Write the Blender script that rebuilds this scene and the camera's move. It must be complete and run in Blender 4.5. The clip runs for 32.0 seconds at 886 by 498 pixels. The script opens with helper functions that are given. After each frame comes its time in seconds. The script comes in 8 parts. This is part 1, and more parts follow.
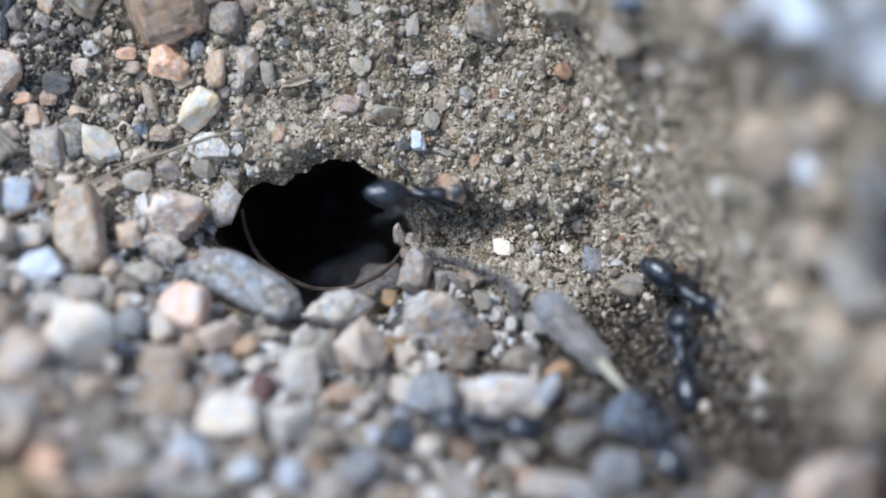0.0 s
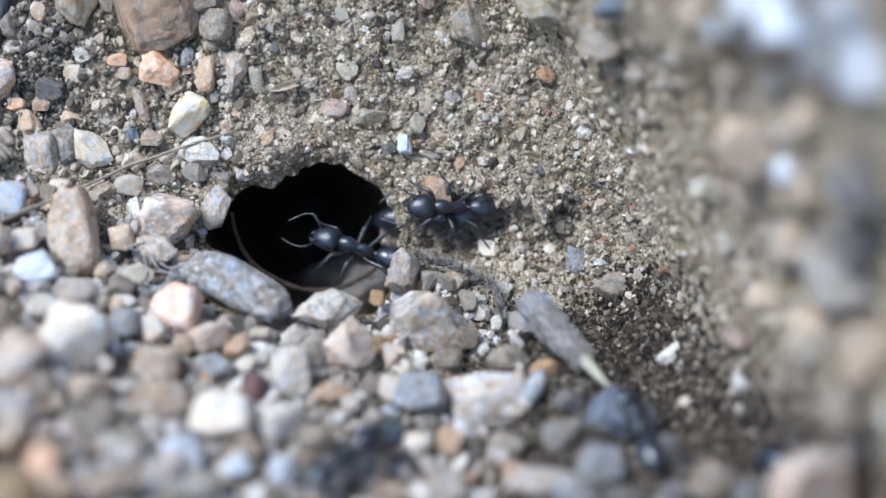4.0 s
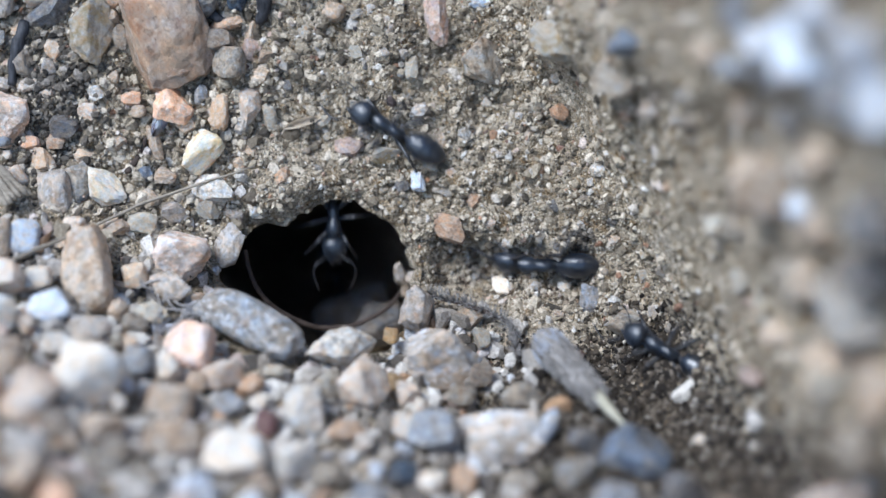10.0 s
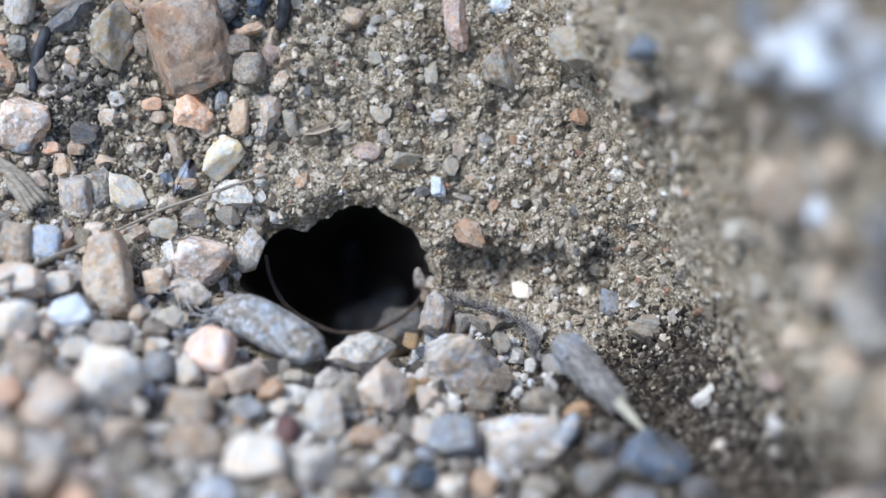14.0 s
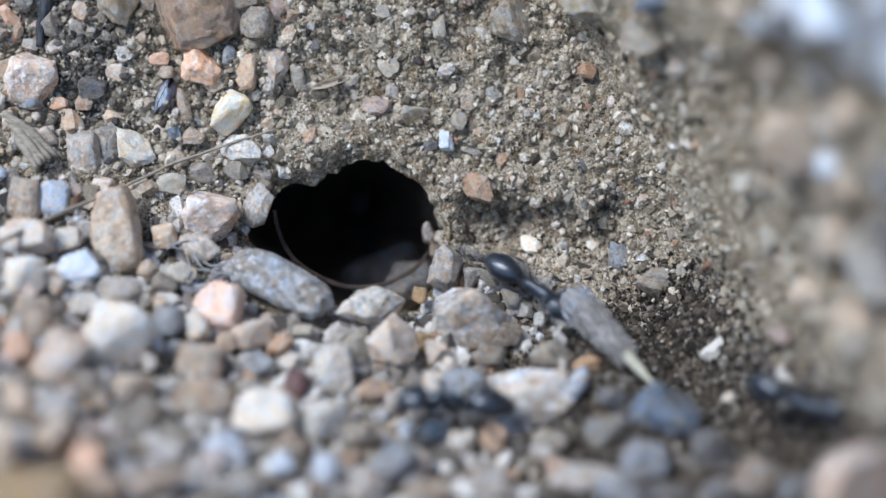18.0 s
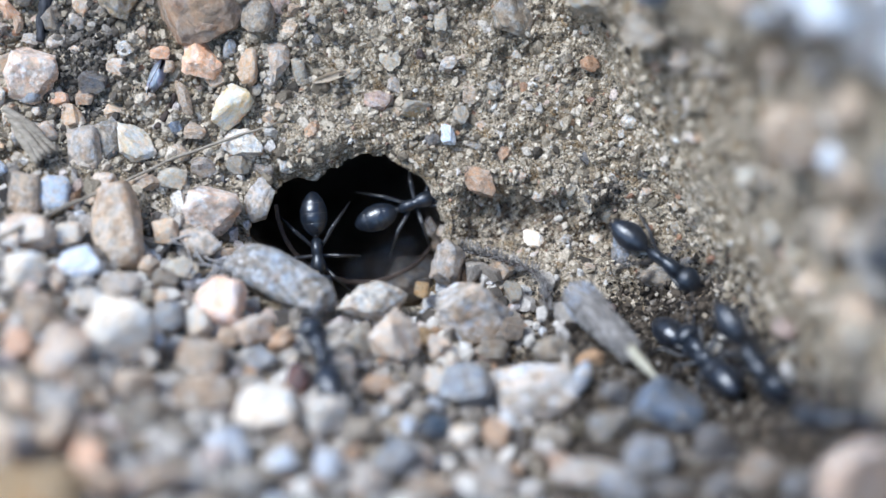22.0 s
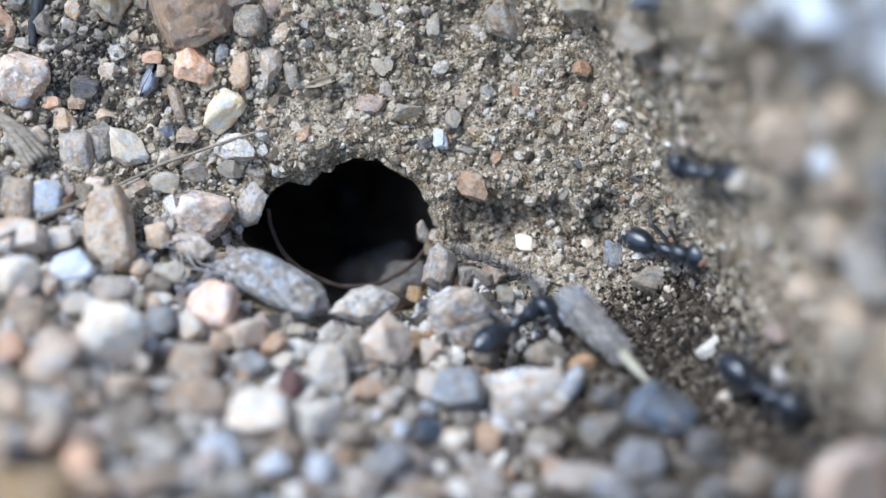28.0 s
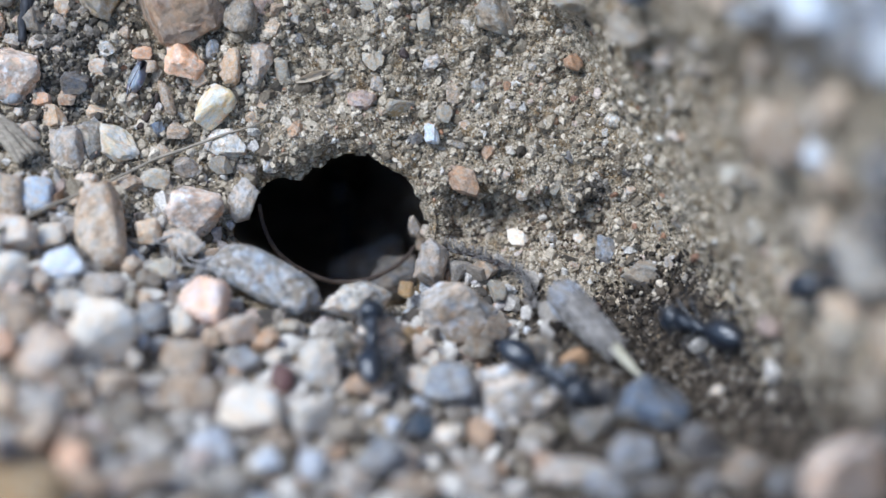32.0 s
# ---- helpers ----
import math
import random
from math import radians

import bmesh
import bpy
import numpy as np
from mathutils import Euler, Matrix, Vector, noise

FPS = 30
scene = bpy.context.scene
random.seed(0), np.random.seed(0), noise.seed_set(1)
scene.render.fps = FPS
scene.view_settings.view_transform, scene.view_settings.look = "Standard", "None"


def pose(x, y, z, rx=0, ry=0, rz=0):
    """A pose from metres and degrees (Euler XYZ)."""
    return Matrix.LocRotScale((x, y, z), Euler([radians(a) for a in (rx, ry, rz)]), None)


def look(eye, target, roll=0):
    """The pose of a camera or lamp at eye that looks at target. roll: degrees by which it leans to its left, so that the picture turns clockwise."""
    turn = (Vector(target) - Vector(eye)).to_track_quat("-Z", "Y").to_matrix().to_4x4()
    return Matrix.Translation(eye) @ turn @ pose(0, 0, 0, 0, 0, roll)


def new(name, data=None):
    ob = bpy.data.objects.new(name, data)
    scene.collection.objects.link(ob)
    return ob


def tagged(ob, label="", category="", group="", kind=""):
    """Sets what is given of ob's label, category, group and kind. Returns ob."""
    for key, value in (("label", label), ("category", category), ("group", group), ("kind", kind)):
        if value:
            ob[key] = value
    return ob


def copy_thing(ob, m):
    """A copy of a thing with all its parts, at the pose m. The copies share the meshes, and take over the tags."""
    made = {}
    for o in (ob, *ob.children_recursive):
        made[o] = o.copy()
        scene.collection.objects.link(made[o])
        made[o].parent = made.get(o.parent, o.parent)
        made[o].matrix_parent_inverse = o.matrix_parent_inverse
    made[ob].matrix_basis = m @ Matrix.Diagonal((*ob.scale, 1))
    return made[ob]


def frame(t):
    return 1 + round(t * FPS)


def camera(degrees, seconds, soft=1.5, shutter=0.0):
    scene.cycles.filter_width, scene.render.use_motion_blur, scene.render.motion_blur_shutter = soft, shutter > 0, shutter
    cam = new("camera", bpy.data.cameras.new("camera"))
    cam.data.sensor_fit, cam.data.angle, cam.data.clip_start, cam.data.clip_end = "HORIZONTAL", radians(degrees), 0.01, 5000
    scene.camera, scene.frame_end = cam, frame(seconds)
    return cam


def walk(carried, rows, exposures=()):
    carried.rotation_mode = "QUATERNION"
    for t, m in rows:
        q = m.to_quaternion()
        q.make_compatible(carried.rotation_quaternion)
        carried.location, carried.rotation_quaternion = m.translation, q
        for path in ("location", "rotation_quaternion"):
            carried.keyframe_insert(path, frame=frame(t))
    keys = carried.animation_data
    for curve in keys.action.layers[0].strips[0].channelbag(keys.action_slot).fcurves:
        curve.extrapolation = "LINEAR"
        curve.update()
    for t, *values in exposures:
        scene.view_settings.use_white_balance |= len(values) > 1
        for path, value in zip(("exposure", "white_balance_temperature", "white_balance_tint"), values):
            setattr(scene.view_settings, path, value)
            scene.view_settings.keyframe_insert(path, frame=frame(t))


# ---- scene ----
# ---- camera ----
MM = 0.001
cam = camera(24.572, 32.0, soft=1.5, shutter=0.5)
cam.data.dof.use_dof = True
cam.data.dof.focus_distance = 0.0796
cam.data.dof.aperture_fstop = 18.5
SLOPE = pose(0, 0, 0.02, 55, 0, 0)
# seconds; the eye's place across, up along the slope and off from it in mm; its turn in degrees
PATH = [
    (0, 0.049, 0.064, -1.5, 0.055, 0.400, 0.382),
    (0.5, 0.041, 0.065, -1.5, 0.304, 0.395, 0.363),
    (1, 0.048, 0.067, -1.5, 0.134, 0.413, 0.323),
    (1.5, 0.049, 0.054, -1.25, -0.187, 0.340, 0.189),
    (2, 0.010, 0.002, -0.138, -0.253, -0.015, 0.243),
    (2.5, -0.008, -0.001, -0.025, 0.203, -0.041, 0.201),
    (3, -0.008, -0.002, 0.041, 0.175, -0.043, 0.115),
    (3.5, -0.009, -0.004, 0.111, 0.166, -0.045, 0.092),
    (5.5, 0.001, -0.001, 0.039, -0.047, 0.001, -0.049),
    (6, 0.000, -0.000, 0.005, -0.002, 0.002, -0.030),
    (6.5, -0.011, 0.001, -0.080, 0.352, 0.002, 0.004),
    (7, -0.010, 0.002, -0.094, 0.346, 0.003, 0.008),
    (7.5, 0.001, 0.000, 0.006, -0.001, 0.018, -0.033),
    (8, 0.004, 0.004, -0.082, 0.005, 0.072, 0.013),
    (8.5, -0.013, 0.004, -0.051, 0.535, 0.118, 0.066),
    (9, -0.020, 0.004, 0.001, 0.824, 0.188, 0.040),
    (9.5, -0.023, 0.006, -0.023, 0.998, 0.263, 0.002),
    (10, -0.026, 0.007, 0.003, 1.170, 0.337, -0.007),
    (10.5, -0.030, 0.008, 0.044, 1.354, 0.407, 0.038),
    (11, -0.034, 0.010, -0.014, 1.573, 0.484, 0.029),
    (11.5, -0.038, 0.011, -0.003, 1.802, 0.567, -0.013),
    (12, -0.042, 0.011, 0.030, 1.990, 0.637, 0.003),
    (12.5, -0.032, 0.015, 0.001, 1.817, 0.720, -0.033),
    (13, -0.018, 0.019, -0.010, 1.525, 0.800, -0.016),
    (13.5, -0.012, 0.019, 0.095, 1.351, 0.838, -0.052),
    (14, -0.007, 0.021, 0.101, 1.304, 0.912, -0.048),
    (14.5, -0.004, 0.023, 0.117, 1.269, 0.974, -0.036),
    (16.5, 0.012, 0.030, 0.110, 1.013, 1.149, -0.124),
    (17, 0.023, 0.032, 0.123, 0.694, 1.162, -0.156),
    (17.5, 0.035, 0.034, 0.118, 0.327, 1.174, -0.184),
    (18, 0.047, 0.037, 0.055, -0.004, 1.194, -0.264),
    (18.5, 0.046, 0.036, 0.080, 0.032, 1.206, -0.196),
    (19, 0.041, 0.038, -0.029, 0.262, 1.221, -0.235),
    (19.5, 0.041, 0.043, -0.230, 0.402, 1.247, -0.274),
    (20, 0.044, 0.043, -0.211, 0.304, 1.252, -0.197),
    (20.5, 0.064, 0.046, -0.208, -0.304, 1.278, -0.305),
    (21, 0.085, 0.048, -0.233, -0.986, 1.295, -0.372),
    (21.5, 0.072, 0.050, -0.340, -0.498, 1.287, -0.314),
    (22, 0.061, 0.047, -0.293, -0.170, 1.273, -0.396),
    (22.5, 0.060, 0.047, -0.289, -0.144, 1.270, -0.401),
    (23, 0.060, 0.047, -0.294, -0.150, 1.271, -0.446),
    (23.5, 0.060, 0.048, -0.317, -0.151, 1.274, -0.440),
    (24, 0.063, 0.048, -0.308, -0.221, 1.275, -0.417),
    (24.5, 0.071, 0.049, -0.327, -0.463, 1.287, -0.402),
    (26.5, 0.064, 0.046, -0.323, -0.387, 1.193, -0.417),
    (27, 0.055, 0.042, -0.241, -0.174, 1.141, -0.381),
    (27.5, 0.047, 0.038, -0.176, -0.030, 1.082, -0.374),
    (28, 0.047, 0.038, -0.254, -0.043, 1.045, -0.406),
    (28.5, 0.043, 0.033, -0.084, -0.078, 1.000, -0.431),
    (29, 0.044, 0.033, -0.150, -0.116, 0.955, -0.528),
    (29.5, 0.042, 0.031, -0.074, -0.130, 0.928, -0.446),
    (30, 0.043, 0.033, -0.211, -0.132, 0.898, -0.444),
    (30.5, 0.043, 0.033, -0.291, -0.138, 0.864, -0.503),
    (31, 0.043, 0.034, -0.379, -0.136, 0.831, -0.485),
    (31.5, 0.040, 0.031, -0.252, -0.141, 0.813, -0.574),
    (32, 0.044, 0.035, -0.415, -0.183, 0.812, -0.628),
]
EXPOSURE = [(0, -0.22), (1, -0.22), (2, -0.14), (3, -0.08), (6, -0.1), (7, -0.1), (9, -0.15), (12, -0.15), (13.5, -0.14), (17, -0.28), (20, -0.3), (21, -0.08), (22, -0.02), (23, -0.06), (24, -0.02), (27, -0.1),
            (29, -0.09), (31, -0.17), (32, -0.22)]
walk(cam, [(t, SLOPE @ pose(x * MM, y * MM, (80 + z) * MM, a, b, c)) for t, x, y, z, a, b, c in PATH], [(t, 1.21 + e, 5460, 8) for t, e in EXPOSURE])

# ---- light: open shade under a bright sky ----
world = bpy.data.worlds.new("sky")
scene.world = world
world.use_nodes = True
wt = world.node_tree
sky = wt.nodes.new("ShaderNodeTexSky")
sky.sky_type, sky.sun_disc = "NISHITA", False
sky.sun_elevation, sky.sun_rotation = radians(58), radians(244)
wt.links.new(sky.outputs[0], wt.nodes["Background"].inputs[0])
wt.nodes["Background"].inputs[1].default_value = 0.097
sun = new("sun", bpy.data.lights.new("sun", "SUN"))
sun.data.energy, sun.data.angle, sun.data.color = 2.12, radians(26), (1.0, 0.96, 0.9)
sun.matrix_world = look((0, 0, 1), (0.55, 0.27, 0))


# ---- materials ----
def material(name, rough=0.85, spec=0.3):
    mat = bpy.data.materials.new(name)
    mat.use_nodes = True
    b = mat.node_tree.nodes["Principled BSDF"]
    b.inputs["Roughness"].default_value = rough
    b.inputs["Specular IOR Level"].default_value = spec
    return mat, mat.node_tree, b


def node(nt, kind, **values):
    n = nt.nodes.new(kind)
    for key, value in values.items():
        n.inputs[key.replace("_", " ")].default_value = value
    return n


def ramp(nt, fac, stops, hard=False):
    r = nt.nodes.new("ShaderNodeValToRGB")
    r.color_ramp.interpolation = "CONSTANT" if hard else "LINEAR"
    while len(r.color_ramp.elements) < len(stops):
        r.color_ramp.elements.new(0.5)
    for e, (p, c) in zip(r.color_ramp.elements, stops):
        e.position, e.color = p, (*c, 1)
    nt.links.new(fac, r.inputs[0])
    return r.outputs[0]


def mix(nt, a, b, fac, mode="MIX"):
    m = nt.nodes.new("ShaderNodeMix")
    m.data_type, m.blend_type = "RGBA", mode
    for slot, value in ((0, fac), (6, a), (7, b)):
        if isinstance(value, bpy.types.NodeSocket):
            nt.links.new(value, m.inputs[slot])
        else:
            m.inputs[slot].default_value = value if slot == 0 else (*value, 1)
    return m.outputs[2]


def bump(nt, b, height_socket, strength, dist):
    n = node(nt, "ShaderNodeBump", Strength=strength, Distance=dist)
    nt.links.new(height_socket, n.inputs["Height"])
    nt.links.new(n.outputs[0], b.inputs["Normal"])


def coords(nt):
    c = nt.nodes.new("ShaderNodeTexCoord")
    m = node(nt, "ShaderNodeMapping", Scale=(1000, 1000, 1000))
    nt.links.new(c.outputs["Object"], m.inputs[0])
    return m.outputs[0]


def noise_tex(nt, co, scale, detail=4, rough=0.6):
    n = node(nt, "ShaderNodeTexNoise", Scale=scale, Detail=detail, Roughness=rough)
    nt.links.new(co, n.inputs["Vector"])
    return n.outputs["Fac"]


SAND = [(0, (0.06, 0.053, 0.044)), (0.18, (0.165, 0.144, 0.114)), (0.4, (0.33, 0.297, 0.24)), (0.66, (0.52, 0.475, 0.4)),
        (0.84, (0.7, 0.655, 0.58)), (1, (0.88, 0.86, 0.81))]


def soil_material():
    """Sand cemented with fine dust: two sizes of grain, glints of quartz, broad stains."""
    mat, nt, b = material("sandy_soil", 0.9, 0.4)
    co = coords(nt)
    cells = []
    for size in (8.0, 19.0):
        vor = node(nt, "ShaderNodeTexVoronoi", Scale=size)
        nt.links.new(co, vor.inputs["Vector"])
        sep = nt.nodes.new("ShaderNodeSeparateColor")
        nt.links.new(vor.outputs["Color"], sep.inputs[0])
        cells.append((vor, sep))
    (v1, s1), (v2, s2) = cells
    big = noise_tex(nt, co, 0.3, 5)
    mid = noise_tex(nt, co, 1.3, 5, 0.7)
    fine = noise_tex(nt, co, 9.0, 8, 0.8)
    col = mix(nt, ramp(nt, s1.outputs[0], SAND), ramp(nt, s2.outputs[0], SAND), 0.6)
    dust = ramp(nt, fine, [(0.36, (0.06, 0.05, 0.04)), (0.62, (0.42, 0.37, 0.29))])
    col = mix(nt, col, dust, 0.3)
    tone = ramp(nt, big, [(0.3, (1.05, 0.92, 0.75)), (0.5, (1.48, 1.37, 1.2)), (0.7, (1.72, 1.63, 1.52))])
    stain = ramp(nt, mid, [(0.34, (0.66, 0.52, 0.34)), (0.5, (1, 0.97, 0.92)), (0.68, (1.15, 1.13, 1.1))])
    col = mix(nt, mix(nt, col, tone, 1.0, "MULTIPLY"), stain, 1.0, "MULTIPLY")
    nt.links.new(col, b.inputs["Base Color"])
    nt.links.new(ramp(nt, s2.outputs[1], [(0, (0.95, 0.95, 0.95)), (0.82, (0.85, 0.85, 0.85)), (0.9, (0.2, 0.2, 0.2)), (1, (0.12, 0.12, 0.12))]), b.inputs["Roughness"])
    add = node(nt, "ShaderNodeMath")
    add.operation = "SUBTRACT"
    nt.links.new(fine, add.inputs[0])
    nt.links.new(v1.outputs["Distance"], add.inputs[1])
    more = node(nt, "ShaderNodeMath")
    more.operation = "SUBTRACT"
    nt.links.new(add.outputs[0], more.inputs[0])
    nt.links.new(v2.outputs["Distance"], more.inputs[1])
    bump(nt, b, more.outputs[0], 1.0, 0.00016)
    return mat


def grain_material(name, stops, rough=0.7):
    mat, nt, b = material(name, rough, 0.35)
    geo = nt.nodes.new("ShaderNodeNewGeometry")
    co = coords(nt)
    fine = noise_tex(nt, co, 11.0, 6, 0.8)
    col = ramp(nt, geo.outputs["Random Per Island"], stops)
    dirt = ramp(nt, fine, [(0.34, (0.42, 0.38, 0.33)), (0.6, (1.08, 1.06, 1.03))])
    nt.links.new(mix(nt, col, dirt, 1.0, "MULTIPLY"), b.inputs["Base Color"])
    bump(nt, b, fine, 0.8, 0.0001)
    return mat


def stone_material(name, light, dark, vein, speckle=0.75, dusty=0.7):
    """A stone: two tones in patches, a third in spots, mineral stains, grainy and dusted with soil."""
    mat, nt, b = material(name, 0.6, 0.45)
    c = nt.nodes.new("ShaderNodeTexCoord")
    info = nt.nodes.new("ShaderNodeObjectInfo")
    shift = nt.nodes.new("ShaderNodeVectorMath")
    shift.operation = "ADD"
    scale = nt.nodes.new("ShaderNodeVectorMath")
    scale.operation = "SCALE"
    scale.inputs[3].default_value = 40.0
    nt.links.new(info.outputs["Random"], scale.inputs[0])
    nt.links.new(c.outputs["Object"], shift.inputs[0])
    nt.links.new(scale.outputs[0], shift.inputs[1])
    co = shift.outputs[0]
    big = noise_tex(nt, co, 1.3, 5, 0.65)
    mid = noise_tex(nt, co, 3.4, 6, 0.75)
    fine = noise_tex(nt, co, 13.0, 5, 0.8)
    vor = node(nt, "ShaderNodeTexVoronoi", Scale=5.5)
    nt.links.new(co, vor.inputs["Vector"])
    nt.links.new(ramp(nt, noise_tex(nt, co, 5.0, 3), [(0.4, (0.8, 0.8, 0.8)), (0.62, (0.34, 0.34, 0.34))]), b.inputs["Roughness"])
    col = ramp(nt, big, [(0.42, dark), (0.54, light)])
    col = mix(nt, col, vein, ramp(nt, mid, [(0.5, (0, 0, 0)), (0.58, (0.9, 0.9, 0.9))]))
    sep = nt.nodes.new("ShaderNodeSeparateColor")
    nt.links.new(vor.outputs["Color"], sep.inputs[0])
    speck = ramp(nt, sep.outputs[0], [(0, (0.5, 0.47, 0.43)), (0.3, (0.95, 0.94, 0.92)), (1, (1.35, 1.33, 1.3))])
    col = mix(nt, col, speck, speckle, "MULTIPLY")
    rust = noise_tex(nt, co, 0.9, 4, 0.7)
    col = mix(nt, col, tuple(k * f for k, f in zip(dark, (1.0, 0.66, 0.36))), ramp(nt, rust, [(0.57, (0, 0, 0)), (0.7, (0.55, 0.55, 0.55))]))
    hue = ramp(nt, noise_tex(nt, co, 2.3, 4, 0.7), [(0.38, (1.12, 0.99, 0.86)), (0.5, (1, 1, 1)), (0.62, (0.9, 1.0, 1.16))])
    col = mix(nt, col, hue, 1.0, "MULTIPLY")
    low = 0.66 if speckle < 0.5 else 0.42
    pit = ramp(nt, fine, [(0.33, (low, 0.95 * low, 0.9 * low)), (0.43, (1, 1, 1)), (0.62, (1.2, 1.2, 1.2))])
    col = mix(nt, col, pit, 1.0, "MULTIPLY")
    dirt = noise_tex(nt, co, 1.9, 8, 0.85)
    col = mix(nt, col, (0.38, 0.325, 0.25), ramp(nt, dirt, [(0.5, (0, 0, 0)), (0.62, (dusty, dusty, dusty))]))
    vary = ramp(nt, info.outputs["Random"], [(0, (0.9, 0.85, 0.8)), (0.5, (1.03, 1, 0.96)), (1, (1.22, 1.18, 1.12))])
    nt.links.new(mix(nt, col, vary, 1.0, "MULTIPLY"), b.inputs["Base Color"])
    add = node(nt, "ShaderNodeMath")
    nt.links.new(mid, add.inputs[0])
    nt.links.new(fine, add.inputs[1])
    bump(nt, b, add.outputs[0], 0.55, 0.00016)
    return mat


STONES = {
    "white": ((0.697, 0.653, 0.580), (0.638, 0.566, 0.464), (0.653, 0.580, 0.479), "off-white quartz pebble half sunk in sandy soil"),
    "whitegrey": ((0.537, 0.511, 0.459), (0.406, 0.367, 0.308), (0.563, 0.570, 0.583), "pale grey blocky pebble among loose gravel"),
    "granite": ((0.46, 0.4, 0.335), (0.28, 0.235, 0.185), (0.56, 0.56, 0.57), "rough grey granite stone with white crystals"),
    "bluewhite": ((0.57, 0.62, 0.68), (0.43, 0.47, 0.54), (0.61, 0.64, 0.68), "bluish white milky quartz chip in gravel"),
    "ivory": ((0.741, 0.710, 0.624), (0.671, 0.608, 0.452), (0.702, 0.686, 0.655), "angular ivory quartz chip with yellow stain"),
    "yellow": ((0.704, 0.636, 0.484), (0.666, 0.522, 0.288), (0.666, 0.643, 0.605), "honey yellow translucent quartz pebble"),
    "peach": ((0.704, 0.459, 0.311), (0.637, 0.370, 0.222), (0.704, 0.563, 0.445), "rough peach-coloured feldspar pebble"),
    "pinkbig": ((0.688, 0.519, 0.421), (0.646, 0.449, 0.351), (0.646, 0.548, 0.477), "smooth salmon pink feldspar block"),
    "peachpale": ((0.638, 0.501, 0.363), (0.537, 0.378, 0.239), (0.624, 0.558, 0.464), "pale peach angular gravel stone"),
    "peachtan": ((0.452, 0.312, 0.211), (0.359, 0.234, 0.148), (0.437, 0.359, 0.281), "tan pink stone set in the nest's rim"),
    "pink": ((0.380, 0.289, 0.249), (0.314, 0.229, 0.197), (0.393, 0.341, 0.301), "dusty pink weathered stone chip"),
    "pinkgranite": ((0.62, 0.5, 0.41), (0.46, 0.34, 0.26), (0.72, 0.68, 0.64), "crumbling pink granite stone with white crystals"),
    "pinkwhite": ((0.590, 0.498, 0.407), (0.477, 0.365, 0.267), (0.618, 0.583, 0.527), "crumbly pinkish white granite stone"),
    "cream": ((0.411, 0.375, 0.302), (0.333, 0.290, 0.224), (0.423, 0.405, 0.363), "small cream-coloured stone chip in soil"),
    "gold": ((0.333, 0.294, 0.233), (0.277, 0.211, 0.111), (0.366, 0.344, 0.305), "golden brown pitted quartz stone"),
    "ochre": ((0.360, 0.236, 0.105), (0.275, 0.177, 0.079), (0.393, 0.314, 0.216), "ochre brown rounded stone"),
    "orange": ((0.360, 0.216, 0.125), (0.295, 0.177, 0.105), (0.393, 0.262, 0.177), "small rusty orange grain set in the slope"),
    "red": ((0.249, 0.131, 0.092), (0.197, 0.105, 0.072), (0.275, 0.164, 0.118), "tiny brick red grain set in the slope"),
    "tan": ((0.465, 0.38, 0.29), (0.345, 0.265, 0.19), (0.5, 0.44, 0.37), "tan sandstone pebble in loose gravel"),
    "tangrey": ((0.282, 0.247, 0.200), (0.206, 0.176, 0.141), (0.329, 0.306, 0.265), "dusty grey-brown stone with rough face"),
    "grey": ((0.282, 0.268, 0.243), (0.197, 0.183, 0.158), (0.347, 0.334, 0.314), "dull grey limestone pebble with soil dust"),
    "lightgrey": ((0.425, 0.385, 0.34), (0.32, 0.28, 0.235), (0.47, 0.44, 0.41), "light grey sharp-edged stone chip"),
    "greyslab": ((0.31, 0.325, 0.34), (0.19, 0.18, 0.16), (0.47, 0.485, 0.51), "long blue-grey slab stone along the nest's lip"),
    "bluegrey": ((0.249, 0.262, 0.282), (0.164, 0.170, 0.177), (0.314, 0.328, 0.354), "blue-grey stone partly covered with soil"),
    "blue": ((0.105, 0.131, 0.177), (0.059, 0.072, 0.098), (0.164, 0.197, 0.243), "dark blue slate chip in the soil"),
    "bluedark": ((0.039, 0.066, 0.105), (0.026, 0.039, 0.066), (0.079, 0.118, 0.170), "deep blue glassy stone chip"),
    "slate": ((0.131, 0.131, 0.137), (0.085, 0.082, 0.079), (0.190, 0.190, 0.190), "dark grey slate stone with dusty top"),
    "brown": ((0.236, 0.197, 0.158), (0.177, 0.144, 0.112), (0.289, 0.256, 0.216), "brown rounded stone dusted with soil"),
    "brownpink": ((0.40, 0.305, 0.225), (0.30, 0.195, 0.13), (0.45, 0.365, 0.28), "large brown-pink weathered rock in the soil"),
    "darkmoss": ((0.085, 0.072, 0.046), (0.052, 0.043, 0.029), (0.144, 0.125, 0.085), "dark brown earthy crumb on the slope"),
    "maroon": ((0.131, 0.059, 0.066), (0.085, 0.039, 0.046), (0.197, 0.118, 0.112), "dark maroon pebble among pale gravel"),
}
HUMUS = grain_material("humus_crumbs", [(0, (0.04, 0.035, 0.029)), (0.4, (0.12, 0.104, 0.085)), (0.8, (0.24, 0.212, 0.175)), (1, (0.45, 0.41, 0.36))], 0.9)
# dark brown crumbs whose tone stands in for the overhang's shade
SHADE_CRUMBS = grain_material("shade_crumbs", [(0, (0.05, 0.035, 0.024)), (0.4, (0.14, 0.1, 0.066)), (0.8, (0.27, 0.2, 0.135)), (1, (0.42, 0.36, 0.28))], 0.9)
SOIL = soil_material()
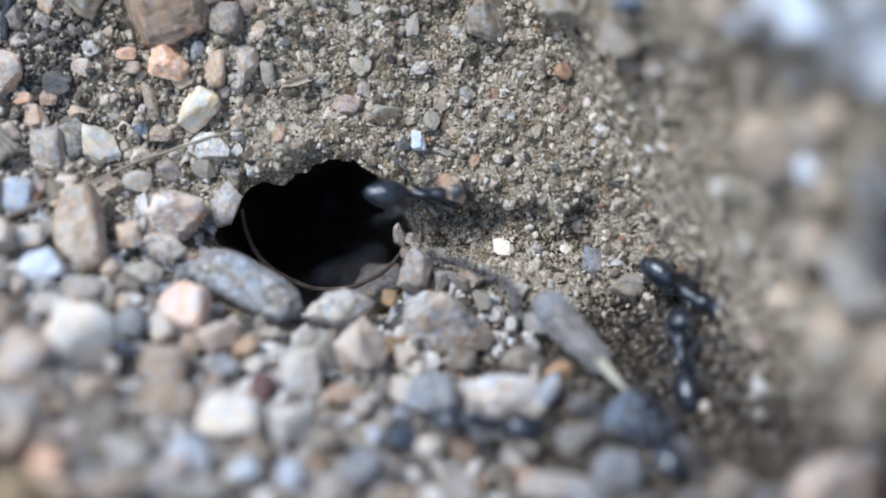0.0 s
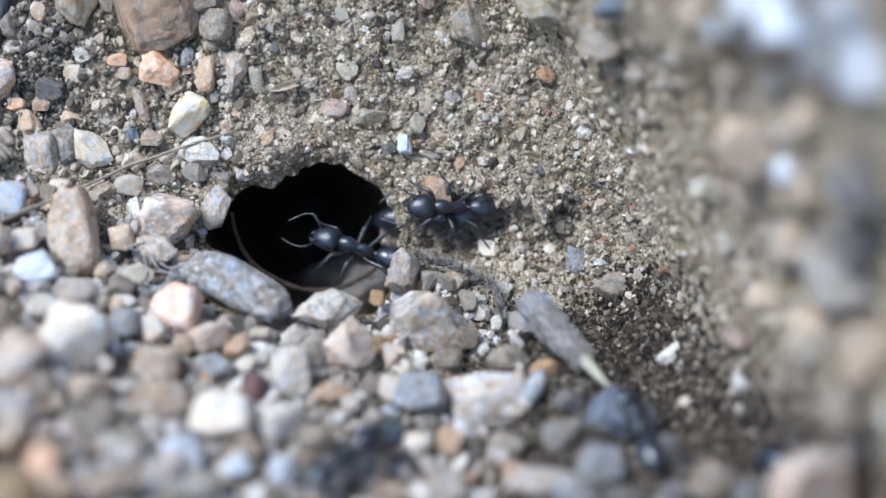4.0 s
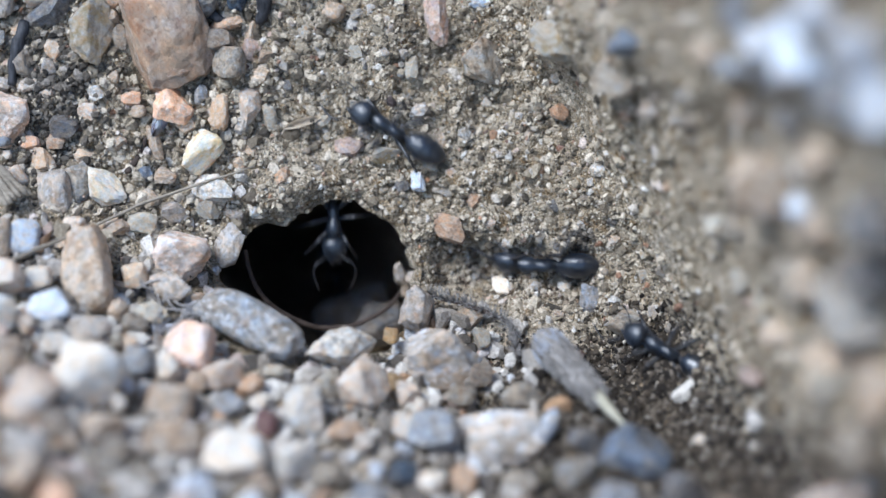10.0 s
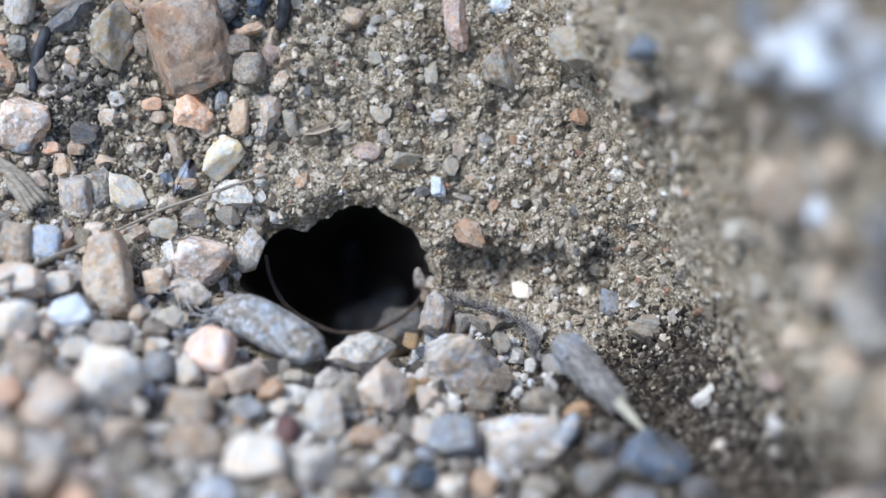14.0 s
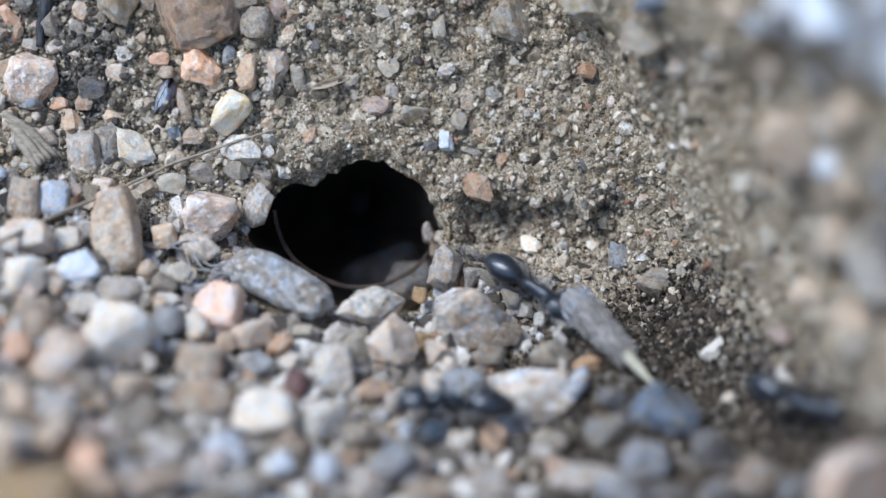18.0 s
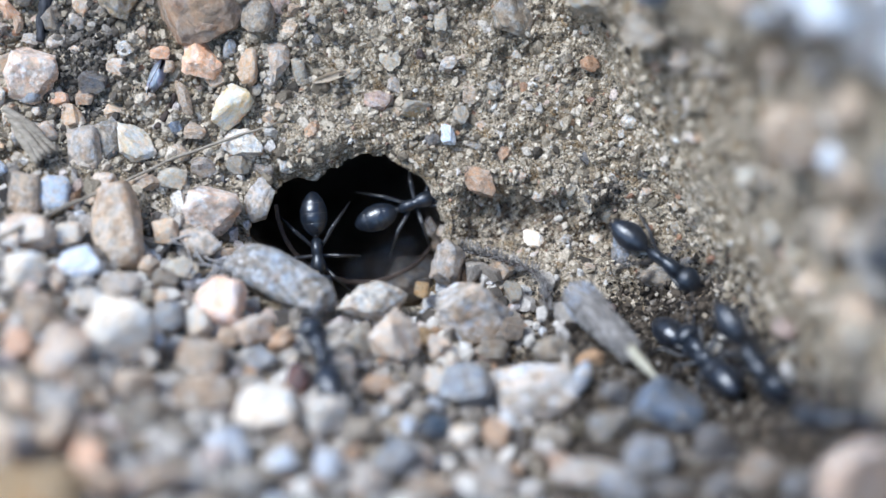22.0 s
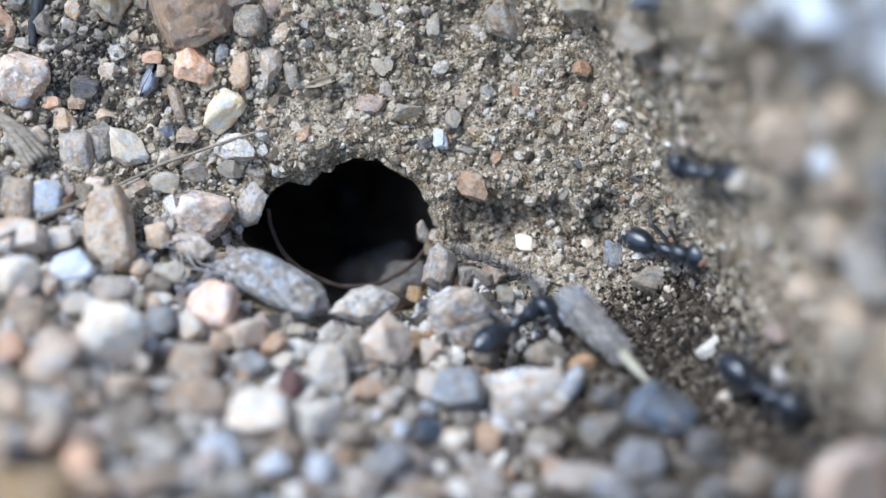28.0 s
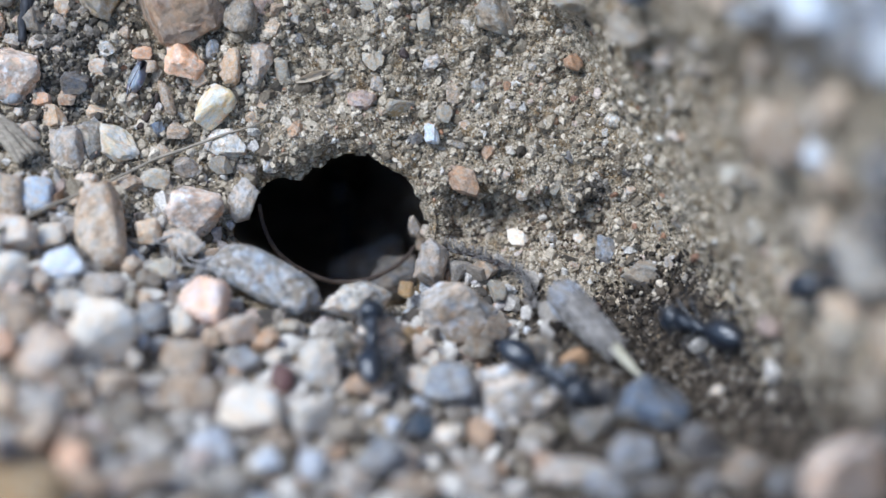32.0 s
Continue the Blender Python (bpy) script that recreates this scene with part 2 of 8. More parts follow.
GRAINS = grain_material("sand_grains", [(p, (r * 1.24, g * 1.18, b * 1.08)) for p, (r, g, b) in SAND[:5]] + [(0.93, (0.64, 0.57, 0.47)), (0.965, (0.86, 0.84, 0.8)), (0.985, (0.55, 0.3, 0.17)), (1, (0.06, 0.06, 0.07))], 0.5)
GRAVEL = grain_material("gravel_bits", [(0, (0.04, 0.036, 0.032)), (0.14, (0.2, 0.175, 0.15)), (0.3, (0.44, 0.39, 0.33)), (0.5, (0.62, 0.58, 0.53)),
                                        (0.78, (0.92, 0.88, 0.81)), (0.86, (0.72, 0.75, 0.8)), (0.93, (0.68, 0.47, 0.33)), (1, (0.5, 0.32, 0.18))], 0.6)
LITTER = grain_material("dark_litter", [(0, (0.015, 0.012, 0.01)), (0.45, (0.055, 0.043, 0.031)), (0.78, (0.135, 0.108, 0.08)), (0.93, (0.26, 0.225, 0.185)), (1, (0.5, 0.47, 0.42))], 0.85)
CLEAN = {"white", "bluewhite", "ivory", "yellow", "peach", "pinkbig", "peachpale", "cream", "gold", "pinkwhite"}
ROCK = {name: stone_material("stone_" + name, *row[:3], 0.25 if name in CLEAN else 0.65, 0.25 if name in CLEAN else 0.55) for name, row in STONES.items()}

# ---- the lie of the land: heights in mm over a plane that leans back 55 degrees ----
TABLES = [np.random.RandomState(40 + k).rand(64, 64) for k in range(6)]


def vnoise(x, y, k=0):
    """Smooth value noise, about -1 to 1."""
    x, y = np.asarray(x, float) + 1000.0, np.asarray(y, float) + 1000.0
    i, j = np.floor(x).astype(int), np.floor(y).astype(int)
    fx, fy = x - i, y - j
    fx, fy = fx * fx * (3 - 2 * fx), fy * fy * (3 - 2 * fy)
    tab = TABLES[k]
    a, b = tab[i % 64, j % 64], tab[(i + 1) % 64, j % 64]
    c, d = tab[i % 64, (j + 1) % 64], tab[(i + 1) % 64, (j + 1) % 64]
    return 2 * ((a * (1 - fx) + b * fx) * (1 - fy) + (c * (1 - fx) + d * fx) * fy) - 1


def ease(x):
    x = np.clip(x, 0, 1)
    return x * x * (3 - 2 * x)


def shape(u, v):
    """The large form: slope, level foreground, the bank and the crease between them."""
    d = -0.2 * (u + 17.4) - 0.98 * (v - 3.36) + 0.25 + 1.2 * np.clip((-8.8 - u) / 8, 0, 1.3)
    fore = np.where(d > 0, 0.7 * d + 0.062 * d * d, 0.8 * d)
    fore = np.where(d > 11, 15.2 + 1.74 * (d - 11), fore)
    bank = 0.921 * (u - 3.3) + 0.388 * (v - 9.8) - 0.2
    bank = 3.1 * bank + 0.9 * vnoise(u / 4.5, v / 4.5, 3) + 0.7 * vnoise(u / 1.9, v / 1.9, 5)
    bank = np.where(bank > 23, 23 + 0.6 * (bank - 23), bank)
    k = 0.9
    flat = 0.25 * vnoise(u / 3.1, v / 3.1, 0)
    top = np.maximum(np.maximum(flat, fore), bank)
    h = top + k * np.log(np.exp((flat - top) / k) + np.exp((fore - top) / k) + np.exp((bank - top) / k)) - k * 0.25
    ledge = 1.0 / (1 + np.exp(((v - 2.0 + 0.16 * (u - 0.36)) + 0.4 * vnoise(u / 0.8, v / 0.8, 2)) / 0.2))
    h = h - 1.15 * ledge * np.exp(-(np.maximum(np.abs(u - 2.2) - 2.6, 0) / 0.8) ** 2) * np.exp(-np.maximum(0.3 - v, 0) / 1.2)
    rise = 0.48 * (u - 3.2) + 0.88 * (v - 9.07) + 0.25 * vnoise(u / 0.9, v / 0.9, 1)
    reach = np.exp(-(np.maximum(np.abs(0.88 * (u - 3.2) - 0.48 * (v - 9.07) - 2.8) - 2.8, 0) / 0.9) ** 2)
    h = h + reach * (1.5 / (1 + np.exp(-rise / 0.14)) * np.exp(-np.maximum(rise, 0) / 2.5) - 0.6 * np.exp(-(rise / 0.3) ** 2))
    along = 0.85 * (u - 7.0) - 0.53 * (v + 4.2)
    across = 0.53 * (u - 7.0) + 0.85 * (v + 4.2)
    h = h + 0.75 * np.maximum(along - 1, 0) * np.exp(-(across / 6) ** 2)
    h = h - 1.9 * np.exp(-(across / 1.5) ** 2 - (np.maximum(np.abs(along - 2.5) - 4.0, 0) / 1.5) ** 2)
    return h + 2.3 * ease((u - 0.5) / 4) * ease((-1.0 - v) / 3.5)


HOLE = (-5.45, 0.95)
RIM = [(0, 3.85), (22, 3.74), (44, 3.1), (60, 2.95), (72, 2.9), (87, 2.5), (110, 2.15), (127, 2.14), (149, 3.1), (168, 3.2),
       (182, 3.9), (190, 3.9), (203, 3.1), (216, 2.65), (240, 2.5), (264, 3.2), (290, 4.05), (311, 4.6), (335, 4.35), (360, 3.85)]


def rim(a):
    """The hole's outline: radius in mm at an angle in degrees."""
    q = np.radians(a)
    ragged = 0.07 * np.sin(13 * q + 1) + 0.05 * np.sin(23 * q + 2.2) + 0.02 * np.sin(37 * q)
    return ragged + np.interp(np.asarray(a) % 360, [p[0] for p in RIM], [p[1] for p in RIM])


def inside(u, v):
    du, dv = u - HOLE[0], v - HOLE[1]
    return np.hypot(du, dv) / rim(np.degrees(np.arctan2(dv, du)))


def height(u, v):
    u, v = np.asarray(u, float), np.asarray(v, float)
    h = shape(u, v) + 0.3 * vnoise(u / 1.4, v / 1.4, 1) + 0.09 * vnoise(u / 0.22, v / 0.22, 4)
    clod = np.abs(vnoise(u / 0.75 + 0.4 * v, v / 0.75, 2)) ** 0.6
    h = h + 0.3 * np.abs(vnoise(u / 1.5, v / 1.5 + 0.3 * u, 3)) ** 0.6 - 0.15 + 0.32 * clod + 0.2 * np.abs(vnoise(u / 0.36, v / 0.36, 5)) ** 0.7 - 0.25
    d = -0.2 * (u + 17.4) - 0.98 * (v - 3.36)
    h = h - 0.8 * ease((d - 0.6) / 1.5) * (1 - ease((u - 2) / 4))
    h = h + 0.75 * np.exp(-((u + 7.1 - 0.5 * (v - 3.9)) / 1.5) ** 2 - ((v - 3.95) / 0.7) ** 2) * (0.8 + 0.5 * vnoise(u / 0.5, v / 0.5, 0))
    return h - 0.5 * np.exp(-((inside(u, v) - 1) / 0.16) ** 2)


def throat(s):
    """The tunnel s mm behind the rim: offset and size of its section."""
    lip, deep, bend = np.minimum(s, 4.5), np.clip(s - 4.5, 0, 15.5), np.maximum(s - 20, 0)
    return -0.1 * lip - 0.36 * deep - 0.9 * bend, 0.05 * lip + 0.3 * deep + 0.25 * bend, 1.0 + 0.03 * lip + 0.03 * deep


def mesh_from(name, verts, faces, mat, smooth=True):
    """A mesh from arrays: verts in metres, faces all of one size."""
    verts, faces = np.asarray(verts, np.float32), np.asarray(faces, np.int32)
    me = bpy.data.meshes.new(name)
    me.vertices.add(len(verts))
    me.vertices.foreach_set("co", verts.ravel())
    n = faces.shape[1]
    me.loops.add(faces.size)
    me.loops.foreach_set("vertex_index", faces.ravel())
    me.polygons.add(len(faces))
    me.polygons.foreach_set("loop_start", np.arange(0, faces.size, n, dtype=np.int32))
    me.polygons.foreach_set("use_smooth", np.full(len(faces), smooth))
    me.update(calc_edges=True)
    me.validate()
    me.materials.append(mat)
    return me


def part(name, bm, mat, parent, label=""):
    me = bpy.data.meshes.new(name)
    bm.to_mesh(me)
    bm.free()
    me.materials.append(mat)
    me.polygons.foreach_set("use_smooth", [True] * len(me.polygons))
    ob = new(name, me)
    ob.parent = parent
    return tagged(ob, label)


# ---- the ground: one sheet, fine round the nest, coarse towards the horizon ----
def axis(lo, hi, step):
    core = np.arange(lo, hi + step / 2, step)
    out = step * np.cumsum(1.22 ** np.arange(1, 66))
    return np.concatenate([(lo - out)[::-1], core, hi + out])


def ground():
    us, vs = axis(-21.5, 21.5, 0.09), axis(-13.5, 14.5, 0.09)
    U, V = np.meshgrid(us, vs)
    Hn = height(np.clip(U, -24, 24), np.clip(V, -16, 17))
    far = np.clip((np.hypot(np.maximum(np.abs(U) - 22, 0), np.maximum(np.abs(V) - 14.5, 0))) / 25, 0, 1)
    far = far * far * (3 - 2 * far)
    level = -1.43 * V + 8 + 5 * vnoise(U / 90, V / 90, 4)
    Hn = Hn * (1 - far) + level * far
    n, m = len(us), len(vs)
    verts = np.stack([U, V, Hn], -1).reshape(-1, 3) * MM
    idx = np.arange(n * m).reshape(m, n)
    quads = np.stack([idx[:-1, :-1], idx[:-1, 1:], idx[1:, 1:], idx[1:, :-1]], -1).reshape(-1, 4)
    uc, vc = U.ravel()[quads].mean(1), V.ravel()[quads].mean(1)
    quads = quads[inside(uc, vc) > 0.985]
    ob = new("ground", mesh_from("ground", verts, quads, SOIL))
    ob.matrix_world = SLOPE
    tagged(ob, "grey-brown sandy soil slope with a nest hole", "ground", kind="structure")


def tunnel():
    """The nest's tunnel: from the rim inwards, bending away, closed at its end."""
    angles = np.arange(0, 360, 1.5)
    depths = np.concatenate([[-0.12], np.arange(0.1, 9, 0.25), np.arange(9, 48, 1.5)])
    rings = []
    for s in depths:
        ox, oy, f = throat(max(s, 0))
        r = rim(angles) * f * (1.04 if s < 0 else 1 + 0.05 * vnoise(angles / 24, s / 1.2 + 0 * angles, 1) + 0.06 * vnoise(angles / 8, s / 0.5 + 0 * angles, 2))
        a = np.radians(angles)
        u0, v0 = HOLE[0] + rim(angles) * np.cos(a), HOLE[1] + rim(angles) * np.sin(a)
        top = height(u0, v0)
        rings.append(np.stack([HOLE[0] + ox + r * np.cos(a), HOLE[1] + oy + r * np.sin(a), top - s - 0.02], -1))
    verts = np.concatenate(rings) * MM
    n = len(angles)
    faces = [(k * n + i, k * n + (i + 1) % n, (k + 1) * n + (i + 1) % n, (k + 1) * n + i) for k in range(len(depths) - 1) for i in range(n)]
    last = (len(depths) - 1) * n
    faces += [(last + i, last + i + 1, last + n - 2 - i, last + n - 1 - i) for i in range(n // 2 - 1)]
    ob = new("tunnel", mesh_from("tunnel", verts, faces, SOIL))
    ob.matrix_world = SLOPE
    tagged(ob, "dark earthen tunnel leading into the nest", "tunnel", kind="structure")


# ---- loose stuff ----
def ico(level):
    bm = bmesh.new()
    bmesh.ops.create_icosphere(bm, subdivisions=level, radius=1)
    v = np.array([p.co[:] for p in bm.verts])
    f = np.array([[p.index for p in q.verts] for q in bm.faces])
    bm.free()
    return v, f


def scatter(name, places, sizes, mat, label, category, seed, level=1, lift=0.25, flat=(0.5, 0.95), heap=0.0):
    """Many small angular bits as one piece of stuff."""
    rs = np.random.RandomState(seed)
    v, f = ico(level)
    n = len(places)
    q = rs.normal(size=(n, 4))
    q /= np.linalg.norm(q, axis=1)[:, None]
    w, x, y, z = q.T
    R = np.stack([1 - 2 * (y * y + z * z), 2 * (x * y - z * w), 2 * (x * z + y * w), 2 * (x * y + z * w), 1 - 2 * (x * x + z * z), 2 * (y * z - x * w),
                  2 * (x * z - y * w), 2 * (y * z + x * w), 1 - 2 * (x * x + y * y)], -1).reshape(n, 3, 3)
    ax = np.stack([np.ones(n), rs.uniform(0.65, 1, n), rs.uniform(*flat, n)], -1)
    P = v[None] * (1 + rs.uniform(-0.2, 0.2, (n, len(v), 1)))
    for _ in range(5):
        d = rs.normal(size=(n, 3))
        d /= np.linalg.norm(d, axis=1)[:, None]
        over = np.maximum(np.einsum("nki,ni->nk", P, d) - rs.uniform(0.35, 0.75, n)[:, None], 0)
        P = P - over[..., None] * d[:, None]
    P = P * ax[:, None] * sizes[:, None, None]
    P = np.einsum("nij,nkj->nki", R, P)
    c = np.stack([places[:, 0], places[:, 1], height(places[:, 0], places[:, 1]) + lift * sizes + heap], -1)
    P += c[:, None]
    faces = (f[None] + (np.arange(n) * len(v))[:, None, None]).reshape(-1, 3)
    ob = new(name, mesh_from(name, P.reshape(-1, 3) * MM, faces, mat, False))
    ob.matrix_world = SLOPE
    tagged(ob, label, category, kind="stuff")


def spread(n, seed, lo=(-20.5, -12.5), hi=(20.5, 14)):
    rs = np.random.RandomState(seed)
    p = np.stack([rs.uniform(lo[0], hi[0], n), rs.uniform(lo[1], hi[1], n)], -1)
    return p[inside(p[:, 0], p[:, 1]) > 1.0], rs


# ---- pebbles: each a thing of its own ----
def stone_shapes(count):
    shapes = []
    v, f = ico(5)
    for k in range(count):
        rs = np.random.RandomState(900 + k)
        p = v.copy()
        for j in range(12):
            d = rs.normal(size=3) if j > 2 else np.eye(3)[j] * (1, -1)[k % 2] + 0.35 * rs.normal(size=3)
            d /= np.linalg.norm(d)
            over = np.maximum(p @ d - rs.uniform(0.5, 0.8), 0)
            p -= over[:, None] * d
        lump = np.array([noise.fractal(Vector(q * 1.4) + Vector((k * 7.0, 0, 0)), 1.0, 2.0, 4) for q in p])
        rough = np.array([noise.fractal(Vector(q * 5.0) + Vector((0, k * 5.0, 0)), 0.8, 2.0, 4) for q in p])
        p *= (1 + 0.075 * lump + 0.055 * rough)[:, None]
        p /= np.abs(p).max(0)
        shapes.append((p, f))
    for k in range(6):
        rs = np.random.RandomState(950 + k)
        p = np.sign(v) * np.abs(v) ** (0.55 if k < 3 else 0.75)
        for j in range(9 if k < 3 else 12):
            d = rs.normal(size=3)
            d /= np.linalg.norm(d)
            over = np.maximum(p @ d - rs.uniform(0.6, 0.86) * np.abs(p @ d).max(), 0)
            p -= 0.95 * over[:, None] * d
        lump = np.array([noise.fractal(Vector(q * 1.2) + Vector((k * 9.0, 3, 0)), 1.0, 2.0, 4) for q in p])
        rough = np.array([noise.fractal(Vector(q * 5.0) + Vector((2, k * 5.0, 0)), 0.8, 2.0, 4) for q in p])
        p *= (1 + 0.06 * lump + 0.04 * rough)[:, None]
        p /= np.abs(p).max(0)
        shapes.append((p, f))
    return shapes


SHAPES = stone_shapes(14)
STONE_MESHES = {}
STONE_PLACES = []


def pebble(u, v, h, a, b, c, turn, kind, form=-1, name="pebble", group="pebbles round the nest"):
    """A stone of half sizes a, b, c mm at a place on the slope."""
    STONE_PLACES.append((u, v, max(a, b)))
    k = form if form >= 0 else int(abs(u * 37.1 + v * 91.7 + a * 13.3)) % len(SHAPES)
    if (kind, k) not in STONE_MESHES:
        p, f = SHAPES[k]
        STONE_MESHES[kind, k] = mesh_from("pebble", p, f, ROCK[kind])
    me, wide, deep, high = STONE_MESHES[kind, k], a, b, c
    if max(a, b) > 1.6 * min(a, b):
        m = (a * b * c) ** (1 / 3)
        p, f = SHAPES[k]
        me, wide, deep, high = mesh_from("pebble", p * np.array([a / m, b / m, c / m]), f, ROCK[kind]), m, m, m
    ob = new(name, me)
    tip = 18 * math.sin(u * 5.3 + v * 3.1)
    ob.matrix_world = SLOPE @ pose(u * MM, v * MM, h * MM, 0.5 * tip, tip, turn) @ Matrix.Diagonal((wide * MM, deep * MM, high * MM, 1))
    tagged(ob, STONES[kind][3], "pebble", group)


ground()
tunnel()
pebble(-11.41, 10.09, 0.43, 1.74, 2.19, 1.19, 24, "brownpink", 16)
pebble(-11.0, 8.75, 0.35, 0.95, 0.7, 0.7, 30, "brownpink", 3)
pebble(-14.28, 10.28, 0.26, 0.93, 1.66, 0.79, -12, "gold", 3)
pebble(-16.11, 10.98, 0.08, 1.31, 0.69, 0.58, 22, "slate", 11)
pebble(-18.06, 11.65, 0.09, 0.64, 0.98, 0.55, 0, "lightgrey", 17)
pebble(-18.13, 10.02, 0.02, 0.51, 0.56, 0.43, 0, "grey", 6)
pebble(-15.96, 12.17, 0.07, 1.28, 0.83, 0.71, 20, "pinkwhite", 2)
pebble(-14.22, 12.62, 0.03, 0.84, 0.62, 0.53, 0, "cream", 5)
pebble(-13.64, 11.73, -0.00, 0.42, 0.64, 0.36, 10, "peachtan", 14)
pebble(-13.68, 10.76, 0.02, 0.40, 0.36, 0.30, 0, "tan", 18)
pebble(-16.97, 8.96, 0.07, 0.51, 0.67, 0.43, 0, "tangrey", 3)
pebble(-18.38, 8.82, -0.05, 0.27, 0.40, 0.23, 0, "peachtan", 1)
pebble(-17.58, 6.91, 0.57, 1.10, 1.35, 0.94, 0, "pinkgranite", 2)
pebble(-17.89, 6.09, 0.47, 0.55, 0.51, 0.43, 0, "bluegrey", 17)
pebble(-16.66, 5.74, 0.38, 0.40, 0.35, 0.30, 0, "peach", 18)
pebble(-17.65, 5.31, 0.50, 0.27, 0.20, 0.17, 0, "white", 17)
pebble(-16.13, 5.06, 0.54, 0.57, 0.55, 0.47, 0, "peachpale", 5)
pebble(-15.69, 5.81, 0.32, 0.40, 0.46, 0.34, 0, "brownpink", 7)
pebble(-14.18, 7.77, 0.09, 0.44, 0.36, 0.30, -10, "whitegrey", 9)
pebble(-14.43, 7.00, 0.17, 0.49, 0.42, 0.36, 0, "pinkwhite", 12)
pebble(-12.78, 7.57, 0.04, 0.44, 0.29, 0.25, 0, "peach", 19)
pebble(-12.52, 7.06, 0.01, 0.33, 0.27, 0.23, 0, "tan", 17)
pebble(-13.44, 8.51, 0.03, 0.24, 0.36, 0.21, 0, "tan", 14)
pebble(-11.11, 7.19, 0.29, 0.84, 0.93, 0.72, -8, "peach", 7)
pebble(-10.53, 6.56, 0.14, 0.51, 0.42, 0.36, 20, "peachpale", 5)
pebble(-10.05, 7.72, 0.11, 0.29, 0.40, 0.25, 0, "bluegrey", 15)
pebble(-9.30, 6.99, 0.22, 0.53, 0.78, 0.45, -6, "peachpale", 14)
pebble(-8.11, 7.38, 0.11, 0.51, 0.87, 0.43, 12, "pinkwhite", 10)
pebble(-7.35, 6.89, -0.13, 0.29, 0.53, 0.25, 18, "cream", 16)
pebble(-8.44, 6.47, 0.08, 0.36, 0.40, 0.30, 10, "whitegrey", 4)
pebble(-8.16, 5.56, -0.03, 0.36, 0.24, 0.21, -10, "peachpale", 15)
pebble(-10.00, 5.43, 0.22, 0.64, 1.02, 0.55, -38, "yellow", 19)
pebble(-8.92, 8.93, 0.29, 0.69, 0.69, 0.58, 0, "tangrey", 17)
pebble(-9.37, 9.76, 0.23, 0.64, 0.55, 0.47, 0, "brown", 18)
pebble(-9.06, 10.55, 0.04, 0.80, 0.31, 0.26, 15, "peachtan", 6)
pebble(-8.62, 11.77, -0.00, 0.51, 0.93, 0.43, 8, "bluedark", 11)
pebble(-10.04, 11.64, 0.13, 0.82, 1.02, 0.70, 25, "slate", 8)
pebble(-5.71, 12.08, 0.09, 0.78, 0.42, 0.36, -12, "gold", 15)
pebble(-5.36, 9.64, -0.07, 0.29, 0.17, 0.14, 0, "white", 16)
pebble(-7.61, 11.09, 0.02, 0.36, 0.36, 0.30, 0, "lightgrey", 9)
pebble(-15.10, 9.30, 0.05, 0.44, 0.38, 0.32, 0, "tangrey", 4)
pebble(-13.19, 9.97, 0.07, 0.33, 0.67, 0.28, 10, "brown", 3)
pebble(-15.65, 3.80, 0.93, 0.70, 0.97, 0.60, 5, "lightgrey", 16)
pebble(-14.77, 4.15, 0.63, 0.57, 1.08, 0.49, 12, "grey", 10)
pebble(-12.22, 2.63, 0.76, 0.64, 0.46, 0.39, -10, "cream", 19)
pebble(-11.08, 3.09, 0.39, 0.69, 0.46, 0.39, 0, "lightgrey", 9)
pebble(-10.47, 1.52, 1.28, 1.18, 1.16, 0.99, 0, "pinkgranite", 2)
pebble(-10.82, 0.11, 2.18, 1.04, 0.61, 0.51, -25, "lightgrey", 8)
pebble(-9.63, 3.99, 0.07, 1.00, 0.60, 0.51, 0, "whitegrey", 12)
pebble(-16.59, 2.07, 2.31, 0.71, 0.69, 0.59, 0, "bluewhite", 15)
pebble(-17.58, 2.00, 2.72, 0.69, 0.90, 0.58, 0, "tan", 17)
pebble(-13.94, 0.80, 2.76, 1.05, 1.82, 0.89, 12, "tan", 14)
pebble(-17.10, 0.48, 4.23, 1.01, 0.80, 0.68, 0, "pinkwhite", 18)
pebble(-16.83, -0.84, 5.77, 0.80, 0.78, 0.67, 0, "white", 19)
pebble(-15.78, 0.48, 3.54, 0.62, 0.47, 0.40, 10, "white", 15)
pebble(-15.04, -0.58, 4.56, 0.88, 0.65, 0.55, 18, "bluewhite", 14)
pebble(-13.61, -1.35, 4.79, 0.94, 0.44, 0.37, 0, "lightgrey", 17)
pebble(-12.30, 0.59, 2.18, 0.52, 0.50, 0.42, 10, "peachpale", 16)
pebble(-14.45, -2.03, 6.16, 0.64, 0.59, 0.51, 0, "whitegrey", 18)
pebble(-16.22, -2.27, 7.48, 0.81, 0.75, 0.63, 0, "tan", 17)
pebble(-13.20, -3.13, 7.34, 1.19, 1.53, 1.01, -22, "white", 19)
pebble(-14.87, -3.70, 9.03, 0.91, 1.10, 0.77, -32, "pinkwhite", 16)
pebble(-16.32, -3.40, 9.20, 0.49, 0.65, 0.42, 0, "peach", 18)
pebble(-11.65, -2.54, 5.48, 0.60, 0.56, 0.48, 0, "bluegrey", 17)
pebble(-9.81, -2.06, 4.23, 1.03, 0.97, 0.82, -12, "pinkbig", 14)
pebble(-10.55, -2.86, 5.33, 0.44, 0.66, 0.37, 22, "white", 18)
pebble(-8.62, -3.11, 4.86, 0.81, 0.58, 0.50, 15, "pinkwhite", 19)
pebble(-10.33, -3.96, 6.85, 0.95, 0.69, 0.59, 0, "tan", 17)
pebble(-9.91, -5.25, 8.65, 1.07, 0.87, 0.74, 0, "tan", 18)
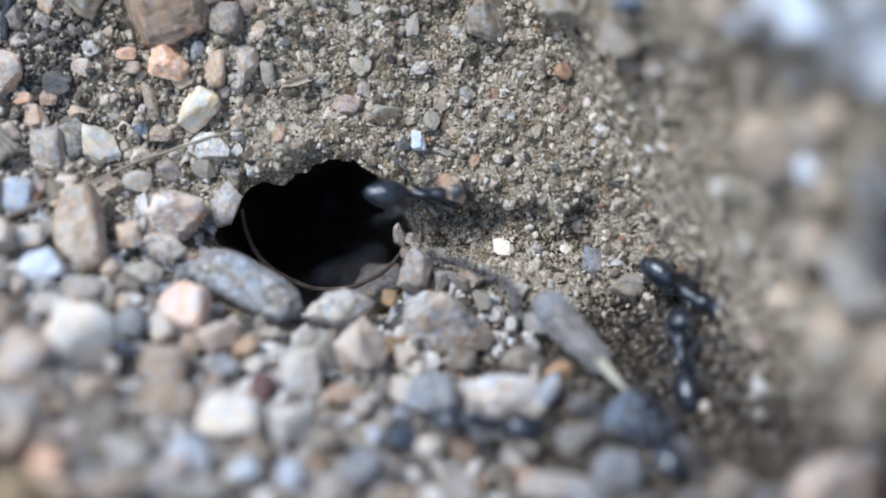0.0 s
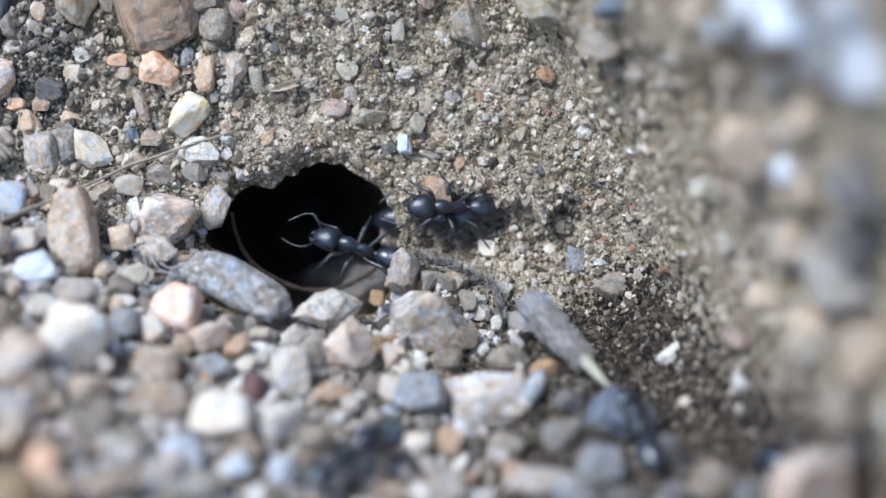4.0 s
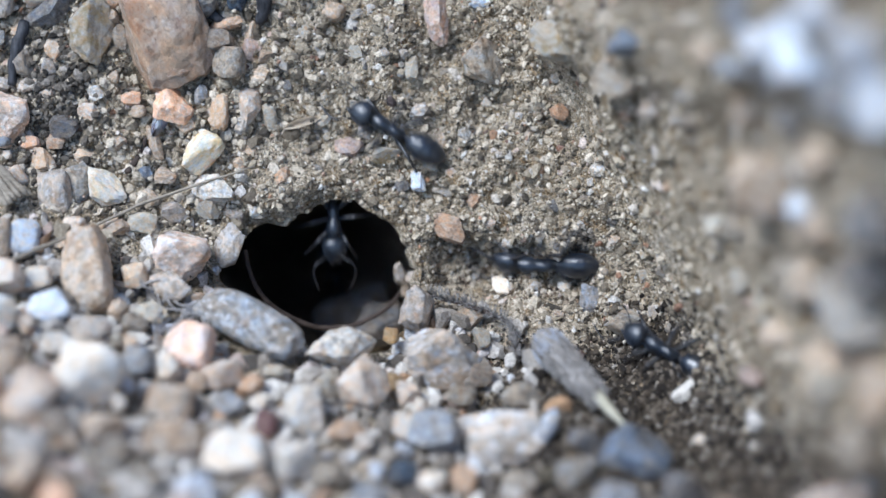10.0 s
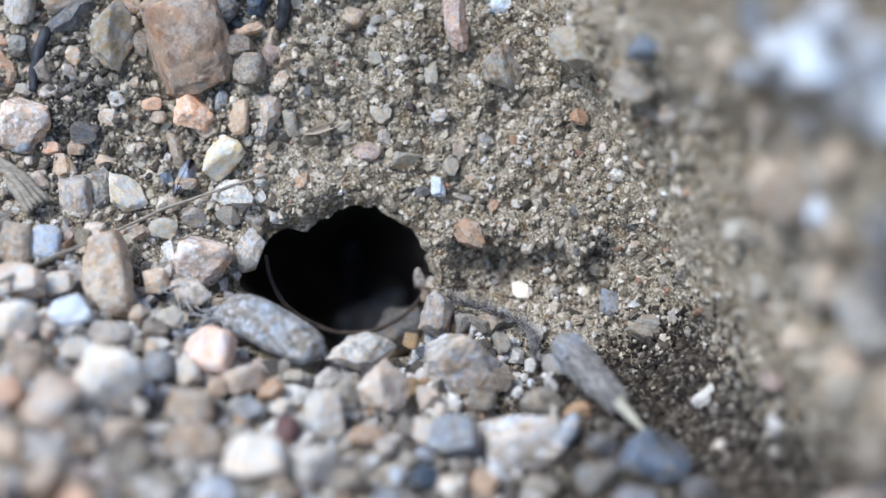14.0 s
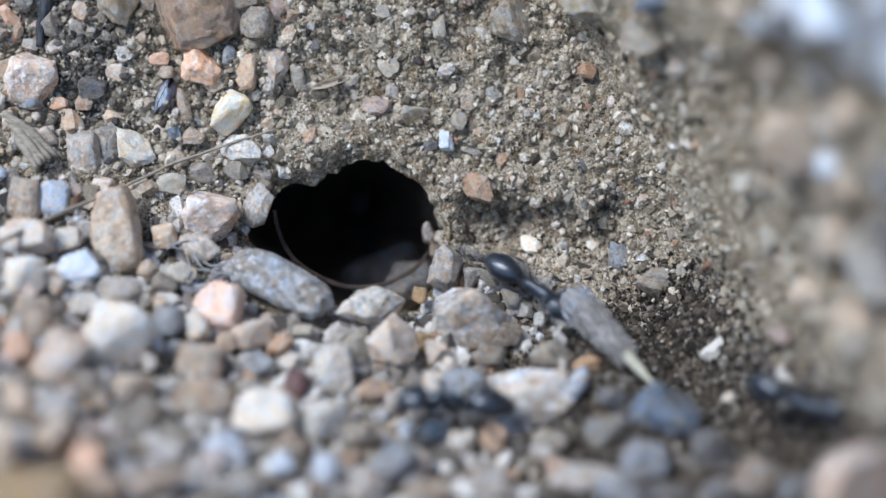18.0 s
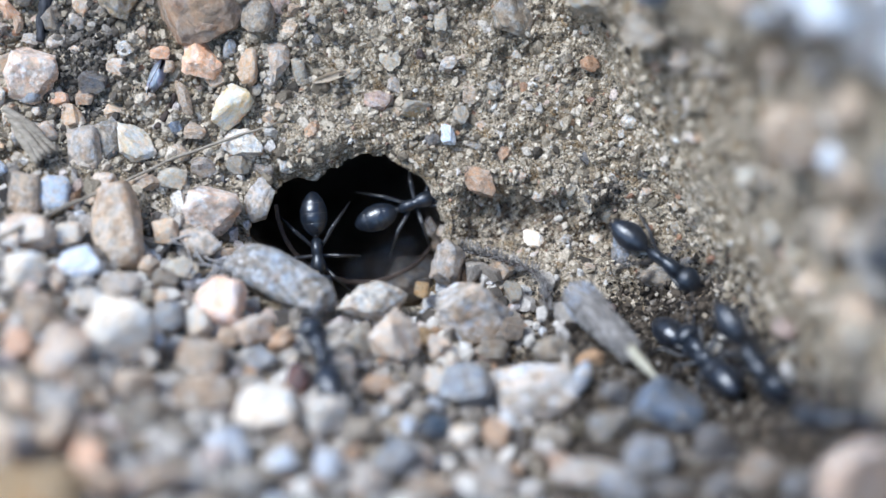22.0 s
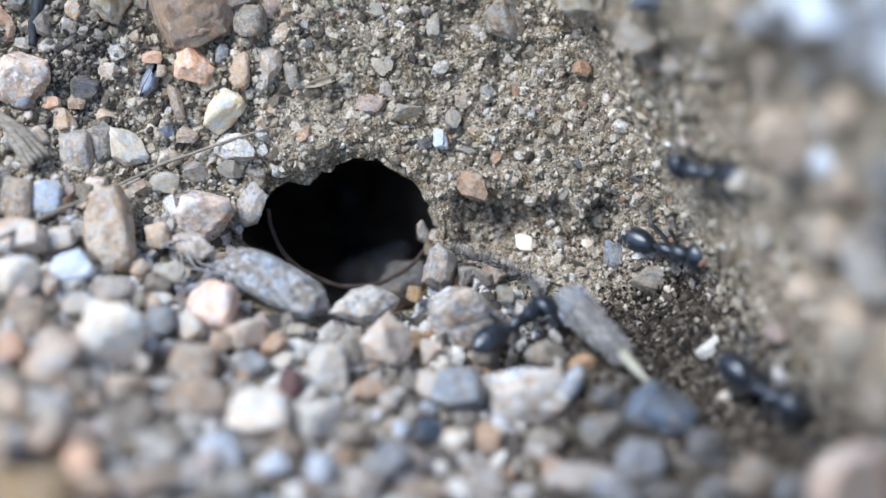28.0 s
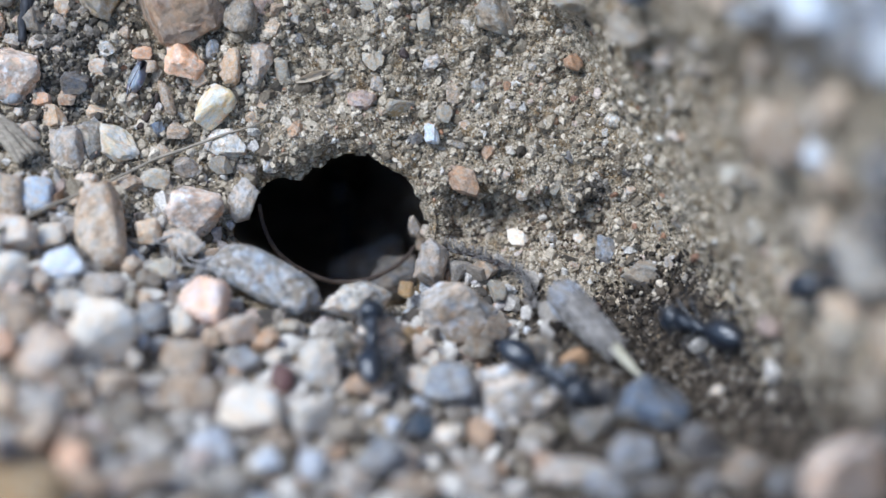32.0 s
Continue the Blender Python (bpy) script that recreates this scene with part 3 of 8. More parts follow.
pebble(-6.82, -4.81, 6.61, 0.47, 0.53, 0.40, 0, "maroon", 17)
pebble(-7.68, -5.84, 8.68, 1.15, 1.05, 0.89, 0, "white", 18)
pebble(-5.48, -4.35, 5.75, 0.83, 1.01, 0.70, -8, "whitegrey", 14)
pebble(-5.70, -5.97, 8.14, 0.88, 0.82, 0.70, 0, "whitegrey", 19)
pebble(-14.58, -5.24, 11.33, 0.84, 0.61, 0.52, 0, "whitegrey", 17)
pebble(-6.81, -2.97, 4.09, 0.46, 0.23, 0.20, 0, "cream", 15)
pebble(-7.95, -1.14, 2.63, 2.43, 0.90, 0.77, -27, "greyslab", 15)
pebble(-3.40, -3.47, 4.22, 1.09, 1.16, 0.93, 0, "pinkwhite", 3)
pebble(-4.28, -2.12, 2.81, 1.46, 0.77, 0.66, 0, "whitegrey", 4)
pebble(-2.50, -1.72, 1.90, 0.33, 0.33, 0.28, 0, "ochre", 17)
pebble(-2.41, -3.46, 3.67, 0.40, 0.40, 0.34, 0, "ochre", 18)
pebble(-1.47, -0.77, 1.16, 0.83, 1.01, 0.71, 10, "lightgrey", 4)
pebble(-0.70, -2.60, 2.57, 1.81, 1.33, 0.91, 0, "granite", 9)
pebble(0.18, -3.93, 3.57, 0.62, 0.36, 0.31, 0, "tangrey", 17)
pebble(1.55, -5.15, 5.5, 2.05, 1.5, 0.95, 8, "granite", 6)
pebble(-0.77, -5.26, 5.72, 0.95, 0.97, 0.81, 0, "bluegrey", 18)
pebble(2.47, -3.94, 4.19, 0.93, 0.57, 0.48, 0, "tangrey", 3)
pebble(-1.81, -4.93, 5.38, 0.60, 0.50, 0.42, 0, "white", 17)
pebble(-4.01, -5.10, 6.20, 0.64, 0.43, 0.37, 0, "peachtan", 18)
pebble(-2.86, -6.38, 7.67, 0.28, 0.32, 0.24, 0, "bluewhite", 17)
pebble(-1.86, -6.49, 7.62, 0.54, 0.52, 0.44, 0, "bluedark", 18)
pebble(6.34, -5.99, 6.77, 1.32, 1.10, 0.93, -35, "blue", 16)
pebble(-13.86, -4.55, 9.64, 0.59, 0.49, 0.42, 0, "brown", 17)
pebble(-12.28, -4.78, 9.14, 0.79, 0.59, 0.50, 0, "tan", 19)
pebble(-12.71, -0.70, 3.61, 0.42, 0.42, 0.36, 0, "tan", 4)
pebble(5.51, -7.48, 9.31, 0.90, 0.90, 0.77, 0, "bluegrey", 18)
pebble(12.35, -7.64, 12.90, 1.58, 1.21, 4.50, 10, "pinkgranite", 19)
pebble(-5.48, -7.47, 10.39, 0.50, 0.56, 0.43, 0, "bluewhite", 17)
pebble(-7.00, -7.34, 10.66, 0.48, 0.42, 0.36, 0, "bluewhite", 18)
pebble(-8.85, -6.83, 10.53, 0.79, 0.66, 0.56, 0, "bluewhite", 14)
pebble(-14.40, -7.75, 16.05, 1.78, 0.99, 0.85, 0, "ochre", 17)
pebble(-13.04, -6.93, 13.39, 0.54, 0.72, 0.46, 0, "peach", 18)
pebble(3.42, -7.93, 10.08, 1.26, 0.58, 0.50, 0, "lightgrey", 18)
pebble(6.27, -8.38, 10.51, 1.06, 0.42, 0.36, -15, "slate", 17)
pebble(-13.72, 4.04, 0.51, 0.70, 1.07, 0.52, 40, "ivory", 3)
pebble(-12.23, 4.68, 0.11, 0.34, 0.41, 0.25, 20, "blue", 6)
pebble(-8.72, 1.78, 0.75, 0.7, 0.92, 0.5, -10, "lightgrey", 8)
pebble(-0.31, 2.43, -0.11, 0.81, 0.56, 0.41, -20, "peachtan", 12)
pebble(1.92, 0.11, -0.83, 0.61, 0.39, 0.28, -15, "white", 5)
pebble(-1.47, 4.26, -0.26, 0.37, 0.44, 0.27, -10, "bluewhite", 5)
pebble(4.09, 7.02, 0.02, 0.42, 0.39, 0.28, -10, "orange", 3)
pebble(1.52, 6.15, -0.27, 0.17, 0.37, 0.12, -0, "orange", 6)
pebble(4.18, 5.59, -0.12, 0.24, 0.24, 0.18, -0, "red", 12)
pebble(3.25, 7.14, -0.13, 0.20, 0.42, 0.14, -0, "tan", 7)
pebble(-2.76, 5.48, -0.25, 0.64, 0.51, 0.37, -0, "gold", 2)
pebble(-0.98, 5.11, -0.30, 0.37, 0.49, 0.27, -0, "cream", 3)
pebble(-1.76, 8.74, -0.10, 0.34, 0.56, 0.25, -10, "cream", 12)
pebble(-3.55, 6.27, -0.31, 0.34, 0.42, 0.25, -0, "lightgrey", 13)
pebble(-1.47, 7.07, -0.27, 0.44, 0.42, 0.30, -0, "lightgrey", 11)
pebble(5.33, -0.31, -0.17, 0.54, 0.73, 0.39, 20, "bluegrey", 8)
pebble(6.76, -1.30, 0.55, 0.97, 0.61, 0.44, -10, "tangrey", 4)
pebble(3.31, -5.02, 6.01, 0.51, 0.85, 0.39, -20, "bluewhite", 4)
pebble(-0.84, -6.81, 7.77, 0.55, 0.55, 0.44, -0, "white", 10)
pebble(10.55, -3.13, 7.4, 0.3, 0.4, 0.7, 0, "pink", 18)
pebble(10.70, 7.14, 17.46, 1.34, 1.15, 1.07, -10, "bluewhite", 5)
pebble(11.98, 7.06, 21.01, 1.26, 0.99, 0.98, -0, "bluewhite", 2)
pebble(11.72, 5.83, 18.47, 1.13, 0.85, 0.80, -0, "bluegrey", 4)
pebble(12.65, 5.30, 20.53, 1.18, 1.00, 0.98, -0, "bluewhite", 5)
pebble(10.56, 3.69, 12.26, 1.45, 1.35, 1.16, -0, "tan", 2)
pebble(11.33, 2.75, 13.57, 0.63, 0.61, 0.53, -0, "bluewhite", 8)
pebble(9.72, 6.04, 12.22, 0.83, 0.62, 0.53, -0, "tan", 1)
pebble(5.96, 7.67, 5.54, 1.02, 0.80, 0.62, -20, "tangrey", 0)
pebble(6.10, 8.84, 7.81, 0.82, 0.62, 0.50, -0, "blue", 11)
pebble(-0.80, 11.05, -0.21, 0.56, 1.72, 0.41, 18, "pink", 11)
pebble(1.13, 9.06, -0.10, 0.95, 1.13, 0.69, -0, "tangrey", 3)
pebble(3.77, 9.45, 2.82, 1.08, 0.83, 0.62, -8, "gold", 12)
pebble(-5.33, 6.71, -0.30, 0.49, 0.25, 0.18, 25, "cream", 4)
pebble(-2.17, 0.53, -2.92, 0.33, 0.46, 0.23, -0, "brown", 13)
pebble(-1.93, 0.02, -2.71, 0.30, 0.30, 0.21, -0, "tan", 10)
pebble(13.07, -0.89, 14.75, 1.69, 1.40, 1.24, -0, "grey", 5)
pebble(11.74, 0.21, 11.38, 0.94, 0.84, 0.71, -0, "tangrey", 5)
pebble(12.97, 2.08, 18.26, 1.32, 1.41, 1.24, -0, "slate", 3)
pebble(13.30, -3.14, 16.69, 1.19, 1.09, 0.98, -0, "tan", 1)
pebble(10.06, 2.21, 8.43, 0.66, 0.66, 0.53, -0, "tangrey", 7)
pebble(8.98, -5.50, 5.03, 0.31, 0.26, 0.20, -0, "white", 4)
pebble(4.71, -5.39, 6.53, 0.69, 0.58, 0.44, -10, "slate", 13)
pebble(0.31, -8.02, 9.44, 0.97, 0.76, 0.62, -0, "lightgrey", 5)
pebble(-3.20, -7.41, 9.67, 0.97, 0.86, 0.71, -0, "bluegrey", 11)
pebble(-10.64, -7.58, 13.28, 0.92, 0.82, 0.71, -0, "tan", 2)
pebble(-11.66, -5.77, 10.53, 0.95, 0.85, 0.71, -0, "tangrey", 4)
pebble(-12.25, -6.73, 12.54, 0.62, 0.58, 0.50, -0, "grey", 10)
pebble(-4.46, -6.36, 8.26, 0.66, 0.61, 0.50, -0, "tangrey", 6)
pebble(-8.17, -7.89, 12.27, 0.83, 0.62, 0.53, -0, "grey", 11)
pebble(-1.81, -8.27, 10.59, 0.85, 0.64, 0.53, -0, "tan", 1)
pebble(-15.81, -1.22, 5.50, 0.45, 0.67, 0.36, -0, "pinkwhite", 1)
pebble(-15.38, 6.44, 0.24, 0.61, 0.49, 0.36, -0, "slate", 0)
pebble(-13.36, 2.43, 1.03, 0.72, 0.48, 0.36, -10, "tan", 11)
pebble(-13.41, 5.79, 0.11, 0.49, 0.37, 0.27, -0, "tan", 11)
pebble(-11.41, 4.46, 0.11, 0.49, 0.44, 0.32, -0, "tan", 7)
pebble(-11.86, 5.80, 0.02, 0.29, 0.86, 0.21, 30, "tan", 11)
pebble(-8.54, 5.02, -0.04, 0.37, 0.29, 0.21, -0, "peachpale", 9)
pebble(-7.64, 8.46, 0.05, 0.49, 0.49, 0.36, -0, "tan", 8)
pebble(-6.76, 8.92, -0.05, 0.44, 0.37, 0.27, -0, "grey", 13)
pebble(-3.86, 9.35, 0.07, 0.37, 0.32, 0.23, -0, "cream", 5)
pebble(-2.09, 9.36, -0.03, 0.32, 0.29, 0.21, -0, "lightgrey", 1)
pebble(-9.74, 3.13, 0.10, 0.49, 0.44, 0.32, -0, "cream", 12)
pebble(-7.57, -3.52, 5.03, 0.57, 0.50, 0.39, -0, "peachtan", 11)
pebble(-4.71, -3.55, 4.37, 0.69, 0.58, 0.44, -0, "cream", 3)
pebble(-11.49, -0.84, 3.24, 0.70, 0.51, 0.39, -0, "cream", 3)
pebble(-12.03, -1.25, 3.90, 0.53, 0.46, 0.36, -0, "tangrey", 7)
pebble(-10.65, -6.33, 10.80, 0.74, 0.63, 0.53, -0, "tangrey", 9)
pebble(-14.34, -6.13, 12.87, 0.82, 0.82, 0.71, -0, "tan", 11)
pebble(-12.44, -7.61, 14.54, 0.90, 0.70, 0.62, -0, "peachpale", 2)
pebble(-6.74, -6.65, 9.43, 0.54, 0.48, 0.39, -0, "tan", 9)
pebble(-4.13, -7.87, 10.67, 0.64, 0.53, 0.44, -0, "lightgrey", 12)
pebble(-1.78, -3.78, 3.90, 0.58, 0.51, 0.39, -0, "pinkwhite", 1)
pebble(0.99, -3.20, 2.62, 0.47, 0.47, 0.36, -0, "brown", 0)
pebble(4.31, -6.37, 8.16, 0.79, 0.68, 0.53, -0, "grey", 10)
pebble(2.32, -6.79, 7.90, 0.67, 0.56, 0.44, -0, "tangrey", 7)
pebble(7.81, -7.07, 9.03, 1.00, 0.89, 0.71, -0, "slate", 9)
pebble(9.15, -7.86, 10.84, 1.09, 0.87, 0.71, -0, "brown", 4)
pebble(10.77, -8.16, 11.53, 0.97, 0.75, 0.62, -0, "slate", 13)
pebble(4.52, -8.23, 10.98, 0.87, 0.65, 0.53, -0, "bluegrey", 12)
pebble(11.64, 4.28, 16.14, 0.88, 0.68, 0.62, -0, "tan", 10)
pebble(10.78, 5.44, 14.91, 0.70, 0.60, 0.53, -0, "slate", 12)
pebble(11.79, 2.03, 14.30, 0.80, 0.70, 0.62, -0, "tan", 4)
pebble(13.13, 0.55, 16.64, 1.16, 0.97, 0.89, -0, "slate", 6)
pebble(11.28, -1.55, 9.51, 0.76, 0.65, 0.53, -0, "tan", 7)
pebble(12.22, -2.96, 12.92, 0.94, 0.84, 0.71, -0, "cream", 2)
pebble(12.86, -5.01, 15.35, 1.02, 0.92, 0.80, -0, "tangrey", 3)
pebble(9.26, 7.34, 14.15, 0.91, 0.60, 0.53, -0, "bluegrey", 6)
pebble(8.29, 6.00, 8.22, 0.55, 0.44, 0.36, -0, "brown", 11)
pebble(7.12, 6.60, 5.97, 0.50, 0.41, 0.32, -0, "lightgrey", 8)
pebble(0.96, 11.66, -0.23, 0.56, 0.56, 0.41, -0, "bluewhite", 6)
pebble(9.07, 9.02, 15.47, 1.08, 0.79, 0.71, -0, "bluegrey", 1)
pebble(9.76, 7.90, 16.24, 0.88, 0.78, 0.71, -0, "bluewhite", 6)
pebble(10.85, 8.37, 19.24, 1.11, 0.84, 0.80, -0, "bluewhite", 8)
pebble(10.20, 6.81, 15.34, 0.79, 0.69, 0.62, -0, "bluegrey", 5)
pebble(8.41, 7.94, 12.14, 0.62, 0.52, 0.44, -0, "tan", 12)
pebble(9.63, 2.25, 7.15, 0.89, 0.67, 0.53, -0, "cream", 13)
pebble(11.95, 0.39, 12.35, 0.83, 0.72, 0.62, -0, "tan", 0)
pebble(12.44, -2.22, 12.73, 0.93, 0.83, 0.71, -0, "tan", 6)
pebble(11.08, -0.78, 8.24, 0.77, 0.66, 0.53, -0, "gold", 12)
pebble(10.38, 0.42, 7.56, 0.66, 0.55, 0.44, -0, "cream", 10)
pebble(-4.35, -0.95, -7.60, 1.9, 1.25, 0.86, 20, "grey", 10, "pebble", "stones in the nest")
pebble(-2.95, -1.25, -3.8, 1.4, 1.0, 0.8, 25, "slate", 8, "pebble", "stones in the nest")
pebble(-2.30, 0.77, -1.80, 0.30, 0.43, 0.21, 0, "lightgrey", 9, "pebble", "stones in the nest")
pebble(-1.71, 0.47, -1.84, 0.30, 0.32, 0.21, 0, "lightgrey", 18, "pebble", "stones in the nest")

# loose pebbles between the larger ones
RS = np.random.RandomState(77)
KINDS = ["white", "tan", "peachpale", "cream", "pinkwhite", "peachpale", "cream", "lightgrey", "bluewhite", "white", "bluegrey", "tan", "pinkwhite", "peachtan", "white"]
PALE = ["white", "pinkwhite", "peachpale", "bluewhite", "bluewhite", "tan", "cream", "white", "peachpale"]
# dark kinds for u > 1: the shade on that side is put into stone colours
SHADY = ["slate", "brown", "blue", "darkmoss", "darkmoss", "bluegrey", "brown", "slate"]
count = 0
while count < 105:
    u, v = RS.uniform(-19.5, 8), RS.uniform(-12, 5)
    d = -0.2 * (u + 17.4) - 0.98 * (v - 3.36)
    if (abs(0.8 * (u - 9.6) + 0.6 * (v + 5.4)) < 2.2 and v > -10) or d < 0.6 or inside(u, v) < 1.25 or (u > 2 and v > -4.5):
        continue
    a = min(0.38 + 0.12 * abs(RS.normal()) + 0.03 * d, 0.95)
    if any(math.hypot(u - p[0], v - p[1]) < 0.72 * (a + p[2]) for p in STONE_PLACES):
        a *= 0.6
        if any(math.hypot(u - p[0], v - p[1]) < 0.7 * (a + p[2]) for p in STONE_PLACES):
            count += 0.05
            continue
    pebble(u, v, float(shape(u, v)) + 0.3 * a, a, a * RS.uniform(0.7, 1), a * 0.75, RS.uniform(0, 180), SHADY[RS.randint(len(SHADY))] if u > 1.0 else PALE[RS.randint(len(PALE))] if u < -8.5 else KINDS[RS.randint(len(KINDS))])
    count += 1

# a drift of warm-coloured stones beside the slope
edge = np.random.RandomState(83)
for k in range(70):
    u, v, a = edge.uniform(-19.3, -15.4), edge.uniform(3.8, 10.5), 0.36 + 0.22 * abs(edge.normal())
    kind = ["peachpale", "peachtan", "pinkwhite", "tan", "whitegrey", "peach", "tan", "lightgrey", "brownpink"][edge.randint(9)]
    if not any(math.hypot(u - p[0], v - p[1]) < 0.72 * (a + p[2]) for p in STONE_PLACES):
        pebble(u, v, float(height(u, v)) + 0.15 * a, a, a * edge.uniform(0.65, 1), a * 0.8, edge.uniform(0, 180), kind)

# quartz grains set in the slope
for k in range(190):
    u, v, a = RS.uniform(-9, 8), RS.uniform(-1.5, 11.5), 0.16 + 0.13 * abs(RS.normal())
    if inside(u, v) > 1.25 and v > -0.6 * u - 4 and not any(math.hypot(u - p[0], v - p[1]) < 0.8 * (a + p[2]) for p in STONE_PLACES):
        pebble(u, v, float(height(u, v)) - 0.3 * a, a, a * RS.uniform(0.7, 1), a * 0.8, RS.uniform(0, 180), ["lightgrey", "cream", "tan", "gold", "whitegrey", "pinkwhite", "tangrey", "white", "grey", "cream", "peachtan", "whitegrey", "lightgrey", "slate"][RS.randint(14)], -1, "quartz_grain", "quartz grains in the slope")
# stones bedded in the bank
for k in range(190):
    u, v = RS.uniform(8, 17.5), RS.uniform(-8, 11)
    if 0.921 * (u - 3.3) + 0.388 * (v - 9.8) < 2.4 or 0.53 * (u - 6.6) + 0.85 * (v + 3.6) < 2:
        continue
    a = 0.6 + 0.35 * abs(RS.normal())
    if any(math.hypot(u - p[0], v - p[1]) < 0.8 * (a + p[2]) for p in STONE_PLACES):
        continue
    pebble(u, v, float(shape(u, v)) - 0.2 * a, a, a * RS.uniform(0.7, 1), a * 0.8, RS.uniform(0, 180), ["tan", "tangrey", "grey", "tangrey", "bluegrey", "brown", "tan", "brownpink", "tangrey", "slate", "bluegrey", "grey"][RS.randint(12)], -1, "bank_stone", "stones in the bank")

# the bank's outer face: blocks of paler and bluer stone
for k in range(150):
    u, v = RS.uniform(10, 19), RS.uniform(-9, 12)
    if 0.921 * (u - 3.3) + 0.388 * (v - 9.8) < 4.6 or 0.53 * (u - 6.6) + 0.85 * (v + 3.6) < 2.5:
        continue
    a = 0.7 + 0.45 * abs(RS.normal())
    if any(math.hypot(u - p[0], v - p[1]) < 0.65 * (a + p[2]) for p in STONE_PLACES):
        continue
    pebble(u, v, float(shape(u, v)) + 0.1 * a, a, a * RS.uniform(0.7, 1), a * 0.8, RS.uniform(0, 180), ["bluewhite", "bluegrey", "lightgrey", "slate", "whitegrey", "grey", "bluegrey", "cream", "tangrey"][RS.randint(9)], -1, "bank_stone", "stones in the bank")

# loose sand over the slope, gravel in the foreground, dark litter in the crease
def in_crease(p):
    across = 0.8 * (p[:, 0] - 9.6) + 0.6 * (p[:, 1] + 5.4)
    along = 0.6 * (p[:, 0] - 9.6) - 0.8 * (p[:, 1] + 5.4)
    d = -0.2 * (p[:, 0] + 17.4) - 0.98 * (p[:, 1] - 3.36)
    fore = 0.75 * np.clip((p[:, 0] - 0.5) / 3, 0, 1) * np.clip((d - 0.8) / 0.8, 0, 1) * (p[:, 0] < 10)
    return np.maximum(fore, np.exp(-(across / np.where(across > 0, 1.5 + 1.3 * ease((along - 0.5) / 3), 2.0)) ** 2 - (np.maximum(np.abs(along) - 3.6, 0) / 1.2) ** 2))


P1, rs = spread(120000, 5)
P1 = P1[(-0.2 * (P1[:, 0] + 17.4) - 0.98 * (P1[:, 1] - 3.36) < 2.5) | (rs.rand(len(P1)) < 0.3)]
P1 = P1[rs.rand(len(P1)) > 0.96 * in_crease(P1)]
S1 = np.clip(rs.lognormal(-2.9, 0.65, len(P1)), 0.02, 0.34)
scatter("sand_grains", P1, S1, GRAINS, "loose angular sand grains of mixed colours", "sand", 6, lift=-0.2)
# sand banked up round the feet of the stones in the slope
banked, heaps = [], []
for u, v, a in STONE_PLACES:
    if 0.3 < a < 2.5 and -0.2 * (u + 17.4) - 0.98 * (v - 3.36) < 0.6 and u < 9 and inside(u, v) > 1.1:
        n = int(46 * a + 10)
        turn, r = rs.uniform(0, 2 * math.pi, n), np.abs(rs.normal(0, 0.16, n))
        banked.append(np.stack([u + a * (0.74 + r) * np.cos(turn), v + a * (0.74 + r) * np.sin(turn)], -1))
        heaps.append(0.32 * a * np.clip(1 - r / 0.4, 0, 1) * (0.55 + 0.45 * np.sin(turn + 7 * u)))
P7, H7 = np.concatenate(banked), np.concatenate(heaps)
scatter("banked_sand", P7, np.clip(rs.lognormal(-2.5, 0.5, len(P7)), 0.04, 0.22), GRAINS, "sand grains banked round the feet of stones", "sand", 46, heap=H7)
P4, rs = spread(1300, 15)
P4 = P4[rs.rand(len(P4)) > 0.8 * in_crease(P4)]
S4 = np.clip(rs.lognormal(-1.5, 0.33, len(P4)), 0.14, 0.45)
P5, rs = spread(900, 31, (-20, 2), (-3, 14))
P5 = P5[rs.rand(len(P5)) < np.clip(1.1 - (P5[:, 0] + 11) / 8, 0.1, 1)]
S5 = np.clip(rs.lognormal(-1.05, 0.3, len(P5)), 0.2, 0.6)
order = np.argsort(-S5)
CHIPS = ["tan", "peachtan", "tan", "peachpale", "peachtan", "lightgrey", "cream", "tan", "pink", "peachpale", "brownpink", "pinkwhite"]
for i in order[:150]:
    a, (u, v) = float(S5[i]), P5[i]
    if not any(math.hypot(u - p[0], v - p[1]) < 0.75 * (a + p[2]) for p in STONE_PLACES):
        pebble(float(u), float(v), float(height(u, v)) - 0.12 * a, a, a * float(rs.uniform(0.65, 1)), a * 0.8, float(rs.uniform(0, 180)), CHIPS[int(rs.randint(len(CHIPS)))], -1, "stone_chip", "stone chips in the slope")
P4, S4 = np.concatenate([P4, P5[order[150:]]]), np.concatenate([S4, S5[order[150:]]])
scatter("coarse_sand", P4, S4, GRAINS, "coarse angular grit set in the soil", "grit", 16, level=2, lift=-0.3)
P2, rs = spread(13000, 7)
d = -0.2 * (P2[:, 0] + 17.4) - 0.98 * (P2[:, 1] - 3.36)
keep = (d > rs.uniform(0.2, 2.2, len(P2))) & (rs.rand(len(P2)) > np.clip((P2[:, 0] - 0.5) / 4, 0, 0.9)) & (rs.rand(len(P2)) > in_crease(P2))
P2 = P2[keep]
LARGE = np.array([p for p in STONE_PLACES if p[2] > 0.4])
clear = np.array([np.all(np.hypot(LARGE[:, 0] - x, LARGE[:, 1] - y) > 0.6 * LARGE[:, 2]) for x, y in P2])
P2 = P2[clear]
S2 = np.clip(rs.lognormal(-1.15, 0.42, len(P2)), 0.12, 0.7)
scatter("gravel", P2, S2, GRAVEL, "loose mixed fine gravel of many colours", "gravel", 8, level=2)
P6, rs = spread(4200, 35, (-19, 4), (-13.5, 11))
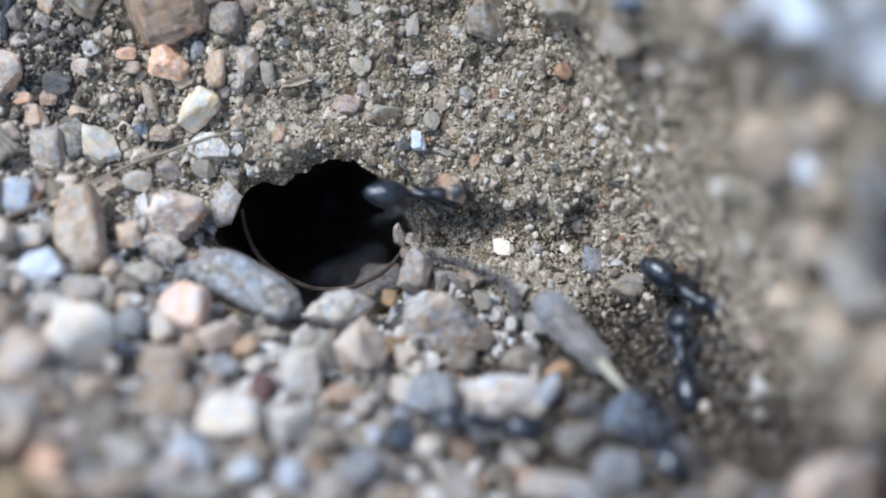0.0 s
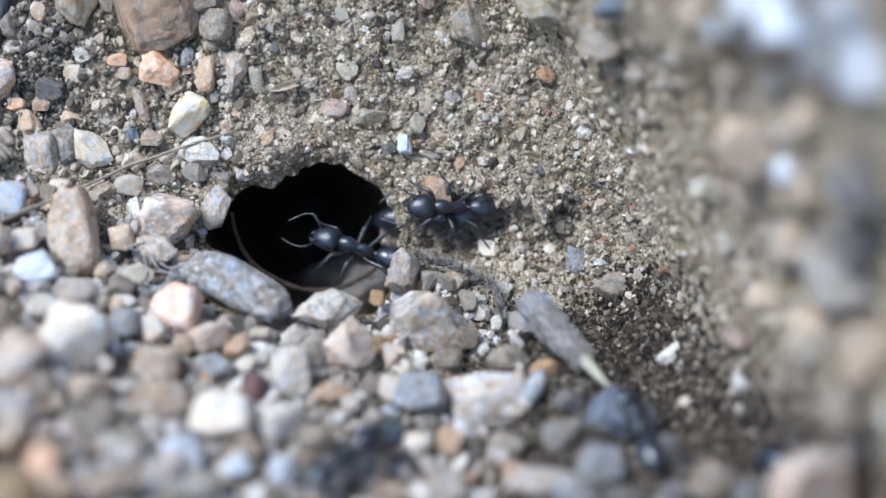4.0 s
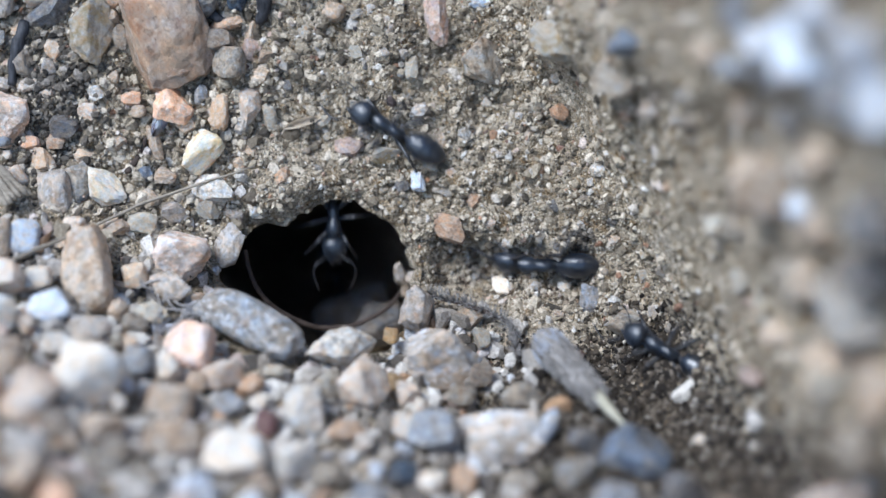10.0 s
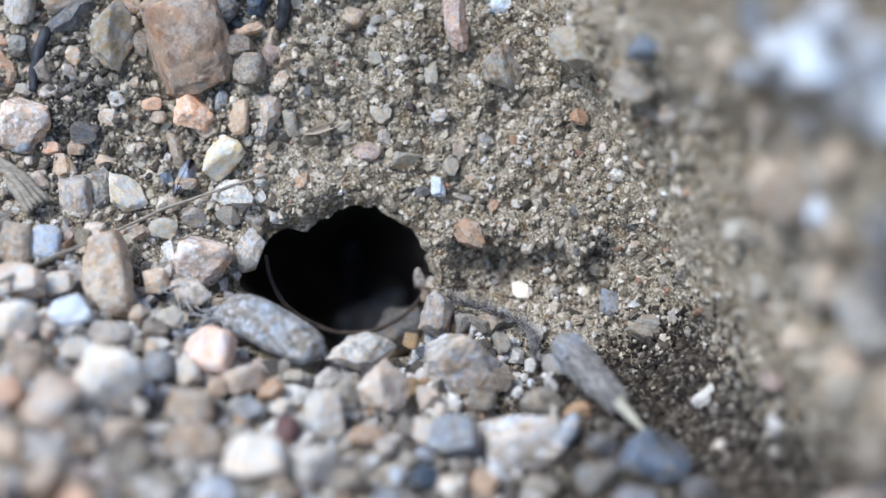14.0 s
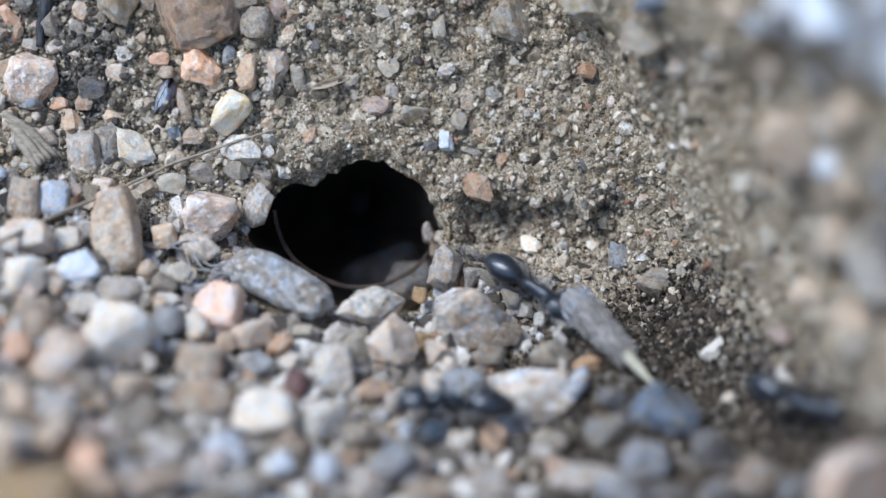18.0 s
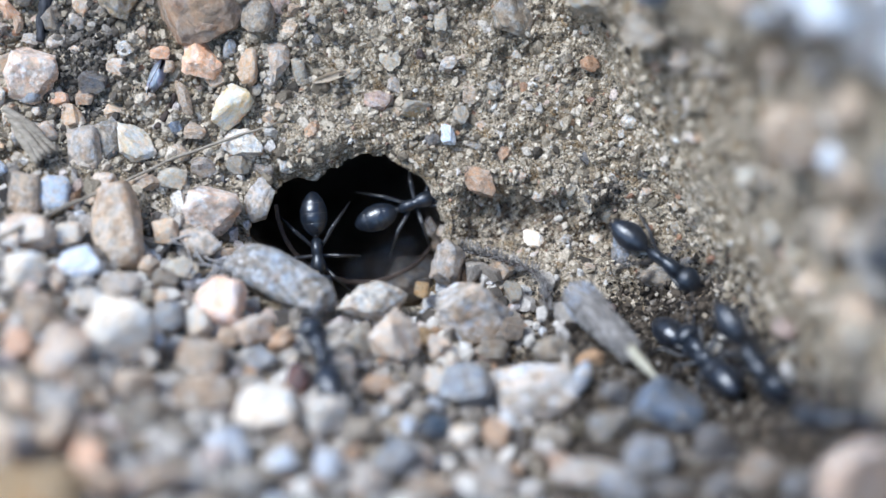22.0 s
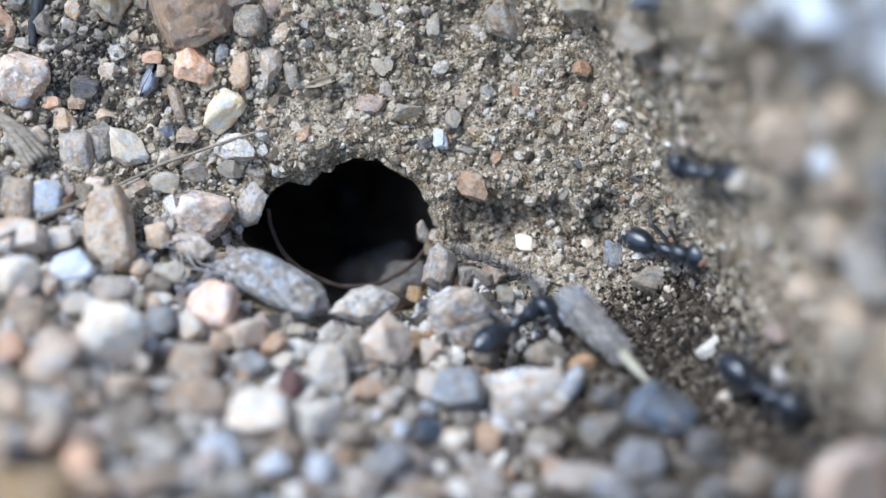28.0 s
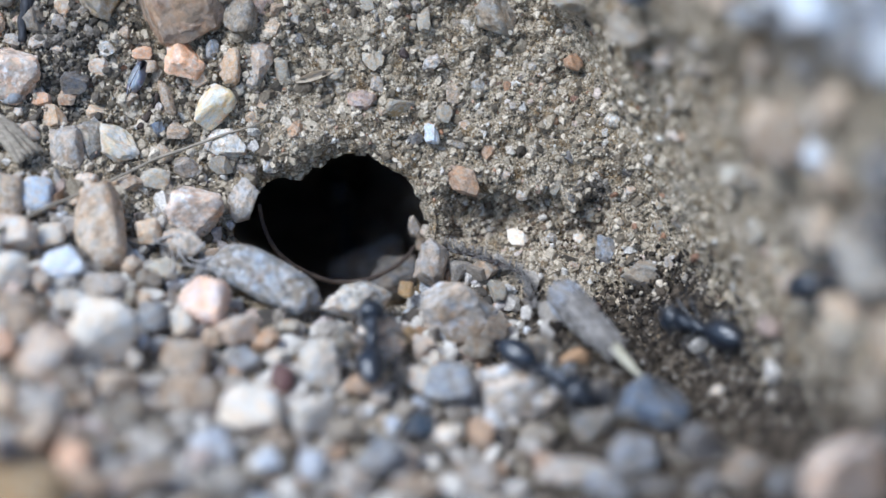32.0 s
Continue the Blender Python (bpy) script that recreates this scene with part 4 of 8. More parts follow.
P6 = P6[rs.rand(len(P6)) < np.exp(-((P6[:, 0] + 15.7) / 1.3) ** 2 - ((P6[:, 1] - 7.6) / 2.2) ** 2)]
clod = np.stack([4.8 + 0.33 * rs.normal(size=260), 2.0 + 0.3 * rs.normal(size=260)], -1)
P6 = np.concatenate([P6, clod])
# brown crumbs paint the ledge's shadow into the hollow, thinning away from it
hollow, rs = spread(2600, 61, (-0.8, -0.6), (5.4, 2.2))
under = 2.0 - 0.16 * (hollow[:, 0] - 0.36) - hollow[:, 1]
hollow = hollow[(under > 0.05) & (rs.rand(len(hollow)) < 0.5 * np.exp(-under / 1.4))]
S6 = np.clip(rs.lognormal(-2.1, 0.45, len(P6)), 0.06, 0.3)
S6[-260:] *= 0.6
scatter("brown_crumbs", hollow, np.clip(rs.lognormal(-2.5, 0.5, len(hollow)), 0.04, 0.2), SHADE_CRUMBS, "brown crumbs that deepen the shade under the ledge", "soil", 62, lift=0.0)
scatter("dark_crumbs", P6, S6, HUMUS, "dark crumbly humus between the stones", "litter", 36, lift=0.5)
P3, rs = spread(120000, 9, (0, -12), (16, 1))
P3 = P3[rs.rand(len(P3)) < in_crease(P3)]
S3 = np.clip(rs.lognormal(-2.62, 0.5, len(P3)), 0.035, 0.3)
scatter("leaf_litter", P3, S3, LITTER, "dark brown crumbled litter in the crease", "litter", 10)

# ---- ants ----
def chitin(name, colour, rough, hair=0.35):
    mat, nt, b = material(name, rough, 0.9)
    b.inputs["Sheen Weight"].default_value, b.inputs["Sheen Roughness"].default_value = 0.09, 0.4
    b.inputs["Sheen Tint"].default_value = (0.6, 0.75, 1, 1)
    co = coords(nt)
    fine = noise_tex(nt, co, 8.0, 5, 0.7)
    big = noise_tex(nt, co, 1.4, 3, 0.5)
    tone = ramp(nt, big, [(0.3, tuple(0.6 * c for c in colour)), (0.7, tuple(1.5 * c for c in colour))])
    nt.links.new(tone, b.inputs["Base Color"])
    r = nt.nodes.new("ShaderNodeMapRange")
    r.inputs["To Min"].default_value, r.inputs["To Max"].default_value = rough * 0.75, rough * 1.3
    nt.links.new(fine, r.inputs[0])
    nt.links.new(r.outputs[0], b.inputs["Roughness"])
    bump(nt, b, fine, hair, 0.00006)
    return mat


SHELL = chitin("black_chitin", (0.009, 0.0125, 0.019), 0.36, 0.25)
GASTER = chitin("dark_gaster", (0.008, 0.0105, 0.016), 0.29, 0.12)
BAND = chitin("segment_edge", (0.045, 0.042, 0.04), 0.35)
LIMB = chitin("brown_black_limb", (0.014, 0.012, 0.012), 0.4)


def loft(rings, sides=18):
    """A closed body along x: rings of (x, half width, half height, middle height) in mm."""
    bm = bmesh.new()
    rows = []
    for x, w, h, z in rings:
        rows.append([bm.verts.new((x * MM, w * MM * math.cos(a), (z + h * math.sin(a)) * MM)) for a in (2 * math.pi * i / sides for i in range(sides))])
    for r, s in zip(rows, rows[1:]):
        for i in range(sides):
            bm.faces.new((r[i], r[(i + 1) % sides], s[(i + 1) % sides], s[i]))
    bm.faces.new(rows[0][::-1])
    bm.faces.new(rows[-1])
    bmesh.ops.recalc_face_normals(bm, faces=bm.faces)
    return bm


def tube(points, radii, sides=8, unit=MM):
    """A round rod through points, in mm."""
    bm = bmesh.new()
    pts = [Vector(p) for p in points]
    rows = []
    for i, p in enumerate(pts):
        d = (pts[min(i + 1, len(pts) - 1)] - pts[max(i - 1, 0)]).normalized()
        side = d.cross(Vector((0.13, 0.21, 0.97))).normalized()
        top = side.cross(d)
        rows.append([bm.verts.new((p + (side * math.cos(a) + top * math.sin(a)) * float(radii[i])) * unit) for a in (2 * math.pi * k / sides for k in range(sides))])
    for r, s in zip(rows, rows[1:]):
        for i in range(sides):
            bm.faces.new((r[i], r[(i + 1) % sides], s[(i + 1) % sides], s[i]))
    bm.faces.new(rows[0][::-1])
    bm.faces.new(rows[-1])
    bmesh.ops.recalc_face_normals(bm, faces=bm.faces)
    return bm


def smooth_line(points, steps=5):
    """Points on a soft curve through the given ones."""
    pts = [Vector(p) for p in points]
    pts = [2 * pts[0] - pts[1]] + pts + [2 * pts[-1] - pts[-2]]
    out = []
    for a, b, c, d in zip(pts, pts[1:], pts[2:], pts[3:]):
        for k in range(steps):
            t = k / steps
            out.append(0.5 * (2 * b + (c - a) * t + (2 * a - 5 * b + 4 * c - d) * t * t + (3 * b - a - 3 * c + d) * t ** 3))
    return out + [pts[-2]]


COXA = [(0.78, 0.2, 0.42), (0.3, 0.22, 0.4), (-0.12, 0.2, 0.4)]
REACH = [(52, 1.7), (4, 1.75), (-50, 2.4)]


def build_ant():
    ant = new("ant")
    ant.empty_display_size = 0.002
    head = part("head", loft([(1.18, 0.12, 0.12, 0.66), (1.21, 0.32, 0.26, 0.67), (1.28, 0.48, 0.36, 0.69), (1.42, 0.57, 0.43, 0.7), (1.6, 0.59, 0.45, 0.69), (1.8, 0.55, 0.43, 0.66), (2.0, 0.47, 0.38, 0.61), (2.17, 0.37, 0.3, 0.56), (2.29, 0.25, 0.2, 0.52), (2.34, 0.1, 0.1, 0.5)], 20), SHELL, ant)
    for s in (1, -1):
        eye = bmesh.new()
        bmesh.ops.create_icosphere(eye, subdivisions=2, radius=0.095 * MM, matrix=pose(1.72 * MM, s * 0.4 * MM, 0.72 * MM))
        part("eye", eye, GASTER, head)
        part("mandible", tube([(2.14, s * 0.2, 0.48), (2.36, s * 0.2, 0.43), (2.48, s * 0.05, 0.4)], [0.09, 0.08, 0.02], 7), LIMB, head)
    part("thorax", loft([(1.3, 0.12, 0.12, 0.62), (1.2, 0.22, 0.24, 0.63), (1.0, 0.33, 0.36, 0.68), (0.75, 0.36, 0.4, 0.7), (0.5, 0.31, 0.37, 0.7), (0.32, 0.23, 0.28, 0.66),
                         (0.18, 0.25, 0.3, 0.66), (0.0, 0.27, 0.34, 0.67), (-0.22, 0.24, 0.32, 0.63), (-0.4, 0.23, 0.25, 0.54), (-0.54, 0.12, 0.14, 0.48)]), SHELL, ant)
    part("petiole", loft([(-0.44, 0.08, 0.08, 0.46), (-0.52, 0.12, 0.13, 0.48), (-0.6, 0.15, 0.24, 0.54), (-0.67, 0.14, 0.2, 0.52), (-0.78, 0.09, 0.09, 0.46)], 12), LIMB, ant)
    rings = []
    for i in range(23):
        s = i / 22
        r = max((math.sin(math.pi * min(s * 0.98 + 0.015, 0.995)) ** 0.55), 0.05) * (1 - 0.12 * s)
        groove = 1 - 0.045 * (i in (6, 11, 16, 19))
        rings.append((-0.62 - 2.05 * s, 0.68 * r * groove, 0.6 * r * groove, 0.62 - 0.14 * s))
    gaster = part("gaster", loft(rings, 24), GASTER, ant)
    for i in (6, 11, 16):
        x, w, h, z = rings[i]
        part("band", loft([(x + 0.03, w * 0.99, h * 0.99, z), (x + 0.015, w + 0.004, h + 0.004, z), (x - 0.015, w + 0.004, h + 0.004, z), (x - 0.03, w * 0.99, h * 0.99, z)], 24), BAND, gaster, "pale thin segment edge")
    for s in (1, -1):
        line = smooth_line([(2.02, s * 0.2, 0.76), (2.2, s * 0.5, 0.95), (2.5, s * 0.85, 1.0), (2.85, s * 0.92, 0.82), (3.25, s * 0.8, 0.55), (3.6, s * 0.62, 0.36)], 3)
        bm = tube([p - Vector((2.02, s * 0.2, 0.76)) for p in line], [0.033 + 0.012 * (k > 8) for k in range(len(line))], 6)
        part("antenna", bm, LIMB, ant).location = (2.02 * MM, s * 0.2 * MM, 0.76 * MM)
    for (x, y, z), (turn, far) in zip(COXA, REACH):
        for s in (1, -1):
            c, d = math.sin(radians(turn)), s * math.cos(radians(turn))
            prof = [(0, 0), (0.12, -0.08), (0.42, 0.38), (0.47, 0.4), (0.75, -0.15), (0.8, -0.24), (1.0, -0.4)]
            bm = tube([(far * q * c, far * q * d, h) for q, h in prof], [0.11, 0.09, 0.11, 0.085, 0.07, 0.05, 0.032], 7)
            part("leg", bm, LIMB, ant).location = (x * MM, s * y * MM, z * MM)
    for piece in ant.children:
        piece.data.transform(Matrix.Scale(0.86, 4))
        piece.location *= 0.86
        for small in piece.children:
            small.data.transform(Matrix.Scale(0.86, 4))
    return tagged(ant, "glossy black ant running over the sandy soil", "ant", "ants of the nest")


# ---- plant bits and debris ----
def dry_material(name, a, b_, rough=0.8, grain=(1.0, 9.0, 9.0)):
    mat, nt, b = material(name, rough, 0.3)
    co = coords(nt)
    st = node(nt, "ShaderNodeMapping", Scale=grain)
    nt.links.new(co, st.inputs[0])
    fine = noise_tex(nt, st.outputs[0], 1.2, 5, 0.65)
    nt.links.new(ramp(nt, fine, [(0.35, a), (0.65, b_)]), b.inputs["Base Color"])
    bump(nt, b, fine, 0.5, 0.00005)
    return mat


STRAW = dry_material("dry_straw", (0.2, 0.165, 0.12), (0.36, 0.31, 0.24))
ROOT = dry_material("brown_root", (0.032, 0.022, 0.017), (0.085, 0.062, 0.05))
HUSK = dry_material("grey_husk", (0.1, 0.085, 0.07), (0.36, 0.33, 0.3), 0.75)
BRISTLE = dry_material("grey_bristle", (0.14, 0.125, 0.11), (0.42, 0.39, 0.36), 0.6)
DOWN = dry_material("silky_down", (0.2, 0.2, 0.21), (0.46, 0.48, 0.53), 0.5)
TIP = dry_material("pale_tip", (0.34, 0.31, 0.22), (0.52, 0.48, 0.37))
SCRAP = dry_material("leaf_scrap", (0.5, 0.41, 0.3), (0.72, 0.62, 0.48))
CHAR = dry_material("charred_wood", (0.012, 0.012, 0.014), (0.06, 0.06, 0.065), 0.6, (5.0, 1.5, 5.0))


def on_ground(u, v, lift=0.1):
    return (u, v, float(height(u, v)) + lift)


def rod(name, points, radii, mat, label, category, group=""):
    """A stem, root or twig lying along points over the slope."""
    line = smooth_line(points, 6)
    rr = list(np.interp(np.linspace(0, 1, len(line)), np.linspace(0, 1, len(radii)), radii))
    line = [p + 0.03 * noise.noise_vector(p * 2.1) for p in line]
    bm = tube(line, [r * (1 + 0.18 * math.sin(2.7 * i) * math.sin(0.9 * i)) for i, r in enumerate(rr)], 10)
    for p in bm.verts:
        p.co += 0.4 * float(np.mean(radii)) * MM * noise.noise_vector(p.co * 1300)
    ob = part(name, bm, mat, None, label)
    ob.matrix_world = SLOPE
    return tagged(ob, category=category, group=group)


def seed():
    """A bristly grass seed: husk, pale tip, thin awn and its hairs."""
    root = tagged(new("grass_seed"), "grey bristly grass seed with feathery awn", "seed")
    a, b = Vector((3.18, -1.70, 2.64)), Vector((5.98, -4.74, 6.06))
    d = b - a
    root.matrix_world = SLOPE @ Matrix.Translation(a * MM) @ d.to_track_quat("X", "Z").to_matrix().to_4x4()
    n = d.length
    taper = [(0.0, 0.3), (0.04, 0.55), (0.1, 0.6), (0.2, 0.62), (0.4, 0.53), (0.6, 0.42), (0.8, 0.3), (0.95, 0.2), (1.0, 0.08)]
    ss = np.linspace(0, 1, 26)
    rr = np.interp(ss, [p[0] for p in taper], [p[1] for p in taper])
    body = loft([(n * 0.95 * a, r, 0.75 * r, 0) for a, r in zip(ss, rr)], 20)
    for p in body.verts:
        p.co += 0.07 * MM * noise.noise_vector(Vector((p.co.x * 900, p.co.y * 3200, p.co.z * 3200)))
    part("husk", body, HUSK, root)
    part("tip", loft([(n * (0.72 + 0.36 * a), 0.26 * (1 - a) ** 0.8 + 0.02, 0.22 * (1 - a) ** 0.8 + 0.02, 0.04) for a in np.linspace(0, 1, 10)], 12), TIP, root, "pale yellow pointed tip")
    rs = np.random.RandomState(21)
    back = (Matrix.Translation(a) @ d.to_track_quat("X", "Z").to_matrix().to_4x4()).inverted()
    line = smooth_line([back @ Vector(p) for p in ((2.38, -2.54, 2.60), (2.29, -1.85, 1.90), (2.07, -1.27, 1.30), (1.49, -0.95, 1.00), (0.83, -0.69, 0.80), (0.17, -0.47, 0.60), (-0.49, -0.34, 0.45), (-1.16, -0.12, 0.30))], 5)
    part("awn", tube(line, [0.11 - 0.001 * k for k in range(len(line))], 7), ROOT, root)
    hairs = bmesh.new()
    turn = back.to_3x3()
    for k in range(340):
        p = line[int(rs.randint(0, len(line) - 1))]
        q = p + turn @ Vector((rs.uniform(-0.4, 0.15), rs.uniform(-0.15, 0.55), rs.uniform(0.05, 0.4)))
        one = tube([p, (p + q) / 2 + Vector((0, 0, 0.05)), q], [0.022, 0.017, 0.007], 4)
        me = bpy.data.meshes.new("hair")
        one.to_mesh(me)
        one.free()
        hairs.from_mesh(me)
        bpy.data.meshes.remove(me)
    tuft = bmesh.new()
    for k in range(230):
        front = k < 80
        s = rs.uniform(-0.02, 0.16) if front else rs.uniform(0.15, 0.72)
        a = rs.uniform(-0.6, 3.7)
        r = float(np.interp(s, [p[0] for p in taper], [p[1] for p in taper])) + 0.02
        p = Vector((s * n, r * math.cos(a), 0.75 * r * math.sin(a)))
        e = rs.uniform(0.3, 0.6)
        q = p + Vector((e, (0.1 - 0.12 * e) * math.cos(a) + rs.uniform(-0.08, 0.08), 0.06 * math.sin(a)))
        one = tube([p, (p + q) / 2 + Vector((0, 0.03 * math.cos(a), 0.05)), q], [0.035, 0.03, 0.01], 4)
        me = bpy.data.meshes.new("hair")
        one.to_mesh(me)
        one.free()
        (tuft if front else hairs).from_mesh(me)
        bpy.data.meshes.remove(me)
    part("tuft", tuft, DOWN, root, "bluish white silky tuft")
    part("bristles", hairs, BRISTLE, root, "fine grey-brown bristles")


def debris():
    rod("straw", [(-13.95, 2.52, 1.51), (-12.09, 3.43, 0.75), (-10.15, 4.16, 0.31), (-7.90, 4.85, 0.58)], [0.06, 0.065, 0.055, 0.025],
        STRAW, "thin dry grass stem lying across the stones", "stem", "dry stems")
    rod("straw", [(-18.08, 0.16, 6.13), (-16.67, 1.09, 4.10), (-15.43, 1.77, 2.87), (-13.89, 2.51, 1.85)], [0.09, 0.1, 0.08, 0.06], STRAW, "dry grass stem under pale gravel", "stem", "dry stems")
    for k in range(5):
        rod("straw", [on_ground(-18.6 + 0.12 * k, 5.4 - 0.22 * k, 1.0), on_ground(-17.6, 4.7 - 0.2 * k, 1.2), on_ground(-16.5 - 0.15 * k, 3.7 - 0.12 * k, 0.9)], [0.13, 0.17, 0.1], STRAW,
            "broken strip of dry straw among gravel", "stem", "dry stems")
    rod("twig", [on_ground(-12.9, 4.6, 0.1), on_ground(-12.5, 5.3, 0.15), on_ground(-12.2, 6.0, 0.12)], [0.13, 0.12, 0.08], ROOT, "short dusty brown twig in soil", "twig", "twigs")
    rod("twig", [on_ground(-17.5, 8.1, 0.2), on_ground(-17.3, 9.4, 0.25), on_ground(-17.0, 10.6, 0.2)], [0.16, 0.26, 0.2], CHAR, "charred black twig between stones", "twig", "twigs")
    rod("twig", [on_ground(-10.6, 11.9, 0.2), on_ground(-9.6, 10.9, 0.3), on_ground(-8.8, 10.5, 0.2)], [0.14, 0.2, 0.14], CHAR, "charred black twig between stones", "twig", "twigs")
    rod("twig", [on_ground(-7.6, 12.4, 0.3), on_ground(-7.5, 11.4, 0.35), on_ground(-7.7, 10.5, 0.2)], [0.3, 0.32, 0.2], CHAR, "thick charred black twig stub", "twig", "twigs")
    for k in range(14):
        u, v, turn = -11.4 + 0.17 * k + 0.5 * math.sin(5.1 * k), 0.1 - 0.13 * k + 0.6 * math.sin(2.3 * k), 2.4 * k
        c, e = 0.75 * math.cos(turn), 0.75 * math.sin(turn)
        rod("fibre", [on_ground(u - c, v - e, 0.9), on_ground(u - 0.4 * e, v + 0.4 * c, 1.3), on_ground(u + 0.8 * c, v + 0.6 * e, 1.0)], [0.035, 0.055, 0.03], BRISTLE, "grey frayed plant fibre by the nest's lip", "fibre", "plant fibres")
    rod("rootlet", [(-8.30, 1.61, -0.30), (-8.19, 0.83, -0.50), (-7.70, -0.18, -0.80), (-6.72, -1.02, -1.30), (-5.40, -1.48, -1.80), (-4.17, -1.40, -2.20), (-2.96, -0.83, -2.40), (-2.27, -0.07, -2.40)],
        [0.08, 0.09, 0.1, 0.11, 0.11, 0.1, 0.09, 0.06], ROOT, "thin brown rootlet curving along the hole's edge", "root")
    leaf = bmesh.new()
    grid = []
    for i in range(9):
        s = i / 8
        w = 0.17 * math.sin(math.pi * min(0.05 + 0.9 * s, 1)) ** 0.7
        c = Vector((-6.8 + 1.5 * s, 6.4 + 0.45 * s, 0))
        grid.append([leaf.verts.new((c + Vector((-0.25 * q * w, q * w, float(height(c.x, c.y)) + 0.2 + 0.28 * q * q * w * 4 + 0.1 * math.sin(5 * s)))) * MM) for q in (-1, -0.5, 0, 0.5, 1)])
    for r, s in zip(grid, grid[1:]):
        for i in range(4):
            leaf.faces.new((r[i], r[i + 1], s[i + 1], s[i]))
    bmesh.ops.solidify(leaf, geom=leaf.faces[:], thickness=0.03 * MM)
    ob = part("dry_leaf", leaf, SCRAP, None, "curled cream-coloured scrap of dry leaf")
    ob.matrix_world = SLOPE
    tagged(ob, category="leaf")
    seed()


def build_wing():
    """A shed insect wing, thin and iridescent."""
    mat, nt, b = material("wing_membrane", 0.18, 0.6)
    co = coords(nt)
    vein = noise_tex(nt, co, 2.2, 3, 0.5)
    nt.links.new(ramp(nt, vein, [(0.35, (0.5, 0.56, 0.68)), (0.48, (0.8, 0.82, 0.84)), (0.56, (0.46, 0.52, 0.68)), (0.68, (0.72, 0.66, 0.78))]), b.inputs["Base Color"])
    b.inputs["Thin Film Thickness"].default_value = 380.0
    bm = bmesh.new()
    n = 28
    ring = [bm.verts.new((0.78 * math.cos(a) * (1 + 0.12 * math.cos(a)) * MM, 0.3 * math.sin(a) * (1 + 0.3 * math.cos(a)) * MM, 0.07 * math.cos(2 * a) * MM)) for a in (2 * math.pi * i / n for i in range(n))]
    mid = bm.verts.new((0, 0, 0.06 * MM))
    for i in range(n):
        bm.faces.new((mid, ring[i], ring[(i + 1) % n]))
    bmesh.ops.solidify(bm, geom=bm.faces[:], thickness=0.025 * MM)
    wing = tagged(new("insect_wing"), "small pale iridescent shed insect wing", "wing")
    part("membrane", bm, mat, wing)
    part("vein", tube([(-0.7, 0.02, 0.1), (-0.2, 0.12, 0.12), (0.75, 0.08, 0.1)], [0.02, 0.018, 0.01], 6), ROOT, wing)
    return wing


debris()
ANT = build_ant()
WING = build_wing()


# ---- how the ants run: seconds; place over the slope in mm; turn in degrees ----
def gait(ant, rows):
    """Legs swing in two sets of three while the ant runs; the feelers sweep."""
    legs = [c for c in ant.children if c.name.startswith("leg")]
    feelers = [c for c in ant.children if c.name.startswith("antenna")]
    t0, t1 = rows[0][0], rows[-1][0]
    times = np.arange(t0, t1 + 0.001, 0.1)
    ts = [r[0] for r in rows]
    xyz = [np.interp(times, ts, [r[k] for r in rows]) for k in (1, 2, 3)]
    speed = np.hypot(np.gradient(xyz[0]), np.gradient(xyz[1]))
    beat = np.clip(speed / 1.2, 0.25, 1.0)
    for i, leg in enumerate(legs):
        x, y, z = leg.location
        sign = 1 if i in (0, 3, 4) else -1
        side = 1 if y > 0 else -1
        moves = [(0.0, 0)] if t0 > 0.01 else []
        for k, t in enumerate(times):
            moves.append((t, sign * (1 if k % 2 else -1) * 12 * beat[k]))
        if t1 < 31.95:
            moves.append((32.0, 0))
        walk(leg, [(t, pose(x, y, z, side * 4 * abs(a) / 15, 0, side * a)) for t, a in moves])
    for i, horn in enumerate(feelers):
        x, y, z = horn.location
        moves = ([(0.0, 0)] if t0 > 0.01 else []) + [(t, 14 * math.sin(3.1 * k + 2 * i)) for k, t in enumerate(times[::3])]
        if t1 < 31.95:
            moves.append((32.0, 0))
        walk(horn, [(t, pose(x, y, z, 0, 0.6 * a, a)) for t, a in moves])


